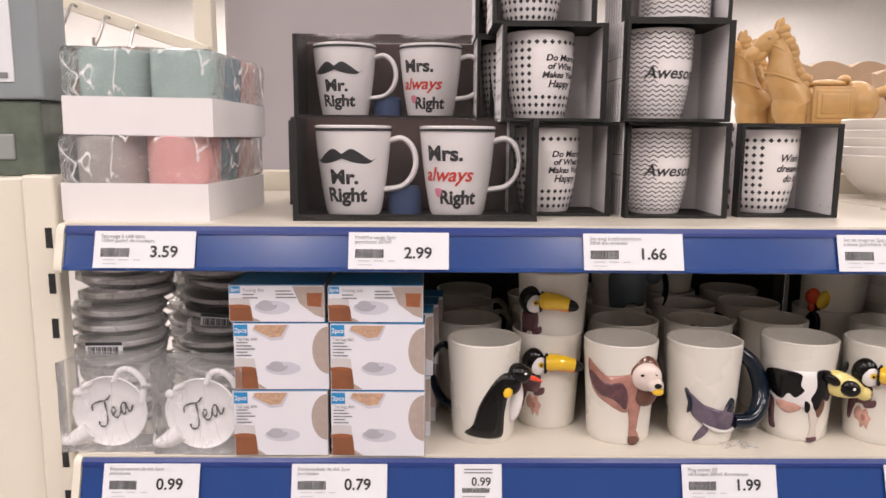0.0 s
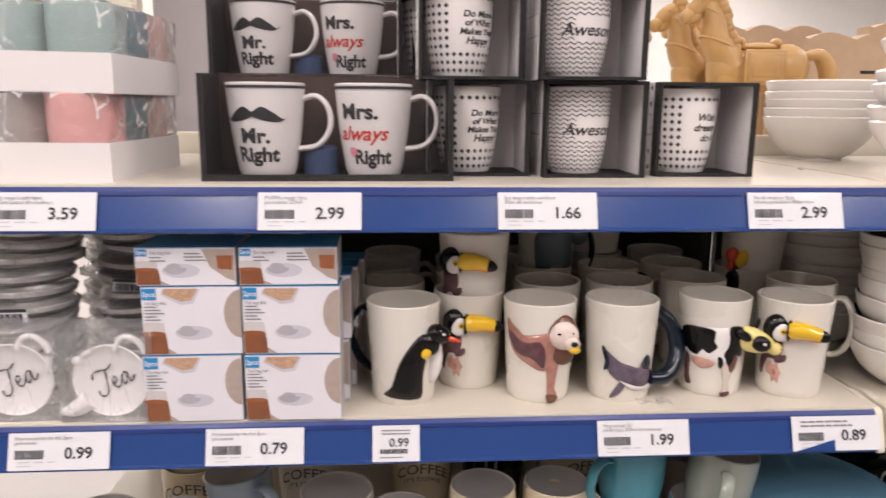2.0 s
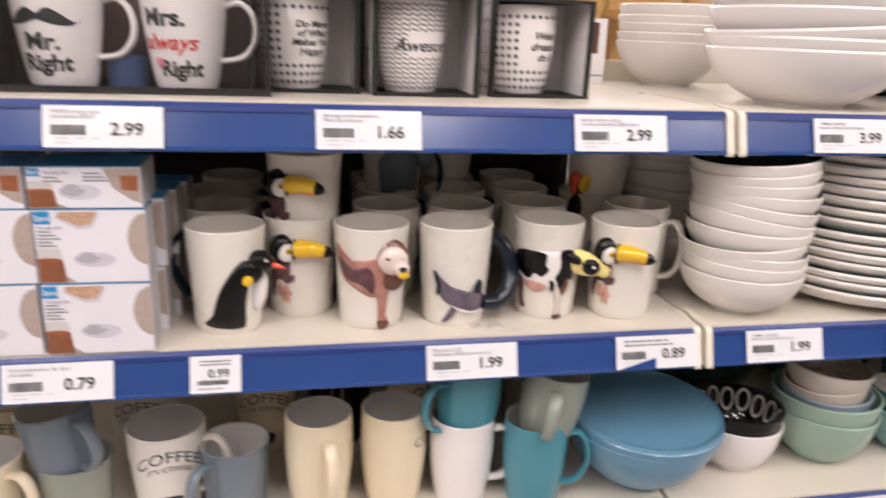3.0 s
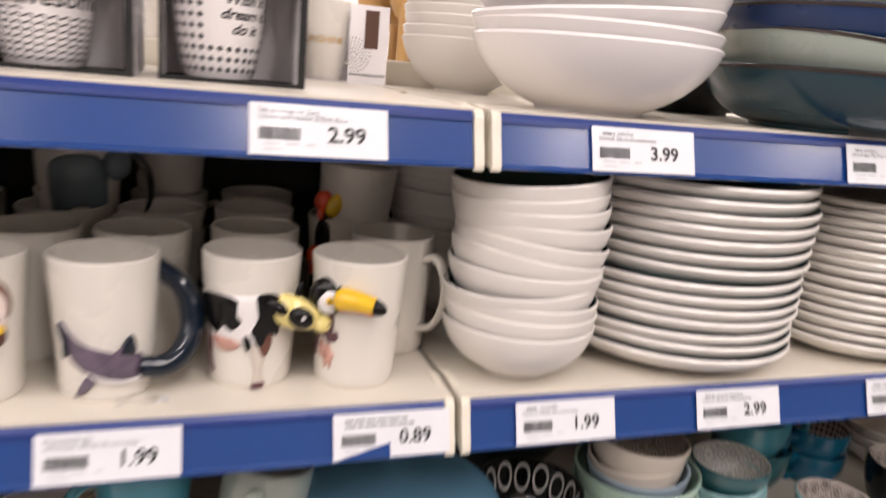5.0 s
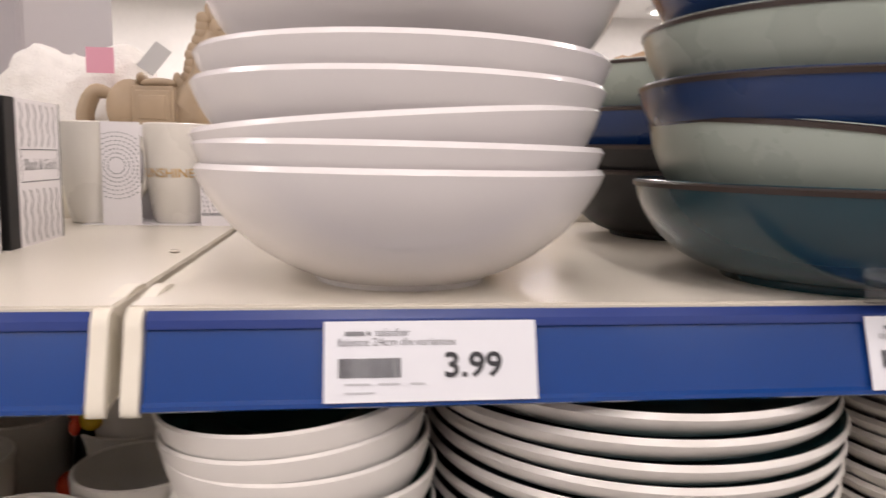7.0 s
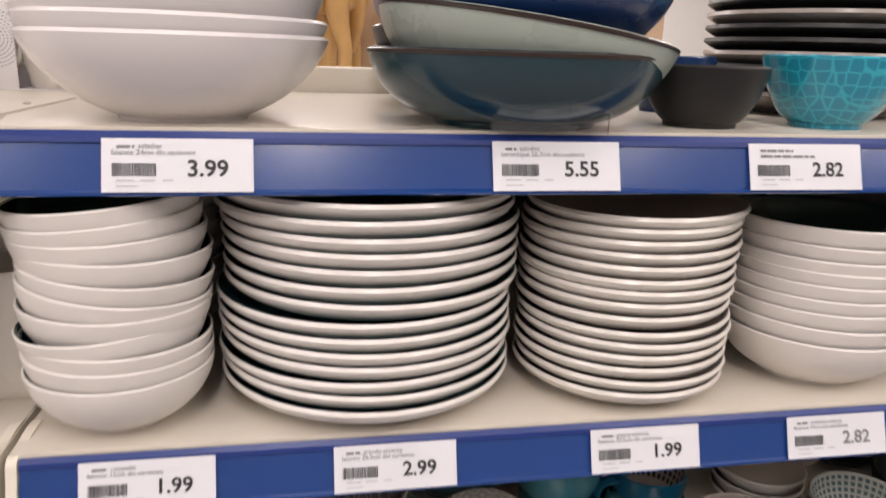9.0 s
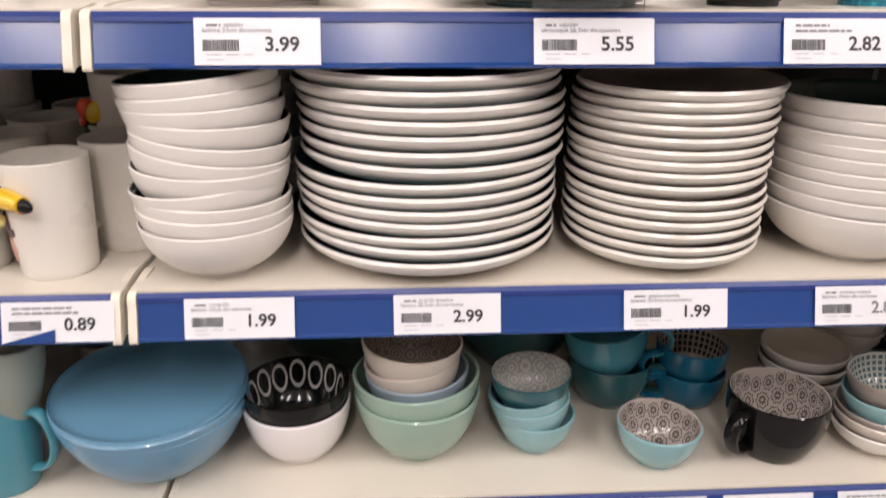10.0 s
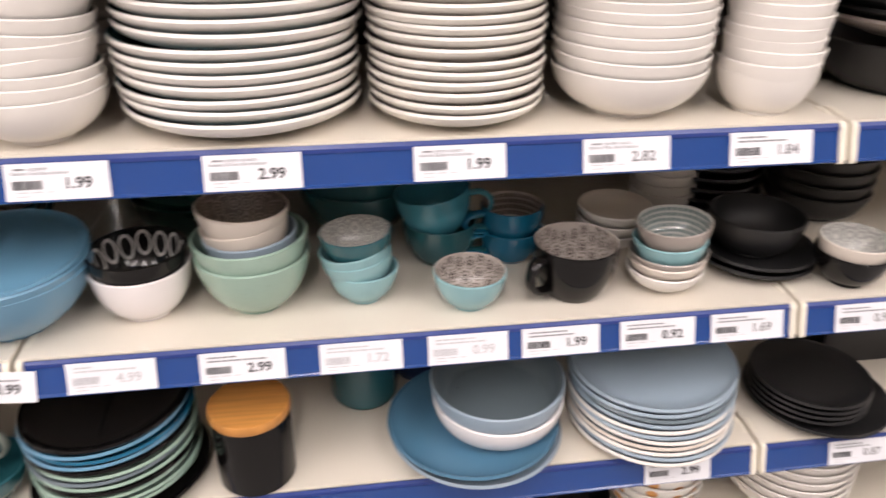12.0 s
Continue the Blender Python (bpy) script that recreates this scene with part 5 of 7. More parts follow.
# ---- price labels ----
def price_label(level, x, lines, price, price_ink=None, w=0.1035, pale_text=False, turn=0.0, drop=0.0, narrow=False):
    """A card clipped in the sloped rail: two printed lines, a bar code and the price."""
    h = 0.0385
    slope = math.degrees(math.atan2(0.0114, 0.0345))
    m = pose(x, 0.0008, S[level] - 0.0075 - drop, -slope, 0, 0) @ pose(0, -0.0016, 0, 0, turn, 0)
    t_ = thing("price_label", m, "white paper price label in the blue rail", "price label", "price labels")
    part("card", block(0, w, 0, 0.0005, -h, 0), paper, t_, smooth=False)
    y = -0.0005
    soft_ink = ink_pale if pale_text else ink_grey
    if narrow:
        bm = bmesh.new()
        for k in range(2):
            quad(bm, 0.010, w - 0.010, -0.0062 - k * 0.0035, -0.0048 - k * 0.0035, y)
        quad(bm, 0.008, w - 0.018, -0.0345, -0.0335, y)
        part("small_print", bm, ink_grey, t_, smooth=False)
        part("price", merge(bmesh.new(), text_bm(price, 0.0125, bold=0.0002), lambda c: (0.018 + c.x, y, -0.0225 + c.z)), price_ink or ink, t_, "printed price", smooth=False)
        bars, x0, x1, z0, z1 = bmesh.new(), 0.008, w - 0.014, -0.0300, -0.0250
    else:
        bm = bmesh.new()
        for k, text in enumerate(lines):
            words = text.split(" ", 1)[1] if text.startswith("#") and " " in text else ""
            if text.startswith("#"):
                n = float(text[1:].split(" ")[0])
                if words:
                    merge(bm, text_bm(words, 0.0054), lambda c: (0.0125 + n + c.x, y, -0.0072 - k * 0.0046 + c.z))
                xx = 0.010
                r = random.Random(k + int(x * 1000))
                while xx < 0.010 + n:
                    d = r.uniform(0.004, 0.011)
                    quad(bm, xx, min(xx + d, 0.010 + n), -0.0070 - k * 0.0046, -0.0050 - k * 0.0046, y)
                    xx += d + 0.0012
            else:
                merge(bm, text_bm(text, 0.0054), lambda c: (0.0065 + c.x, y, -0.0072 - k * 0.0046 + c.z))
        part("product_text", bm, soft_ink, t_, "two printed lines", smooth=False)
        part("price", merge(bmesh.new(), text_bm(price, 0.0166, bold=0.00035), lambda c: (0.0572 + c.x * 1.02, y, -0.0270 + c.z)), price_ink or ink, t_, "bold printed price", smooth=False)
        bm = bmesh.new()
        for a, b in ((0.010, 0.022), (0.026, 0.036), (0.041, 0.048)):
            quad(bm, a, b, -0.0305, -0.0295, y)
        quad(bm, 0.010, 0.024, -0.0345, -0.0337, y)
        part("small_print", bm, ink_pale, t_, smooth=False)
        bars, x0, x1, z0, z1 = bmesh.new(), 0.0070, 0.0365, -0.0270, -0.0178
    r = random.Random(int(x * 997) + level)
    xx = x0
    while xx < x1:
        d = r.uniform(0.0003, 0.0009)
        quad(bars, xx, xx + d, z0, z1, y)
        xx += d + r.uniform(0.0002, 0.0006)
    part("bar_code", bars, soft_ink if pale_text else ink, t_, smooth=False)
    return t_


price_label(1, -0.956, ("Set mugs à café 6pcs", "150ml pastel div.couleurs"), "3.59")
price_label(1, -0.695, ("Mr&Mrs mugs 2pcs", "porcelaine 250ml"), "2.99")
price_label(1, -0.452, ("Set mug à café noir/dore", "30ml div.variantes"), "1.66")
price_label(1, -0.187, ("Set de mugs or 2pcs", "n.bone porcelaine 300ml div.v"), "2.99")
price_label(1, 0.095, ("#0.012 saladier", "faience 24cm div.variantes"), "3.99")
price_label(1, 0.377, ("#0.009 saladier", "céramique 26.7cm div.couleurs"), "5.55")
price_label(1, 0.594, ("#0.030", "#0.05"), "2.82")
price_label(2, -0.963, ("Repose-sachet de thé 2pcs", "porcelaine"), "0.99")
price_label(2, -0.760, ("Porte-sachets de thé 2pcs", "porcelaine"), "0.79")
price_label(2, -0.583, (), "0.99", w=0.051, narrow=True)
price_label(2, -0.335, ("Mug animal 3D", "céramique 300ml div.variantes"), "1.99")
torn = price_label(2, -0.112, ("#0.055", "#0.062"), "0.89")
part("torn_corner", flat(bmesh.new(), [(0.002, -0.0384), (0.049, -0.0384), (0.049, -0.0260)], -0.0008), rail_blue, torn, "blue rail showing at a torn corner", smooth=False)
price_label(2, 0.056, ("#0.012 coupelle", "faience 15cm div.variantes"), "1.99")
price_label(2, 0.254, ("#0.012 grande assiette", "faience 26.5cm div.variantes"), "2.99")
price_label(2, 0.479, ("#0.012 petite assiette", "faience 20.5cm div.variantes"), "1.99")
price_label(2, 0.672, ("#0.012 assiette creuse", "faience 19cm div.variantes"), "2.82", ink_grey)
price_label(2, 0.849, ("#0.035", "#0.060"), "1.84", ink_grey)
price_label(3, -0.243, ("#0.050", "#0.060"), "0.89")
double = price_label(3, -0.078, ("#0.052", "#0.075"), "0.99", turn=3.0)
part("second_card", block(0.010, 0.052, 0.0006, 0.0011, -0.02, 0.0125), paper, double, "second card sticking out above", smooth=False)
part("second_card_print", flat(flat(bmesh.new(), [(0.022, 0.003), (0.031, 0.003), (0.031, 0.0052), (0.022, 0.0052)], 0.0004), [(0.036, 0.003), (0.046, 0.003), (0.046, 0.0052), (0.036, 0.0052)], 0.0004), ink_grey, double, smooth=False)
price_label(3, 0.059, ("#0.020", "#0.070"), "4.99", ink_pale, pale_text=True)
price_label(3, 0.213, ("#0.035", "#0.070"), "2.99")
price_label(3, 0.358, ("#0.050", "#0.070"), "1.72", ink_pale, pale_text=True)
price_label(3, 0.494, ("#0.050", "#0.065"), "0.99", ink_pale, pale_text=True)
price_label(3, 0.616, ("#0.050", "#0.060"), "1.99")
price_label(3, 0.748, ("#0.050", "#0.065"), "0.92")
price_label(3, 0.874, ("#0.040", "#0.065"), "1.69", ink_grey)
price_label(3, 1.054, ("#0.040", "#0.065"), "0.92", ink_grey)
price_label(4, 0.818, ("#0.045", "#0.055"), "2.99")
price_label(4, 1.115, ("#0.045", "#0.060"), "0.87", ink_grey)


# ---- boxed mugs on the top shelf ----
Z1 = S[1]
black_card = mat("black_card", (0.006, 0.0055, 0.0055), 0.6, vary=0.2, bump=0.05)
white_card = mat("white_card", (0.86, 0.83, 0.84), 0.55, vary=0.04, bump=0.04)
dark_inside = mat("dark_box_lining", (0.06, 0.035, 0.03), 0.4, vary=0.4, scale=12, coat=0.3)
film = clear_film("clear_pvc", 0.9, rough=0.06, wrinkle=0.10)
shrink = clear_film("shrink_film", 1.9, rough=0.09, wrinkle=0.75, haze=0.04, glint=0.75)
bag = clear_film("plastic_bag", 1.2, rough=0.16, wrinkle=0.5, haze=0.10, glint=0.2)


def diamond_grid(bm, put, s0, s1, z0, z1, ps, pz, size, skip=None):
    n, m_ = int((s1 - s0) / ps) + 1, int((z1 - z0) / pz) + 1
    for i in range(n):
        for j in range(m_):
            s, z = s0 + i * ps, z0 + j * pz
            if skip and skip(s, z):
                continue
            bm.faces.new([bm.verts.new(put(s + a, z + b)) for a, b in ((0, -size), (size * 0.9, 0), (0, size), (-size * 0.9, 0))])
    return bm


def zigzag_rows(bm, put, s0, s1, z0, z1, pitch, wave, amp, thick, skip=None):
    for j in range(int((z1 - z0) / pitch) + 1):
        z = z0 + j * pitch
        n = int((s1 - s0) / (wave / 2))
        for k in range(n):
            a, b = s0 + k * wave / 2, s0 + (k + 1) * wave / 2
            if skip and skip((a + b) / 2, z):
                continue
            za, zb = (z, z + amp) if k % 2 else (z + amp, z)
            bm.faces.new([bm.verts.new(put(s, zz)) for s, zz in ((a, za - thick), (b, zb - thick), (b, zb + thick), (a, za + thick))])
    return bm


BM_DIM = (0.030, 0.0405, 0.099)


def boxed_mug(m, kind, label, words=True):
    """An open-fronted black card box with a printed mug standing in it."""
    W, H, D = 0.118, 0.109, 0.098
    t_ = thing("boxed_mug", m, label, "boxed mug", "boxed black and white mugs")
    th = 0.0022
    sleeve = part("box", block(0, W, D - th, D, 0, H), black_card, t_, "black card box with open front", smooth=False)
    for name, b, mt in (("floor_panel", block(0, W, 0, D - th, 0, th), black_card), ("top_panel", block(0, W, 0, D - th, H - th, H), black_card), ("side_panel", block(0, th, 0, D - th, th, H - th), black_card), ("side_panel", block(W - th, W, 0, D - th, th, H - th), black_card)):
        part(name, b, mt, t_, smooth=False)
    bm = bmesh.new()
    for x0, x1, z0, z1 in ((0, W, 0, 0.0034), (0, W, H - 0.0042, H), (0, 0.0038, 0.0034, H - 0.0042), (W - 0.0062, W, 0.0034, H - 0.0042)):
        block(x0, x1, -0.0012, 0.0012, z0, z1, bm=bm)
    part("front_edge", bm, black_card, t_, "black front edge", smooth=False)
    part("lining", block(W - th - 0.001, W - th - 0.0002, 0.002, D - th - 0.001, th, H - th), white_card, t_, "white lining with fine dots", smooth=False)
    part("lining", block(th + 0.0002, th + 0.001, 0.002, D - th - 0.001, th, H - th), white_card, t_, smooth=False)
    part("lining", block(th + 0.001, W - th - 0.001, D - th - 0.001, D - th - 0.0002, th, H - th), white_card, t_, smooth=False)
    bm = bmesh.new()
    for i in range(5):
        for j in range(7):
            y, z = 0.012 + i * 0.019 + 0.009 * (j % 2), 0.012 + j * 0.014
            if y < D - 0.01:
                bm.faces.new([bm.verts.new((W - th - 0.0014, y + a, z + b)) for a, b in ((-0.0008, 0), (0, -0.0008), (0.0008, 0), (0, 0.0008))])
    part("lining_dots", bm, ink_grey, t_, smooth=False)
    # printed outer side panels with a lettered tag
    for xs, sg in ((W + 0.0006, 1), (-0.0006, -1)):
        bm = bmesh.new()
        block(min(xs, xs - sg * 0.0005), max(xs, xs - sg * 0.0005), 0.016, D - 0.004, 0.0, H, bm=bm)
        part("side_print", bm, white_card, t_, "white printed side", smooth=False)
        xq = xs + sg * 0.0003
        bm = bmesh.new()
        put = (lambda s, z, xq=xq: Vector((xq, s, z)))
        tag = (lambda s, z: 0.046 < z < 0.073)
        if kind == "zigzag":
            zigzag_rows(bm, (lambda s, z, xq=xq: Vector((xq, z, s))), 0.002, H - 0.002, 0.022, D - 0.012, 0.012, 0.016, 0.004, 0.0007, lambda s, z: 0.043 < s < 0.075)
        else:
            diamond_grid(bm, put, 0.024, D - 0.008, 0.010, H - 0.006, 0.0195, 0.0185, 0.0042, lambda s, z: 0.044 < z < 0.075)
        for a, b, c, d in ((0.020, D - 0.008, 0.0475, 0.0482), (0.020, D - 0.008, 0.0715, 0.0722), (0.020, 0.0207, 0.0475, 0.0722), (D - 0.0087, D - 0.008, 0.0475, 0.0722)):
            bm.faces.new([bm.verts.new((xq, y, z)) for y, z in ((a, c), (b, c), (b, d), (a, d))])
        part("side_pattern", bm, ink, t_, smooth=False)
        if sg > 0:
            part("side_lettering", merge(bmesh.new(), text_bm("Black & Gold", 0.0125, wide=0.88, align="CENTER"), lambda c: (xq, (0.020 + D - 0.008) / 2 + c.x, 0.0565 + c.z)), ink_grey, t_, smooth=False)
    R0, R1, h = BM_DIM
    o, i = mug_body(R0, R1, h, bulge=0.003)
    body = part("mug", lathe(o + i, 48), pure_white, t_, "white porcelain mug with black print")
    body.location = (0.048, 0.050, 0.0028)

    def put2(s, z):
        return wrap(R0, R1, h, s, z, 0.0004 + 0.003 * math.sin(math.pi * z / h))

    bm = bmesh.new()
    if kind == "zigzag":
        zigzag_rows(bm, put2, -0.055, 0.055, 0.004, h - 0.006, 0.0052, 0.0085, 0.0030, 0.00062, lambda s, z: abs(s - 0.020) < 0.028 and 0.036 < z < 0.062)
    else:
        diamond_grid(bm, put2, -0.054, 0.055, 0.0075, h - 0.004, 0.0077, 0.0088, 0.0029, lambda s, z: -0.010 < s < 0.045 and 0.028 < z < 0.078)
    part("print", bm, ink, body, smooth=False)
    lines = {"zigzag": (("Awesome", 0.0185, 0.045, 0.25),), "wish": (("Wish it", 0.0120, 0.062, 0.3), ("dream it", 0.0120, 0.050, 0.3), ("do it", 0.0120, 0.038, 0.3)), "happy": (("Do More", 0.0098, 0.066, 0.2), ("of What", 0.0098, 0.0565, 0.2), ("Makes You", 0.0098, 0.047, 0.2), ("Happy", 0.0115, 0.0365, 0.2)), "loves": (("Loves", 0.017, 0.045, 0.25),)}[kind if words else "loves"]
    bm = bmesh.new()
    for text, size, z, shear in lines:
        merge(bm, text_bm(text, size, shear, 0.00028, "CENTER"), lambda c: put2((0.015 if kind == "zigzag" else 0.020) + c.x, z + c.z))
    part("lettering", bm, ink, body, smooth=False)
    return t_


def shell(name, kind, label, spots, words=True):
    first = boxed_mug(pose(*spots[0]), kind, label, words)
    for s in spots[1:]:
        copy_thing(first, pose(*s))


shell("happy", "happy", "black box holding a diamond-patterned mug", [(-0.519, 0.100, Z1), (-0.530, 0.094, Z1 + 0.1095), (-0.545, 0.215, Z1), (-0.552, 0.212, Z1 + 0.1095)])
shell("wish", "wish", "black box holding a diamond-patterned wish mug", [(-0.252, 0.098, Z1), (-0.541, 0.108, Z1 + 0.219), (-0.390, 0.200, Z1 + 0.1095), (-0.555, 0.215, Z1 + 0.219)])
shell("zig", "zigzag", "black box holding a zigzag-patterned mug", [(-0.388, 0.083, Z1), (-0.398, 0.066, Z1 + 0.1095, 0, 0, 0), (-0.250, 0.205, Z1), (-0.392, 0.195, Z1)])
lo = boxed_mug(pose(-0.398 + 0.118, 0.080, Z1 + 0.219 + 0.109, 0, 180, 0), "zigzag", "zigzag mug box standing upside down on others", False)


def pair_box(m, label="black window box holding a pair of lettered mugs"):
    """A black box with clear front and top, holding two mugs lettered for a couple."""
    W, H, D = 0.266, 0.111, 0.105
    t_ = thing("mug_pair_box", m, label, "boxed mugs", "boxed mug pairs")
    part("base_panel", block(0, W, 0, D, 0, 0.0025), black_card, t_, smooth=False)
    part("back_panel", block(0, W, D - 0.002, D, 0.0025, H), dark_inside, t_, smooth=False)
    part("side_panel", block(0, 0.002, 0.002, D - 0.002, 0.0025, H), black_card, t_, smooth=False)
    part("side_panel", block(W - 0.002, W, 0.002, D - 0.002, 0.0025, H), black_card, t_, smooth=False)
    for xa in (0.002, W - 0.006):
        part("front_post", block(xa, xa + 0.004, 0.001, 0.003, 0.0025, H), black_card, t_, smooth=False)
    part("front_sill", block(0.006, W - 0.006, 0.001, 0.003, 0.0025, 0.007), black_card, t_, smooth=False)
    bm = bmesh.new()
    bm.faces.new([bm.verts.new(p) for p in ((0, -0.0006, 0), (W, -0.0006, 0), (W, -0.0006, H), (0, -0.0006, H))])
    bm.faces.new([bm.verts.new(p) for p in ((0, -0.0006, H), (W, -0.0006, H), (W, D, H + 0.0006), (0, D, H + 0.0006))])
    win = part("window", bm, film, t_, "clear plastic window", smooth=False)
    win.visible_shadow = False
    blue = mat("blue_insert", (0.04, 0.07, 0.16), 0.4)
    part("insert", lathe([(0, 0.0026), (0.02, 0.0026), (0.02, 0.030), (0.016, 0.034), (0, 0.034)], 32, off=(0.120, 0.070, 0)), blue, t_, "blue card insert")
    dims = (0.031, 0.0435, 0.099)
    R0, R1, h = dims
    for k, xm in enumerate((0.062, 0.181)):
        o, i = mug_body(R0, R1, h, bulge=0.0015)
        body = part("mug", lathe(o + i, 48), pure_white, t_, "white mug with black rim and lettering")
        body.location = (xm, 0.056, 0.003)
        part("handle", handle(R0, R1, h, 84, out=0.028, lo=0.28, hi=0.86, rad=0.0042, flat=1.3), pure_white, body)
        part("rim_line", lathe([(R1 + 0.0002, h - 0.0050), (R1 + 0.0008, h - 0.0048), (R1 + 0.0008, h - 0.0022), (R1 + 0.0002, h - 0.0020)], 48), ink, body, "black rim line")

        def put3(s, z):
            return wrap(R0, R1, h, s, z, 0.0005 + 0.0015 * math.sin(math.pi * max(0, min(1, z / h))))

        if k == 0:
            bm = bmesh.new()
            for sg in (-1, 1):
                top = curve_points([(0, 0.0690, 0), (0.008, 0.0745, 0), (0.017, 0.0690, 0), (0.026, 0.0620, 0), (0.031, 0.0645, 0)], 16)
                bot = curve_points([(0, 0.0640, 0), (0.008, 0.0605, 0), (0.017, 0.0585, 0), (0.025, 0.0590, 0), (0.031, 0.0640, 0)], 16)
                rows = [[bm.verts.new(put3(-0.009 + sg * p.x * 1.15, p.y)) for p in c] for c in (top, bot)]
                for q in range(16):
                    bm.faces.new((rows[0][q], rows[0][q + 1], rows[1][q + 1], rows[1][q]))
            part("moustache_print", bm, ink, body, smooth=False)
            for text, z, s in (("Mr.", 0.0365, -0.008), ("Right", 0.0165, -0.006)):
                part("lettering", merge(bmesh.new(), text_bm(text, 0.0215, 0, 0.0008, "CENTER", 1.08), lambda c: put3(s + c.x, z + c.z)), ink, body, smooth=False)
        else:
            for text, z, s, mt, sh, sz in (("Mrs.", 0.0625, -0.016, ink, 0, 0.0225), ("always", 0.0395, -0.014, ink_red, 0.3, 0.0215), ("Right", 0.0140, -0.002, ink, 0, 0.0215)):
                part("lettering", merge(bmesh.new(), text_bm(text, sz, sh, 0.0004 if mt is ink_red else 0.0008, "CENTER"), lambda c: put3(s + c.x, z + c.z)), mt, body, smooth=False)
            part("lips_print", relief(dims, [(-0.72, 0.30), (-0.62, 0.32), (-0.52, 0.29), (-0.58, 0.22), (-0.68, 0.22)], 0.0002, base=0.0018), mat("pink_print", (0.75, 0.25, 0.35), 0.4), body)
    return t_


pb = pair_box(pose(-0.760, 0.036, Z1, 0, 0, 1.5))
copy_thing(pb, pose(-0.800, 0.225, Z1, 0, 0, 0))
copy_thing(pb, pose(-0.794, 0.235, Z1 + 0.1118, 0, 0, 0))

# pastel sets in shrink film
tray_card = mat("tray_card", (0.80, 0.77, 0.77), 0.5, vary=0.03, bump=0.05)
PASTEL = {"duck": (0.34, 0.44, 0.42), "tan": (0.45, 0.27, 0.16), "grey": (0.38, 0.35, 0.33), "pink": (0.72, 0.38, 0.36), "blue": (0.12, 0.24, 0.30), "rose": (0.66, 0.42, 0.37)}


def pastel_set(m, colours, label):
    t_ = thing("mug_set", m, label, "mug set", "shrink-wrapped mug sets")
    W, D, H = 0.160, 0.205, 0.040
    bm = bmesh.new()
    block(0, W, 0, D, 0, 0.0015, bm=bm)
    block(0, W, 0, 0.0015, 0.0015, H, bm=bm)
    block(0, W, D - 0.0015, D, 0.0015, H, bm=bm)
    block(0, 0.0015, 0.0015, D - 0.0015, 0.0015, H, bm=bm)
    block(W - 0.0015, W, 0.0015, D - 0.0015, 0.0015, H, bm=bm)
    part("tray", bm, tray_card, t_, "white card tray", smooth=False)
    k = 0
    for j in range(3):
        for i in range(2):
            c = mat("pastel_" + colours[k], PASTEL[colours[k]], 0.25, vary=0.04, coat=0.3)
            o, n_ = mug_body(0.0355, 0.0385, 0.086, bulge=0.001)
            b = part("mug", lathe(o + n_, 40), c, t_, "pastel glazed mug")
            b.location = (0.0415 + i * 0.0785, 0.041 + j * 0.062, 0.003)
            part("handle", handle(0.0355, 0.0385, 0.086, 148 if i == 0 else 212, out=0.018, rad=0.004), c, b)
            k += 1
    bm = block(-0.0015, W + 0.0015, -0.0015, D + 0.0015, 0.0385, 0.0915, 0.008, seg=3)
    bmesh.ops.subdivide_edges(bm, edges=bm.edges[:], cuts=6, use_grid_fill=True)
    for v in bm.verts:
        n = noise.noise(v.co * 45) * 0.0035 + noise.noise(v.co * 120) * 0.0012
        v.co += Vector((v.co.x - W / 2, v.co.y - D / 2, 0)).normalized() * n + Vector((0, 0, n * (v.co.z > 0.06)))
    w = part("shrink_film", bm, shrink, t_, "wrinkled clear shrink film", sharp=80)
    w.visible_shadow = False
    return t_


pastel_set(pose(-1.006, 0.034, Z1, 0, 0, -3), ("grey", "pink", "blue", "blue", "duck", "rose"), "white tray of grey, pink and blue mugs in film")
pastel_set(pose(-1.000, 0.036, Z1 + 0.0915, 0, 0.8, -2), ("duck", "duck", "tan", "blue", "duck", "rose"), "white tray of duck-egg and tan mugs in film")

# gift mugs in a card sleeve at the back
t_ = thing("gift_mug_pack", pose(-0.150, 0.398, Z1), "two cream gift mugs in a white printed sleeve", "boxed mugs")
part("sleeve_panel", block(0.020, 0.056, 0.0, 0.0008, 0, 0.1), white_card, t_, "white card printed with circles", smooth=False)
part("sleeve_panel", block(0.112, 0.162, 0.0, 0.0008, 0, 0.098), white_card, t_, "white card printed with sprays", smooth=False)
part("sleeve_side", block(0.1612, 0.162, 0.0008, 0.066, 0, 0.098), white_card, t_, smooth=False)
part("sleeve_back", block(0, 0.161, 0.066, 0.0668, 0, 0.1), white_card, t_, smooth=False)
part("sleeve_base", block(0, 0.161, 0.0008, 0.066, 0, 0.001), white_card, t_, smooth=False)
part("handle_window", block(0.131, 0.149, -0.0006, 0.0002, 0.045, 0.092, 0.0003), mat("brown_window", (0.10, 0.045, 0.03), 0.5), t_, "dark handle window", smooth=False)
bm = bmesh.new()
for ring in range(2, 9):
    n = 6 + ring * 5
    for k in range(n):
        a = 2 * math.pi * k / n
        r = ring * 0.0040
        x, z = 0.034 + r * math.cos(a), 0.058 + r * math.sin(a)
        if 0.0205 < x < 0.0555 and 0.002 < z < 0.098:
            c, s_ = math.cos(a), math.sin(a)
            bm.faces.new([bm.verts.new((x + p * -s_ + q * c, -0.0004, z + p * c + q * s_)) for p, q in ((-0.0012, -0.0004), (0.0012, -0.0004), (0.0012, 0.0004), (-0.0012, 0.0004))])
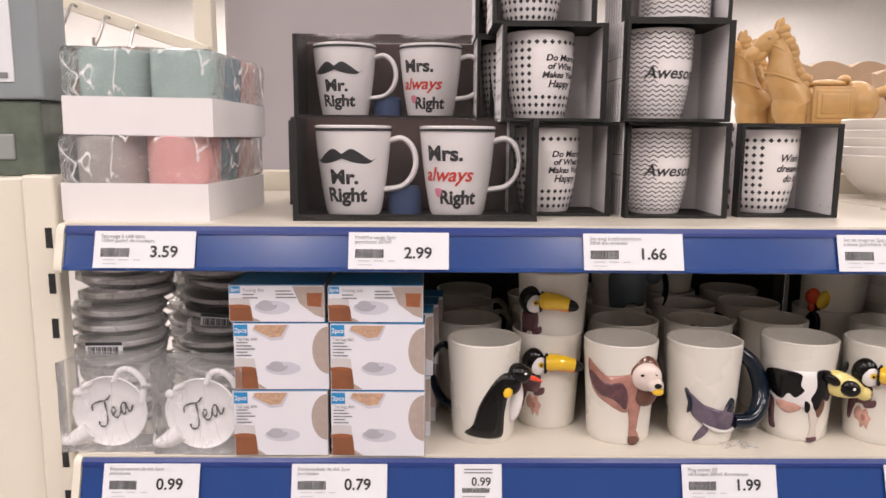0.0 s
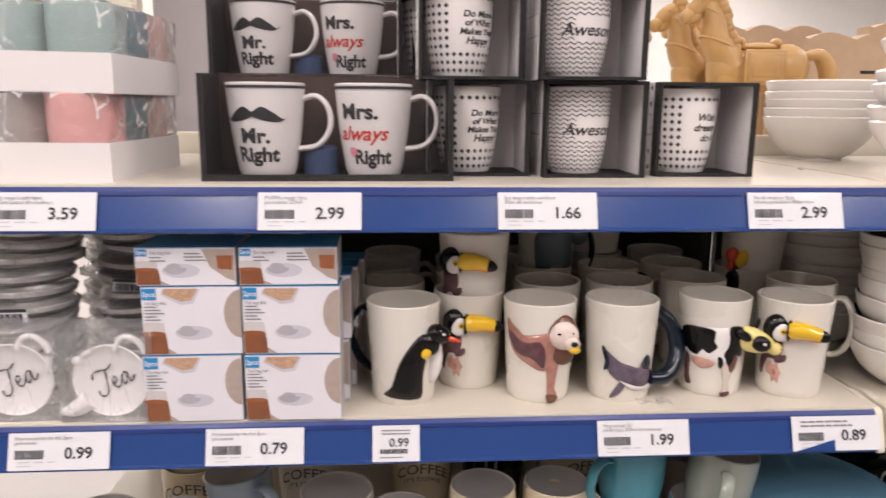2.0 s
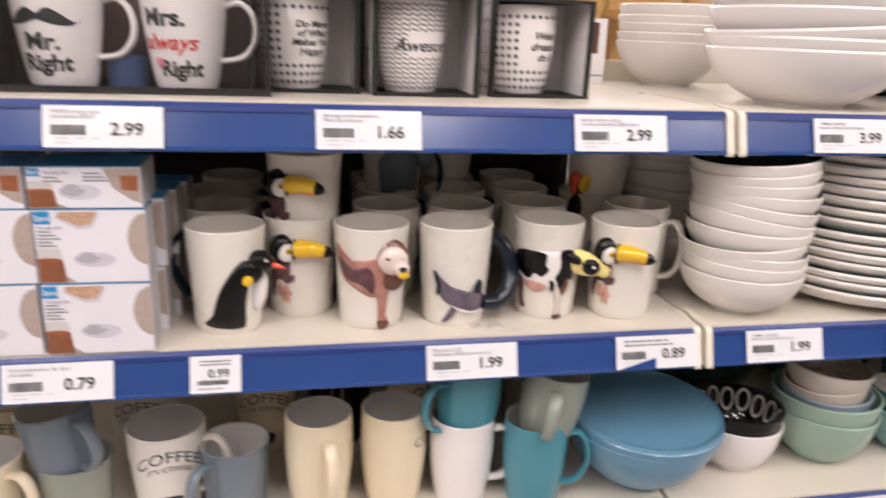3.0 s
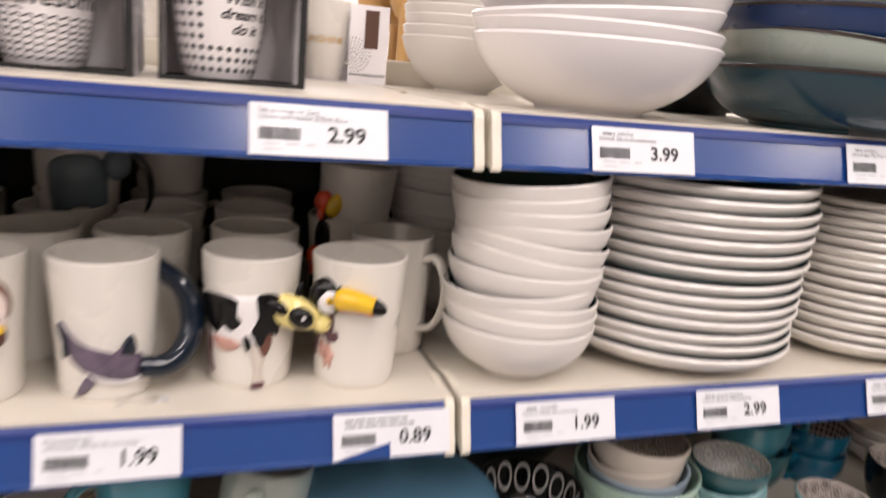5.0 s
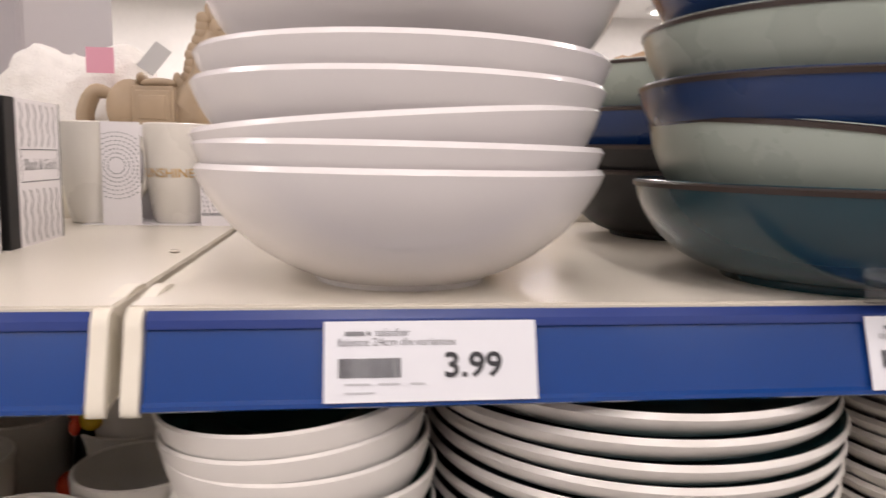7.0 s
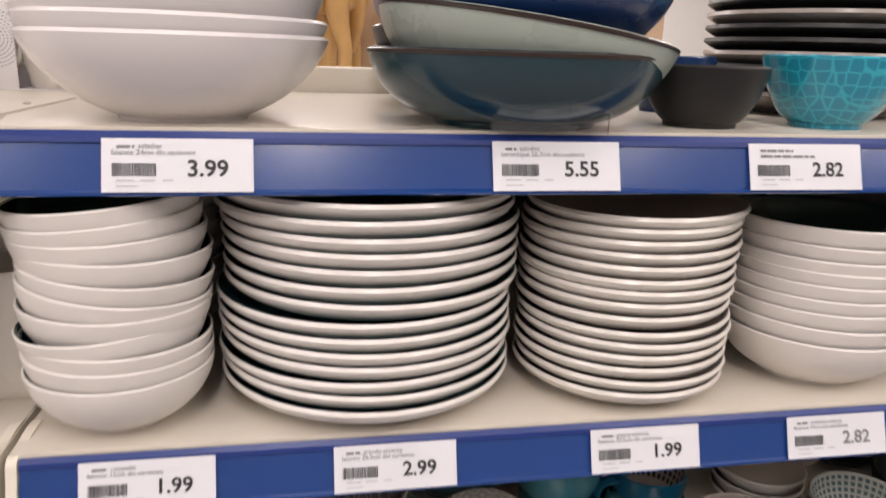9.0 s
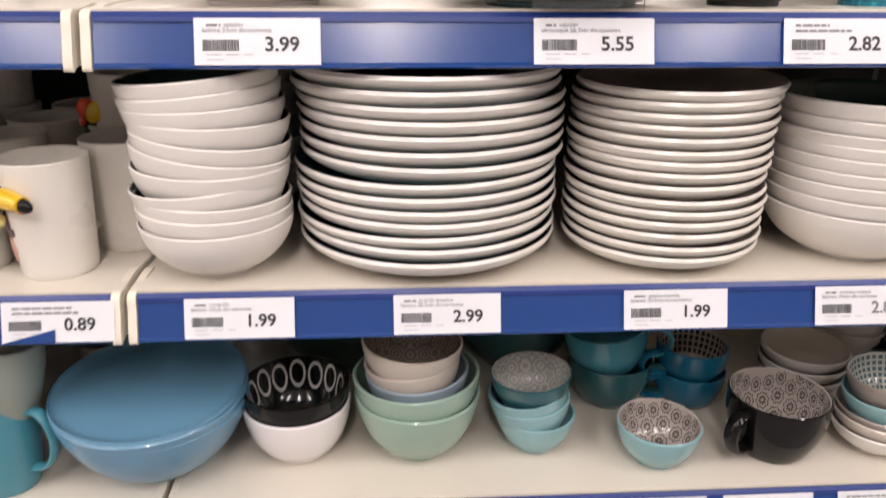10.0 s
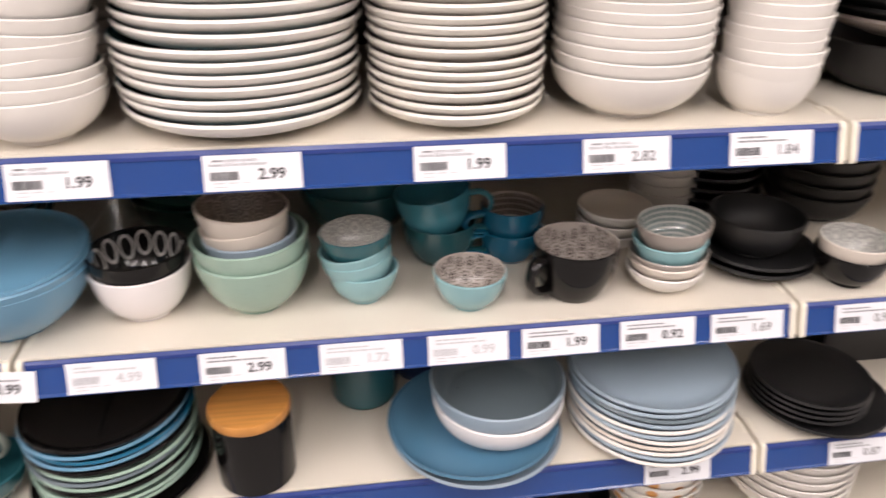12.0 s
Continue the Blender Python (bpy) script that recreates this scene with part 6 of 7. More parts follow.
for ring in range(1, 6):
    n = 5 + ring * 5
    for k in range(n):
        a = 2 * math.pi * k / n
        r = ring * 0.0042
        x, z = 0.118 + r * math.cos(a), 0.036 + r * math.sin(a)
        if 0.1125 < x < 0.1605 and z > 0.002:
            c, s_ = math.cos(a), math.sin(a)
            bm.faces.new([bm.verts.new((x + p * c - q * s_, -0.0004, z + p * s_ + q * c)) for p, q in ((-0.0014, -0.0005), (0.0014, -0.0005), (0.0014, 0.0005), (-0.0014, 0.0005))])
part("ring_print", bm, ink_grey, t_, "grey printed dashes", smooth=False)
bm = bmesh.new()
for k in range(16):
    x = 0.113 + k * 0.003
    quad(bm, x, x + 0.0022, 0.010, 0.013, -0.0004)
part("sleeve_print", bm, ink_grey, t_, "grey printed dashes", smooth=False)
for xm in (0.004, 0.084):
    o, i = mug_body(0.0235, 0.0325, 0.098, bulge=0.003)
    b = part("mug", lathe(o + i, 40), ivory_glaze, t_, "cream mug with gold lettering")
    b.location = (xm, 0.032, 0.0012)
    if xm > 0.05:
        part("lettering", merge(bmesh.new(), text_bm("SUNSHINE", 0.0125, 0, 0.0001, "CENTER", 0.9), lambda c: wrap(0.0235, 0.0325, 0.098, c.x - 0.006, 0.046 + c.z, 0.0036)), gold, b, smooth=False)
    part("handle", handle(0.0235, 0.0325, 0.098, 80, out=0.022), ivory_glaze, b)


# ---- second shelf, first bay: tea dishes and tea bag boxes ----
tag_blue = mat("print_blue", (0.02, 0.25, 0.55), 0.4, coat=0.2)
print_white = mat("print_white", (0.76, 0.75, 0.80), 0.38, vary=0.04, scale=20, coat=0.25)
print_tea = mat("print_tea_brown", (0.24, 0.085, 0.035), 0.4, vary=0.35, scale=40, coat=0.25)
print_sand = mat("print_sand", (0.42, 0.34, 0.30), 0.4, vary=0.12, scale=160, coat=0.25)
print_grey = mat("print_dish_grey", (0.42, 0.41, 0.46), 0.4, vary=0.15, scale=60, coat=0.25)
print_lilac = mat("print_lilac_grey", (0.58, 0.57, 0.64), 0.4, vary=0.1, scale=40, coat=0.25)
print_sugar = mat("print_brown_sugar", (0.52, 0.33, 0.22), 0.4, vary=0.5, scale=350, coat=0.25)
print_glass = mat("print_glass_grey", (0.60, 0.57, 0.57), 0.4, coat=0.25)
box_edge = mat("box_side_card", (0.50, 0.49, 0.50), 0.45, vary=0.25, scale=30, coat=0.2)


print_amber = mat("print_amber", (0.30, 0.10, 0.04), 0.4, vary=0.3, scale=90, coat=0.25)


def tea_box(W, H, D, tall):
    """A printed card box; the print is flat on its front."""
    t_ = thing("tea_bag_box", pose(0, 0, 0), "small printed box of two tea bag dishes", "box", "tea bag dish boxes")
    part("carton", block(0, W, 0, D, 0, H, 0.0008), box_edge, t_, "pale card carton", smooth=False)
    part("top_print", block(0.0008, W - 0.0008, 0.0006, D - 0.0006, H, H + 0.0004), tag_blue, t_, "blue printed top", smooth=False)
    y = -0.0004
    part("front_print", flat(bmesh.new(), [(0.0006, 0.0006), (W - 0.0006, 0.0006), (W - 0.0006, H - 0.0006), (0.0006, H - 0.0006)], y), print_white, t_, "pale photographic front", smooth=False)
    if not tall:
        part("front_print", flat(bmesh.new(), [(0.002, H + 0.0004), (W - 0.002, H + 0.0004), (W - 0.002, H + 0.0005), (0.002, H + 0.0005)], y), print_white, t_, smooth=False)
    y2, y3, y4 = y - 0.0002, y - 0.0004, y - 0.0006
    tw, tz = (0.0155, 0.0135) if tall else (0.0125, 0.0085)
    part("tag", flat(bmesh.new(), [(0.001, H - tz), (tw, H - tz), (tw, H - 0.001), (0.001, H - 0.001)], y3), tag_blue, t_, "blue tag", smooth=False)
    part("tag_lettering", merge(bmesh.new(), text_bm("2pcs", 0.0072 if tall else 0.0056, bold=0.00012, align="CENTER"), lambda c: ((tw + 0.001) / 2 + c.x, y4, H - tz * 0.72 + c.z)), paper, t_, smooth=False)
    bm = bmesh.new()
    merge(bm, text_bm("Tea bag dish", 0.0050, wide=0.9), lambda c: ((0.003 if tall else 0.015) + c.x, y4, H - (0.0185 if tall else 0.0065) + c.z))
    for k in range(5 if tall else 2):
        x0, z0 = (0.003, H - 0.0215 - k * 0.0035) if tall else (0.015, H - 0.0105 - k * 0.0035)
        quad(bm, x0, x0 + 0.012 + 0.004 * ((k * 7) % 3), z0, z0 + 0.0013, y4)
    if not tall:
        for k in range(3):
            quad(bm, 0.050, 0.066 + 0.003 * k, H - 0.0065 - k * 0.0035, H - 0.0052 - k * 0.0035, y4)
    part("small_print", bm, ink_grey, t_, smooth=False)
    gw, gh = 0.0235, (0.035 if tall else 0.026)
    bm = flat(bmesh.new(), [(0.001, 0.0012), (gw * 1.45, 0.0012), (gw * 1.1, gh * 0.20), (0.001, gh * 0.2)], y2)
    part("saucer_print", bm, print_sand, t_, smooth=False)
    part("glass_print", flat(bmesh.new(), [(0.001, gh * 0.62), (gw, gh * 0.62), (gw * 0.93, gh), (0.006, gh * 1.03), (0.001, gh)], y2), print_glass, t_, smooth=False)
    part("tea_print", flat(bmesh.new(), [(0.001, 0.0014), (gw * 1.08, 0.0014), (gw * 1.03, gh * 0.45), (gw * 0.98, gh * 0.68), (0.001, gh * 0.68)], y3), print_tea, t_, "brown printed tea glass", smooth=False)
    part("tea_rim_print", disc(bmesh.new(), gw * 0.45, gh * 0.68, gw * 0.52, gh * 0.07, y4), print_amber, t_, "amber printed tea surface", smooth=False)
    cx, cz = (0.046, 0.027) if tall else (0.040, 0.019)
    part("dish_shadow_print", disc(bmesh.new(), cx + 0.006, cz - 0.003, 0.019, 0.0075, y2), print_lilac, t_, smooth=False)
    part("dish_print", disc(bmesh.new(), cx, cz, 0.0115, 0.0068, y3, a0=180, a1=360), print_grey, t_, "grey printed dish", smooth=False)
    part("bag_print", disc(bmesh.new(), cx - 0.001, cz + 0.0005, 0.0075, 0.0045, y4), print_grey, t_, smooth=False)
    if tall:
        part("tray_print", flat(bmesh.new(), [(0.020, H - 0.008), (0.040, H - 0.019), (0.053, H - 0.0175), (0.060, H - 0.002), (0.022, H - 0.002)], y2), print_lilac, t_, smooth=False)
        part("sugar_print", flat(bmesh.new(), [(0.022, H - 0.0065), (0.040, H - 0.0155), (0.051, H - 0.0140), (0.058, H - 0.0015), (0.024, H - 0.0015)], y3), print_sugar, t_, "printed brown sugar", smooth=False)
        part("mat_print", disc(bmesh.new(), W - 0.0008, H * 0.60, 0.017, 0.026, y2, a0=90, a1=270), print_sand, t_, "sand coloured printed mat", smooth=False)
    else:
        part("mat_print", flat(bmesh.new(), [(W - 0.034, H - 0.001), (W - 0.026, H * 0.5), (W - 0.010, H * 0.2), (W - 0.001, H * 0.12), (W - 0.001, H - 0.001)], y2), print_sand, t_, smooth=False)
        part("amber_print", flat(bmesh.new(), [(W - 0.018, H * 0.45), (W - 0.0035, H * 0.42), (W - 0.0025, H - 0.008), (W - 0.019, H - 0.008)], y3), print_amber, t_, "amber printed glass", smooth=False)
    return t_


tall_box, low_box = tea_box(0.1015, 0.0735, 0.040, True), tea_box(0.1015, 0.040, 0.0735, False)
spots = []
for c, x in enumerate((-0.8225, -0.7175)):
    for r in range(2):
        spots.append((tall_box, (x + 0.002 * r * (1 - c), 0.004 + 0.002 * r, Z2 + r * 0.0745, 0, 0, 1.0 - 1.5 * c)))
    spots.append((low_box, (x - 0.002, 0.008, Z2 + 0.149, 0, 0, 0.5)))
    for d in range(1, 4):
        for r in range(2):
            spots.append((tall_box, (x + 0.006 * d * c + 0.003 * r, 0.012 + 0.044 * d, Z2 + r * 0.0745, 0, 0, 0.6 * d * (-1) ** r)))
for ob, s in spots:
    copy_thing(ob, pose(*s))
for ob in (tall_box, low_box):
    for o in (*ob.children_recursive, ob):
        bpy.data.objects.remove(o)

dish_white = mat("dish_white_glaze", (0.80, 0.78, 0.78), 0.16, vary=0.03, coat=0.35)


def tea_dish_parts(t_, m):
    """A shallow teapot-shaped dish standing up, facing forward."""
    R = 0.0405
    bm = lathe([(0, 0.0), (R * 0.7, 0.0), (R * 0.95, 0.004), (R, 0.0075), (R - 0.0012, 0.0086), (R - 0.0035, 0.0070), (R * 0.68, 0.0034), (0, 0.0030)], 48)
    merge(bm, sweep(curve_points([(-0.024, -0.022, 0.004), (-0.036, -0.030, 0.005), (-0.046, -0.034, 0.006), (-0.055, -0.0355, 0.0065)], 10), 0.011, seg=12, taper=[1.0, 0.98, 0.95, 0.9, 0.85, 0.78, 0.7, 0.6, 0.5, 0.4, 0.25]))
    merge(bm, sweep(curve_points([(0.006, 0.034, 0.006), (0.012, 0.046, 0.006), (0.024, 0.047, 0.006), (0.036, 0.035, 0.006), (0.0365, 0.020, 0.006), (0.034, 0.010, 0.006)], 18), 0.0036, seg=10))
    merge(bm, blob(-0.0345, 0.0215, 0.006, 0.0055, 0.0055, 0.004))
    merge(bm, blob(-0.024, 0.0300, 0.006, 0.0080, 0.0035, 0.003, (0, 0, 25)))
    for v in bm.verts:
        v.co = m @ v.co
    part("tea_dish", bm, dish_white, t_, "white teapot-shaped porcelain dish", sharp=60)
    turn = Matrix.Rotation(radians(24), 4, "Z")
    tx = bmesh.new()
    strokes = (
        ((-0.021, 0.009), (-0.018, 0.0150), (-0.010, 0.0155), (-0.002, 0.0140), (0.005, 0.0175)),
        ((-0.004, 0.0145), (-0.007, 0.004), (-0.011, -0.008), (-0.016, -0.0125), (-0.021, -0.010), (-0.020, -0.005)),
        ((-0.004, -0.005), (0.002, -0.001), (0.0015, 0.0035), (-0.002, 0.001), (-0.0025, -0.006), (0.001, -0.0090), (0.006, -0.005), (0.009, 0.000)),
        ((0.0155, 0.003), (0.012, 0.0035), (0.008, -0.002), (0.0085, -0.0085), (0.012, -0.006), (0.0160, 0.0025), (0.0150, -0.006), (0.0170, -0.0085), (0.022, -0.003)),
    )
    for st in strokes:
        n_ = 8 * (len(st) - 1)
        merge(tx, sweep(curve_points([(u + 0.002, w_ - 0.001, 0) for u, w_ in st], n_), 0.00095, seg=6, taper=[0.55 + 0.75 * abs(math.sin(2.2 * k / 8 + 0.4)) for k in range(n_ + 1)]))
    for v in tx.verts:
        v.co = m @ (turn @ Vector((v.co.x, v.co.y, v.co.z * 0.3)) + Vector((0, 0, 0.0046)))
    part("lettering", merge(bmesh.new(), tx), ink, t_, "black script lettering", smooth=False)


def tea_pack(m):
    t_ = thing("tea_rest_pack", m, "clear box with a white teapot-shaped dish", "tea dish pack", "tea dish packs")
    tea_dish_parts(t_, pose(0.052, 0.016, 0.0445, 90, 0, 0))
    W, D, H = 0.100, 0.050, 0.101
    bm = block(0, W, 0, D, 0.0004, H, 0.0012)
    bmesh.ops.subdivide_edges(bm, edges=[e for e in bm.edges if e.calc_length() > 0.03], cuts=5, use_grid_fill=True)
    for v in bm.verts:
        v.co.y += noise.noise(v.co * 30) * 0.0012
    w = part("clear_box", bm, bag, t_, "crinkled clear plastic box", smooth=False)
    w.visible_shadow = False
    return t_


tp = tea_pack(pose(-1.014, 0.010, Z2, 0, 0, 1))
copy_thing(tp, pose(-0.912, 0.006, Z2, 0, 0, -1.5))


def bagged_stack(x, y, z, n, seed):
    """White dishes lying in clear bags, one on another."""
    r = random.Random(seed)
    zz = z
    first = None
    for k in range(n):
        m = pose(x + r.uniform(-0.006, 0.006), y + r.uniform(-0.005, 0.005), zz, r.uniform(-4, 4), r.uniform(-5, 5), r.uniform(-20, 20))
        if first is None:
            first = thing("bagged_dish", m, "white porcelain dish in a clear plastic bag", "dish", "bagged tea dishes")
            part("dish", lathe([(0, 0.002), (0.034, 0.002), (0.047, 0.007), (0.050, 0.0125), (0.0485, 0.0135), (0.045, 0.009), (0.032, 0.005), (0, 0.005)], 40), dish_white, first, "white glazed dish")
            bm = lathe([(0, 0.0), (0.040, 0.0), (0.0535, 0.006), (0.0545, 0.013), (0.048, 0.017), (0.02, 0.0165), (0, 0.0165)], 40)
            for v in bm.verts:
                v.co += Vector((noise.noise(v.co * 60), noise.noise(v.co * 60 + Vector((7, 0, 0))), noise.noise(v.co * 70) * 0.4)) * 0.005
            b = part("plastic_bag", bm, bag, first, "crinkled clear plastic bag", sharp=80)
            b.visible_shadow = False
        else:
            ob = copy_thing(first, m)
            if k in (n // 2, n // 2 + 1) and seed % 2 == k % 2:
                part("bar_code_sticker", block(-0.020, 0.022, -0.0560, -0.0550, 0.001, 0.016), paper, ob, "white bar code sticker", smooth=False)
                bm = bmesh.new()
                for q in range(16):
                    quad(bm, -0.017 + q * 0.0022, -0.0158 + q * 0.0022 + 0.0004 * (q % 3), 0.0015, 0.0105, -0.0563)
                quad(bm, -0.020, 0.022, 0.0120, 0.0160, -0.0563)
                part("bar_code", bm, ink, ob, smooth=False)
        zz += 0.0185


bagged_stack(-0.984, 0.122, Z2, 11, 1)
bagged_stack(-0.880, 0.190, Z2, 12, 2)
bagged_stack(-0.940, 0.300, Z2, 11, 3)
bagged_stack(-0.730, 0.290, Z2, 11, 4)

# ---- background over the top shelf ----
structure("rear_shelf", block(-0.43, 2.0, 0.50, 1.30, 1.372, 1.40, 0.003), cream_board, "cream shelf on the far side of the unit", "shelf")
structure("rear_shelf", block(-1.0, -0.433, 0.50, 0.98, 1.372, 1.40, 0.003), cream_board, "short cream shelf in front of the pillar", "shelf")
wood_honey = mat("honey_wood", (0.52, 0.31, 0.115), 0.4, vary=0.25, scale=22, bump=0.1, coat=0.15)
wood_grey = mat("washed_wood", (0.40, 0.30, 0.20), 0.5, vary=0.2, scale=22, bump=0.1)


def horse(m, material, label):
    """A carved standing horse with saddle cloth, curled mane and tail, facing +x; one plain mesh."""
    bm = blob(0, 0, 0.130, 0.080, 0.036, 0.040)
    blob(-0.052, 0, 0.136, 0.040, 0.038, 0.042, bm=bm)
    blob(0.056, 0, 0.134, 0.034, 0.036, 0.046, bm=bm)
    merge(bm, sweep(curve_points([(0.050, 0, 0.135), (0.076, 0, 0.178), (0.082, 0, 0.216), (0.094, 0, 0.246)], 14), 0.033, flat=0.8, seg=16, taper=[1.15 - 0.044 * k for k in range(15)]))
    blob(0.108, 0, 0.243, 0.030, 0.0160, 0.0195, (0, 34, 0), bm=bm, taper=0.25)
    blob(0.130, 0, 0.224, 0.0155, 0.0120, 0.0130, (0, 40, 0), bm=bm)
    blob(0.117, 0, 0.222, 0.0150, 0.0100, 0.0100, (0, 30, 0), bm=bm)
    for q in (-1, 1):
        blob(0.088, 0.009 * q, 0.272, 0.0055, 0.0045, 0.0140, (0, -12, 0), bm=bm)
        blob(0.108, 0.0145 * q, 0.250, 0.0040, 0.0024, 0.0030, bm=bm)
    for k in range(11):
        f = k / 10
        for q in (-1, 0, 1):
            blob(0.040 + 0.042 * f + 0.003 * math.sin(5 * k + q), 0.009 * q, 0.160 + 0.104 * f, 0.0125, 0.0070, 0.0100, (0, 40 * math.sin(3 * k + 2 * q), 0), bm=bm)
    for z, r in ((0.178, 0.033), (0.228, 0.021)):
        merge(bm, sweep([(0.074 + (z - 0.178) * 0.22 + r * 0.9 * math.cos(a), r * 0.95 * math.sin(a), z + 0.012 * math.cos(a)) for a in [2 * math.pi * k / 20 for k in range(21)]], 0.0028, seg=6))
    for x, lead in ((-0.054, -0.006), (0.056, 0.006)):
        for q in (-1, 1):
            d = lead * q
            merge(bm, sweep([(x, 0.019 * q, 0.118), (x + d, 0.020 * q, 0.080), (x + d * 2 - 0.002, 0.020 * q, 0.046), (x + d * 2, 0.020 * q, 0.014), (x + d * 2 + 0.004, 0.020 * q, 0.0)], 0.0165, seg=12, taper=[1.25, 0.85, 0.62, 0.60, 0.95]))
    tail = curve_points([(-0.084, 0, 0.156), (-0.112, 0, 0.158), (-0.130, 0, 0.128), (-0.128, 0, 0.085), (-0.118, 0, 0.045)], 16)
    for q in (-1, 0, 1):
        merge(bm, sweep([(p.x, p.y + 0.007 * q * math.sin(math.pi * k / 16), p.z) for k, p in enumerate(tail)], 0.011, seg=8, taper=[0.6 + 0.6 * math.sin(math.pi * (k + 1) / 18) for k in range(17)]))
    for q in (-1, 1):
        for w, z0, z1, o in ((0.036, 0.104, 0.166, 0.0355), (0.030, 0.111, 0.160, 0.0385), (0.023, 0.119, 0.153, 0.0405)):
            block(-w, w, o * q - 0.003, o * q + 0.003, z0, z1, 0.002, bm=bm)
    blob(0, 0, 0.171, 0.034, 0.028, 0.009, bm=bm)
    blob(-0.030, 0, 0.178, 0.008, 0.022, 0.010, bm=bm)
    blob(0.030, 0, 0.178, 0.007, 0.010, 0.011, bm=bm)
    ob = part("wooden_horse", bm, material, None, sharp=70)
    ob.matrix_world = m
    return tagged(ob, label, "figurine", "wooden horses")


horse(pose(-0.157, 0.745, 1.40, 0, 0, -4) @ Matrix.Diagonal((0.80, 0.85, 0.97, 1)), wood_grey, "carved washed-wood horse figurine on rear shelf")
horse(pose(0.225, 0.830, 1.40, 0, 0, 176) @ Matrix.Scale(1.20, 4), wood_honey, "carved honey-coloured wooden horse with saddle")
horse(pose(0.185, 0.945, 1.40, 0, 0, 184) @ Matrix.Scale(1.16, 4), wood_honey, "carved honey-coloured wooden horse behind another")
horse(pose(0.260, 1.060, 1.40, 0, 0, 180) @ Matrix.Scale(1.15, 4), wood_honey, "carved honey-coloured wooden horse at the back")
t_ = thing("hang_tag", pose(-0.150, 0.690, 1.595, -20, 35, 10), "small grey card tag on a wooden horse", "tag")
part("card", block(-0.012, 0.012, 0, 0.0008, -0.022, 0.022), mat("tag_grey", (0.45, 0.44, 0.43), 0.5), t_, smooth=False)
fur = mat("white_fur", (0.82, 0.79, 0.75), 0.9, vary=0.08, scale=60, bump=0.8, bump_scale=260)
bm = bmesh.new()
bmesh.ops.create_icosphere(bm, subdivisions=5, radius=1.0)
for v in bm.verts:
    # one soft body with two raised corners
    q = v.co.copy()
    lift = 0.055 * max(0.0, q.z) * (math.exp(-((q.x - 0.5) / 0.35) ** 2) + math.exp(-((q.x + 0.6) / 0.4) ** 2))
    v.co = Vector((q.x * 0.145, q.y * 0.08, 0.10 + q.z * 0.10 + lift))
    v.co += q * (noise.noise(v.co * 40) * 0.008 + noise.noise(v.co * 140) * 0.004)
    v.co.z = max(v.co.z, 0)
ob = part("plush_cushion", bm, fur, None, sharp=90)
ob.matrix_world = pose(-0.30, 0.88, 1.40)
tagged(ob, "fluffy white fur cushion in plastic on rear shelf", "cushion")
t_ = thing("pink_tag", pose(-0.245, 0.775, 1.585), "small pink card hanging on a fur cushion", "tag")
part("card", block(-0.020, 0.018, 0, 0.001, -0.003, 0.033), mat("pink_card", (0.75, 0.36, 0.46), 0.5), t_, smooth=False)
kraft = mat("kraft_board", (0.50, 0.36, 0.24), 0.7, vary=0.12, scale=30, bump=0.1)
for k, (x, y, w, h) in enumerate(((0.62, 1.03, 0.36, 0.262), (0.86, 1.12, 0.40, 0.300), (0.42, 1.20, 0.32, 0.295))):
    bm = bmesh.new()
    outl = [(-w / 2, 0.0), (w / 2, 0.0)] + [(w / 2 - w * q / 30, h - 0.018 + 0.022 * abs(math.sin(math.pi * 3 * q / 30 + 0.3)) * (0.5 + 0.5 * (q % 10) / 10)) for q in range(31)]
    rows = [[bm.verts.new((a, yy, z)) for a, z in outl] for yy in (0, 0.05)]
    n = len(outl)
    for q in range(n):
        bm.faces.new((rows[0][q], rows[0][(q + 1) % n], rows[1][(q + 1) % n], rows[1][q]))
    bm.faces.new(rows[0][::-1])
    bm.faces.new(rows[1])
    bmesh.ops.recalc_face_normals(bm, faces=bm.faces)
    t_ = thing("display_carton", pose(x, y, 1.40), "brown kraft display carton with wavy upper edge", "carton", "kraft cartons")
    part("carton", bm, kraft, t_, smooth=False)
    part("slot", block(-0.03, 0.03, -0.001, 0.001, h * 0.62, h * 0.65), dark_slot, t_, smooth=False)

# packs on the end unit
pack_grey = mat("pack_grey", (0.27, 0.30, 0.31), 0.3, vary=0.1, coat=0.3)
pack_green = mat("pack_grey_green", (0.12, 0.145, 0.115), 0.25, vary=0.6, scale=30, coat=0.4)
t_ = thing("green_pack", pose(-1.24, 0.06, 1.445), "grey green plastic pack on the end unit", "pack")
part("body", block(0, 0.205, 0, 0.09, 0, 0.083, 0.004), pack_green, t_, smooth=False)
part("tray", block(0.13, 0.175, -0.0025, 0.001, 0.018, 0.046, 0.002), mat("pack_window", (0.30, 0.32, 0.30), 0.3), t_, "pale window", smooth=False)
t_ = thing("hanging_pack", pose(-1.25, 0.055, 1.528), "grey pack with a white printed panel", "pack")
part("body", block(0, 0.222, 0, 0.06, 0, 0.24, 0.003), pack_grey, t_, smooth=False)
part("panel", block(0.07, 0.193, -0.0015, 0.0005, 0.018, 0.225, 0.0004), paper, t_, "white printed panel", smooth=False)
bm = bmesh.new()
for k in range(12):
    quad(bm, 0.135, 0.187 - 0.006 * (k % 3), 0.205 - k * 0.0062, 0.208 - k * 0.0062, -0.002)
quad(bm, 0.176, 0.187, 0.022, 0.028, -0.002)
part("print_lines", bm, ink_grey, t_, smooth=False)
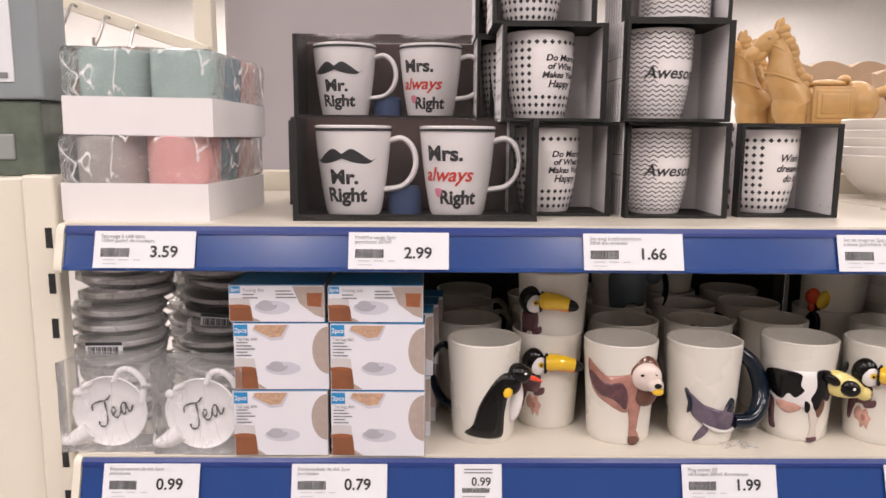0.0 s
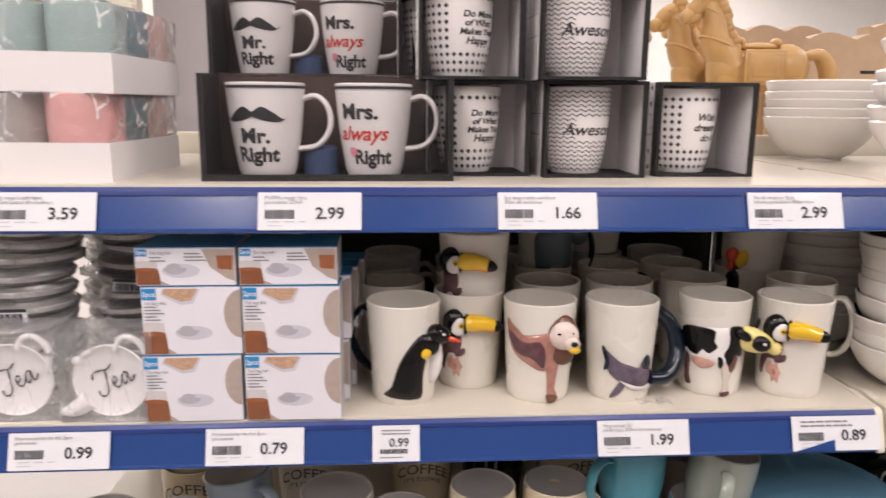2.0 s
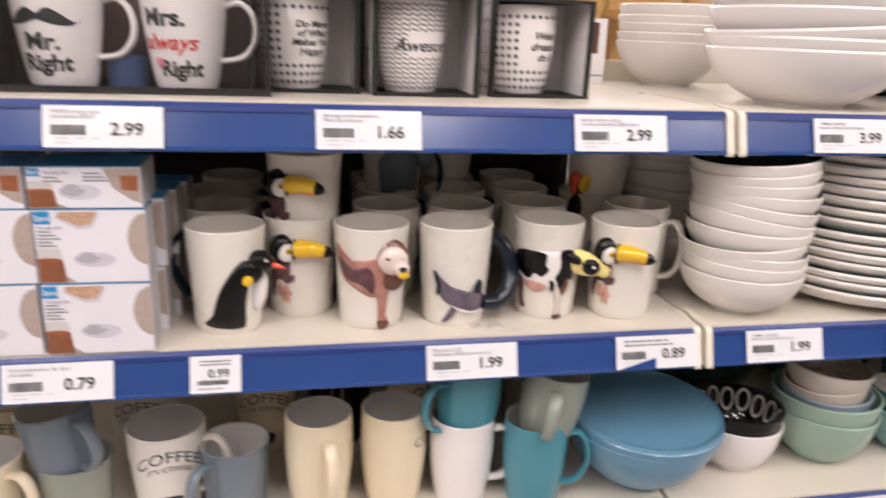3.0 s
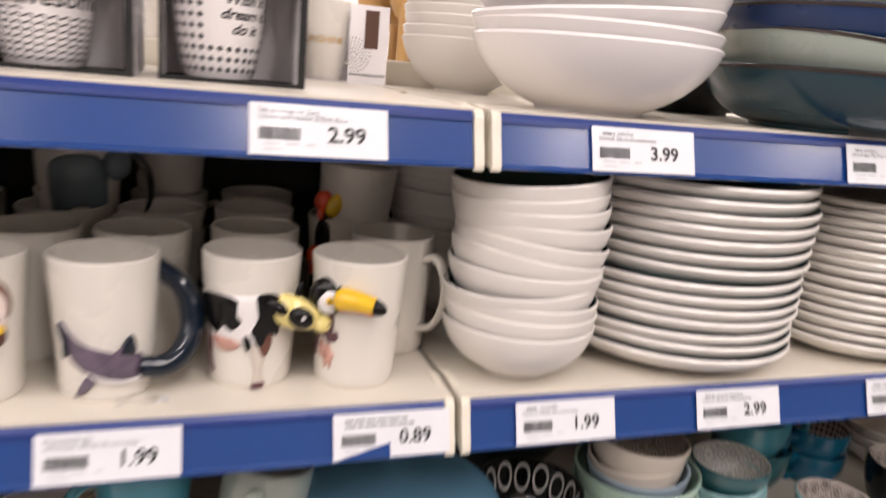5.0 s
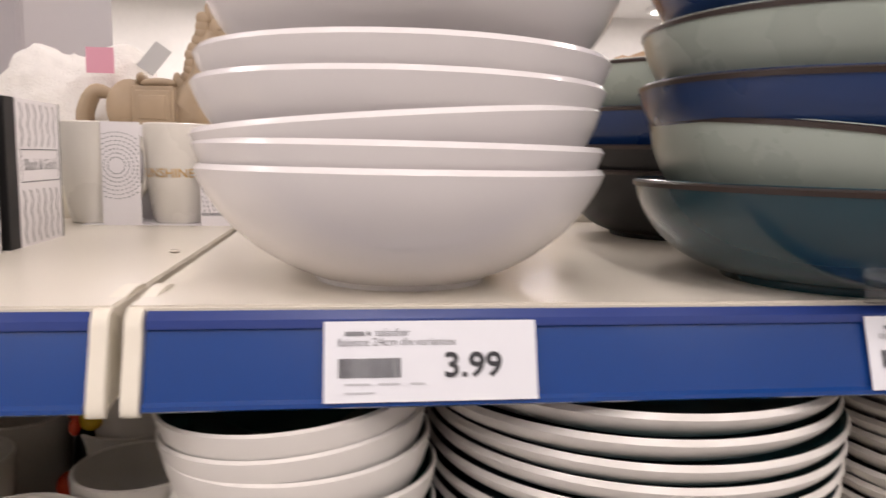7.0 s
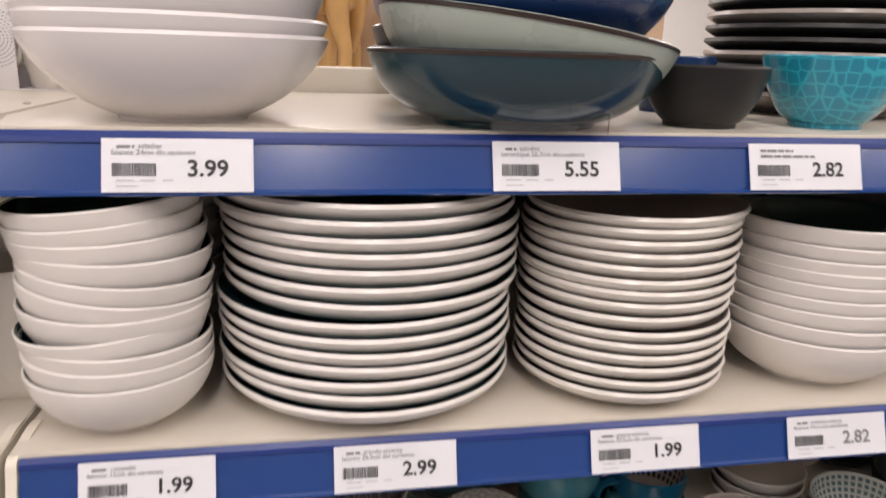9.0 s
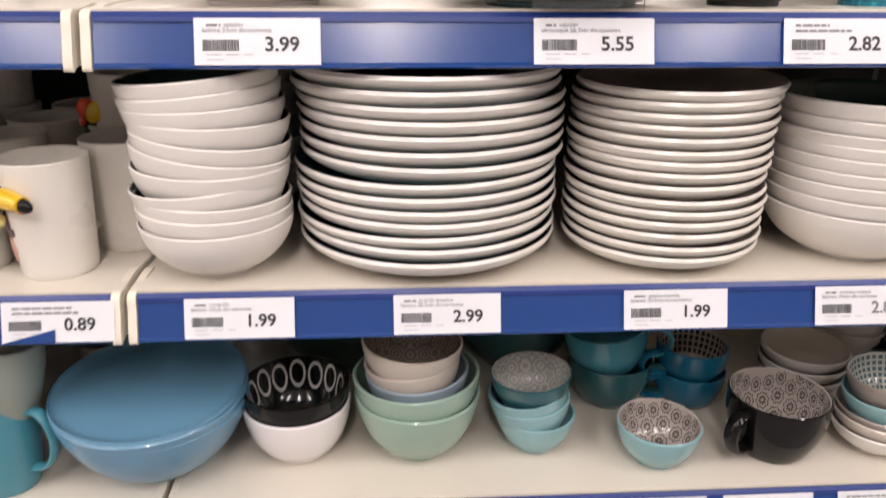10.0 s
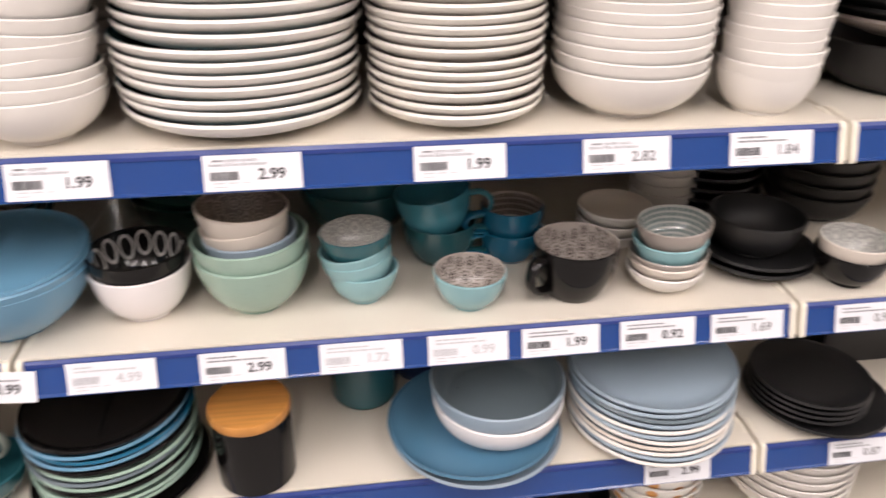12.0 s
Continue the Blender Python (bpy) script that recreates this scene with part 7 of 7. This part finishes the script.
bm = sweep(curve_points([(0.159, -0.0022, 0.105), (0.164, -0.0022, 0.100), (0.164, -0.0022, 0.075), (0.168, -0.0022, 0.068), (0.164, -0.0022, 0.061), (0.164, -0.0022, 0.040), (0.159, -0.0022, 0.034)], 20), 0.0007, seg=6)
part("brace_print", bm, tag_blue, t_, "blue printed brace")
part("colour_print", disc(bmesh.new(), 0.147, 0.050, 0.014, 0.012, -0.002), mat("print_orange", (0.75, 0.22, 0.05), 0.5), t_, smooth=False)
bm = bmesh.new()
for k in range(22):
    quad(bm, 0.200, 0.214, 0.110 + k * 0.006, 0.1125 + k * 0.006, -0.0007)
part("edge_print", bm, mat("pale_grey_print", (0.35, 0.36, 0.36), 0.5), t_, smooth=False)

# sloping hanging arm behind, with wire hooks
wire = mat("wire_metal", (0.35, 0.34, 0.32), 0.3, metal=0.8)
t_ = thing("display_stand", pose(-1.12, 0.9, 0), "cream sloping display arm with wire hooks", "display stand")
part("post", block(-0.02, 0.02, 0.02, 0.06, 0, 2.3, 0.003), cream, t_, smooth=False)
bm = block(-0.62, 0.02, -0.012, 0.012, -0.014, 0.014, 0.003)
for v in bm.verts:
    v.co = Vector((v.co.x, v.co.y, v.co.z + 1.675 - 0.335 * v.co.x))
part("arm", bm, cream, t_, smooth=False)
for x in (-0.13, -0.19, -0.26):
    z = 1.675 - 0.335 * x
    part("hook", sweep(curve_points([(x, -0.012, z), (x + 0.008, -0.05, z - 0.004), (x + 0.02, -0.11, z - 0.05), (x + 0.026, -0.15, z - 0.075), (x + 0.03, -0.16, z - 0.06)], 14), 0.0032, seg=8), wire, t_, "bent wire hook")
# a crumb and a shred of film on the shelves, and an acrylic stand
t_ = thing("crumb", pose(-0.018, 0.196, Z1), "small beige chip lying on the shelf", "chip")
part("chip", blob(0, 0, 0.0012, 0.0035, 0.0045, 0.0012, (0, 0, 20)), stone_beige, t_)
bm = bmesh.new()
bmesh.ops.create_grid(bm, x_segments=8, y_segments=6, size=0.02)
for v in bm.verts:
    v.co = Vector((v.co.x * 1.0, v.co.y * 0.5, 0.004 + noise.noise(v.co * 90) * 0.004))
ob = part("film_shred", bm, shrink, None, sharp=80)
ob.matrix_world = pose(-0.262, 0.028, Z2)
tagged(ob, "crumpled shred of clear film beside a mug", "film")
ob.visible_shadow = False
t_ = thing("acrylic_stop", pose(0.375, -0.004, Z1), "clear acrylic stop at the shelf edge", "shelf stop")
part("strip", block(0, 0.095, 0, 0.002, 0.0005, 0.016, 0.0006), clear_film("acrylic", 1.3, rough=0.05, haze=0.02), t_, smooth=False)
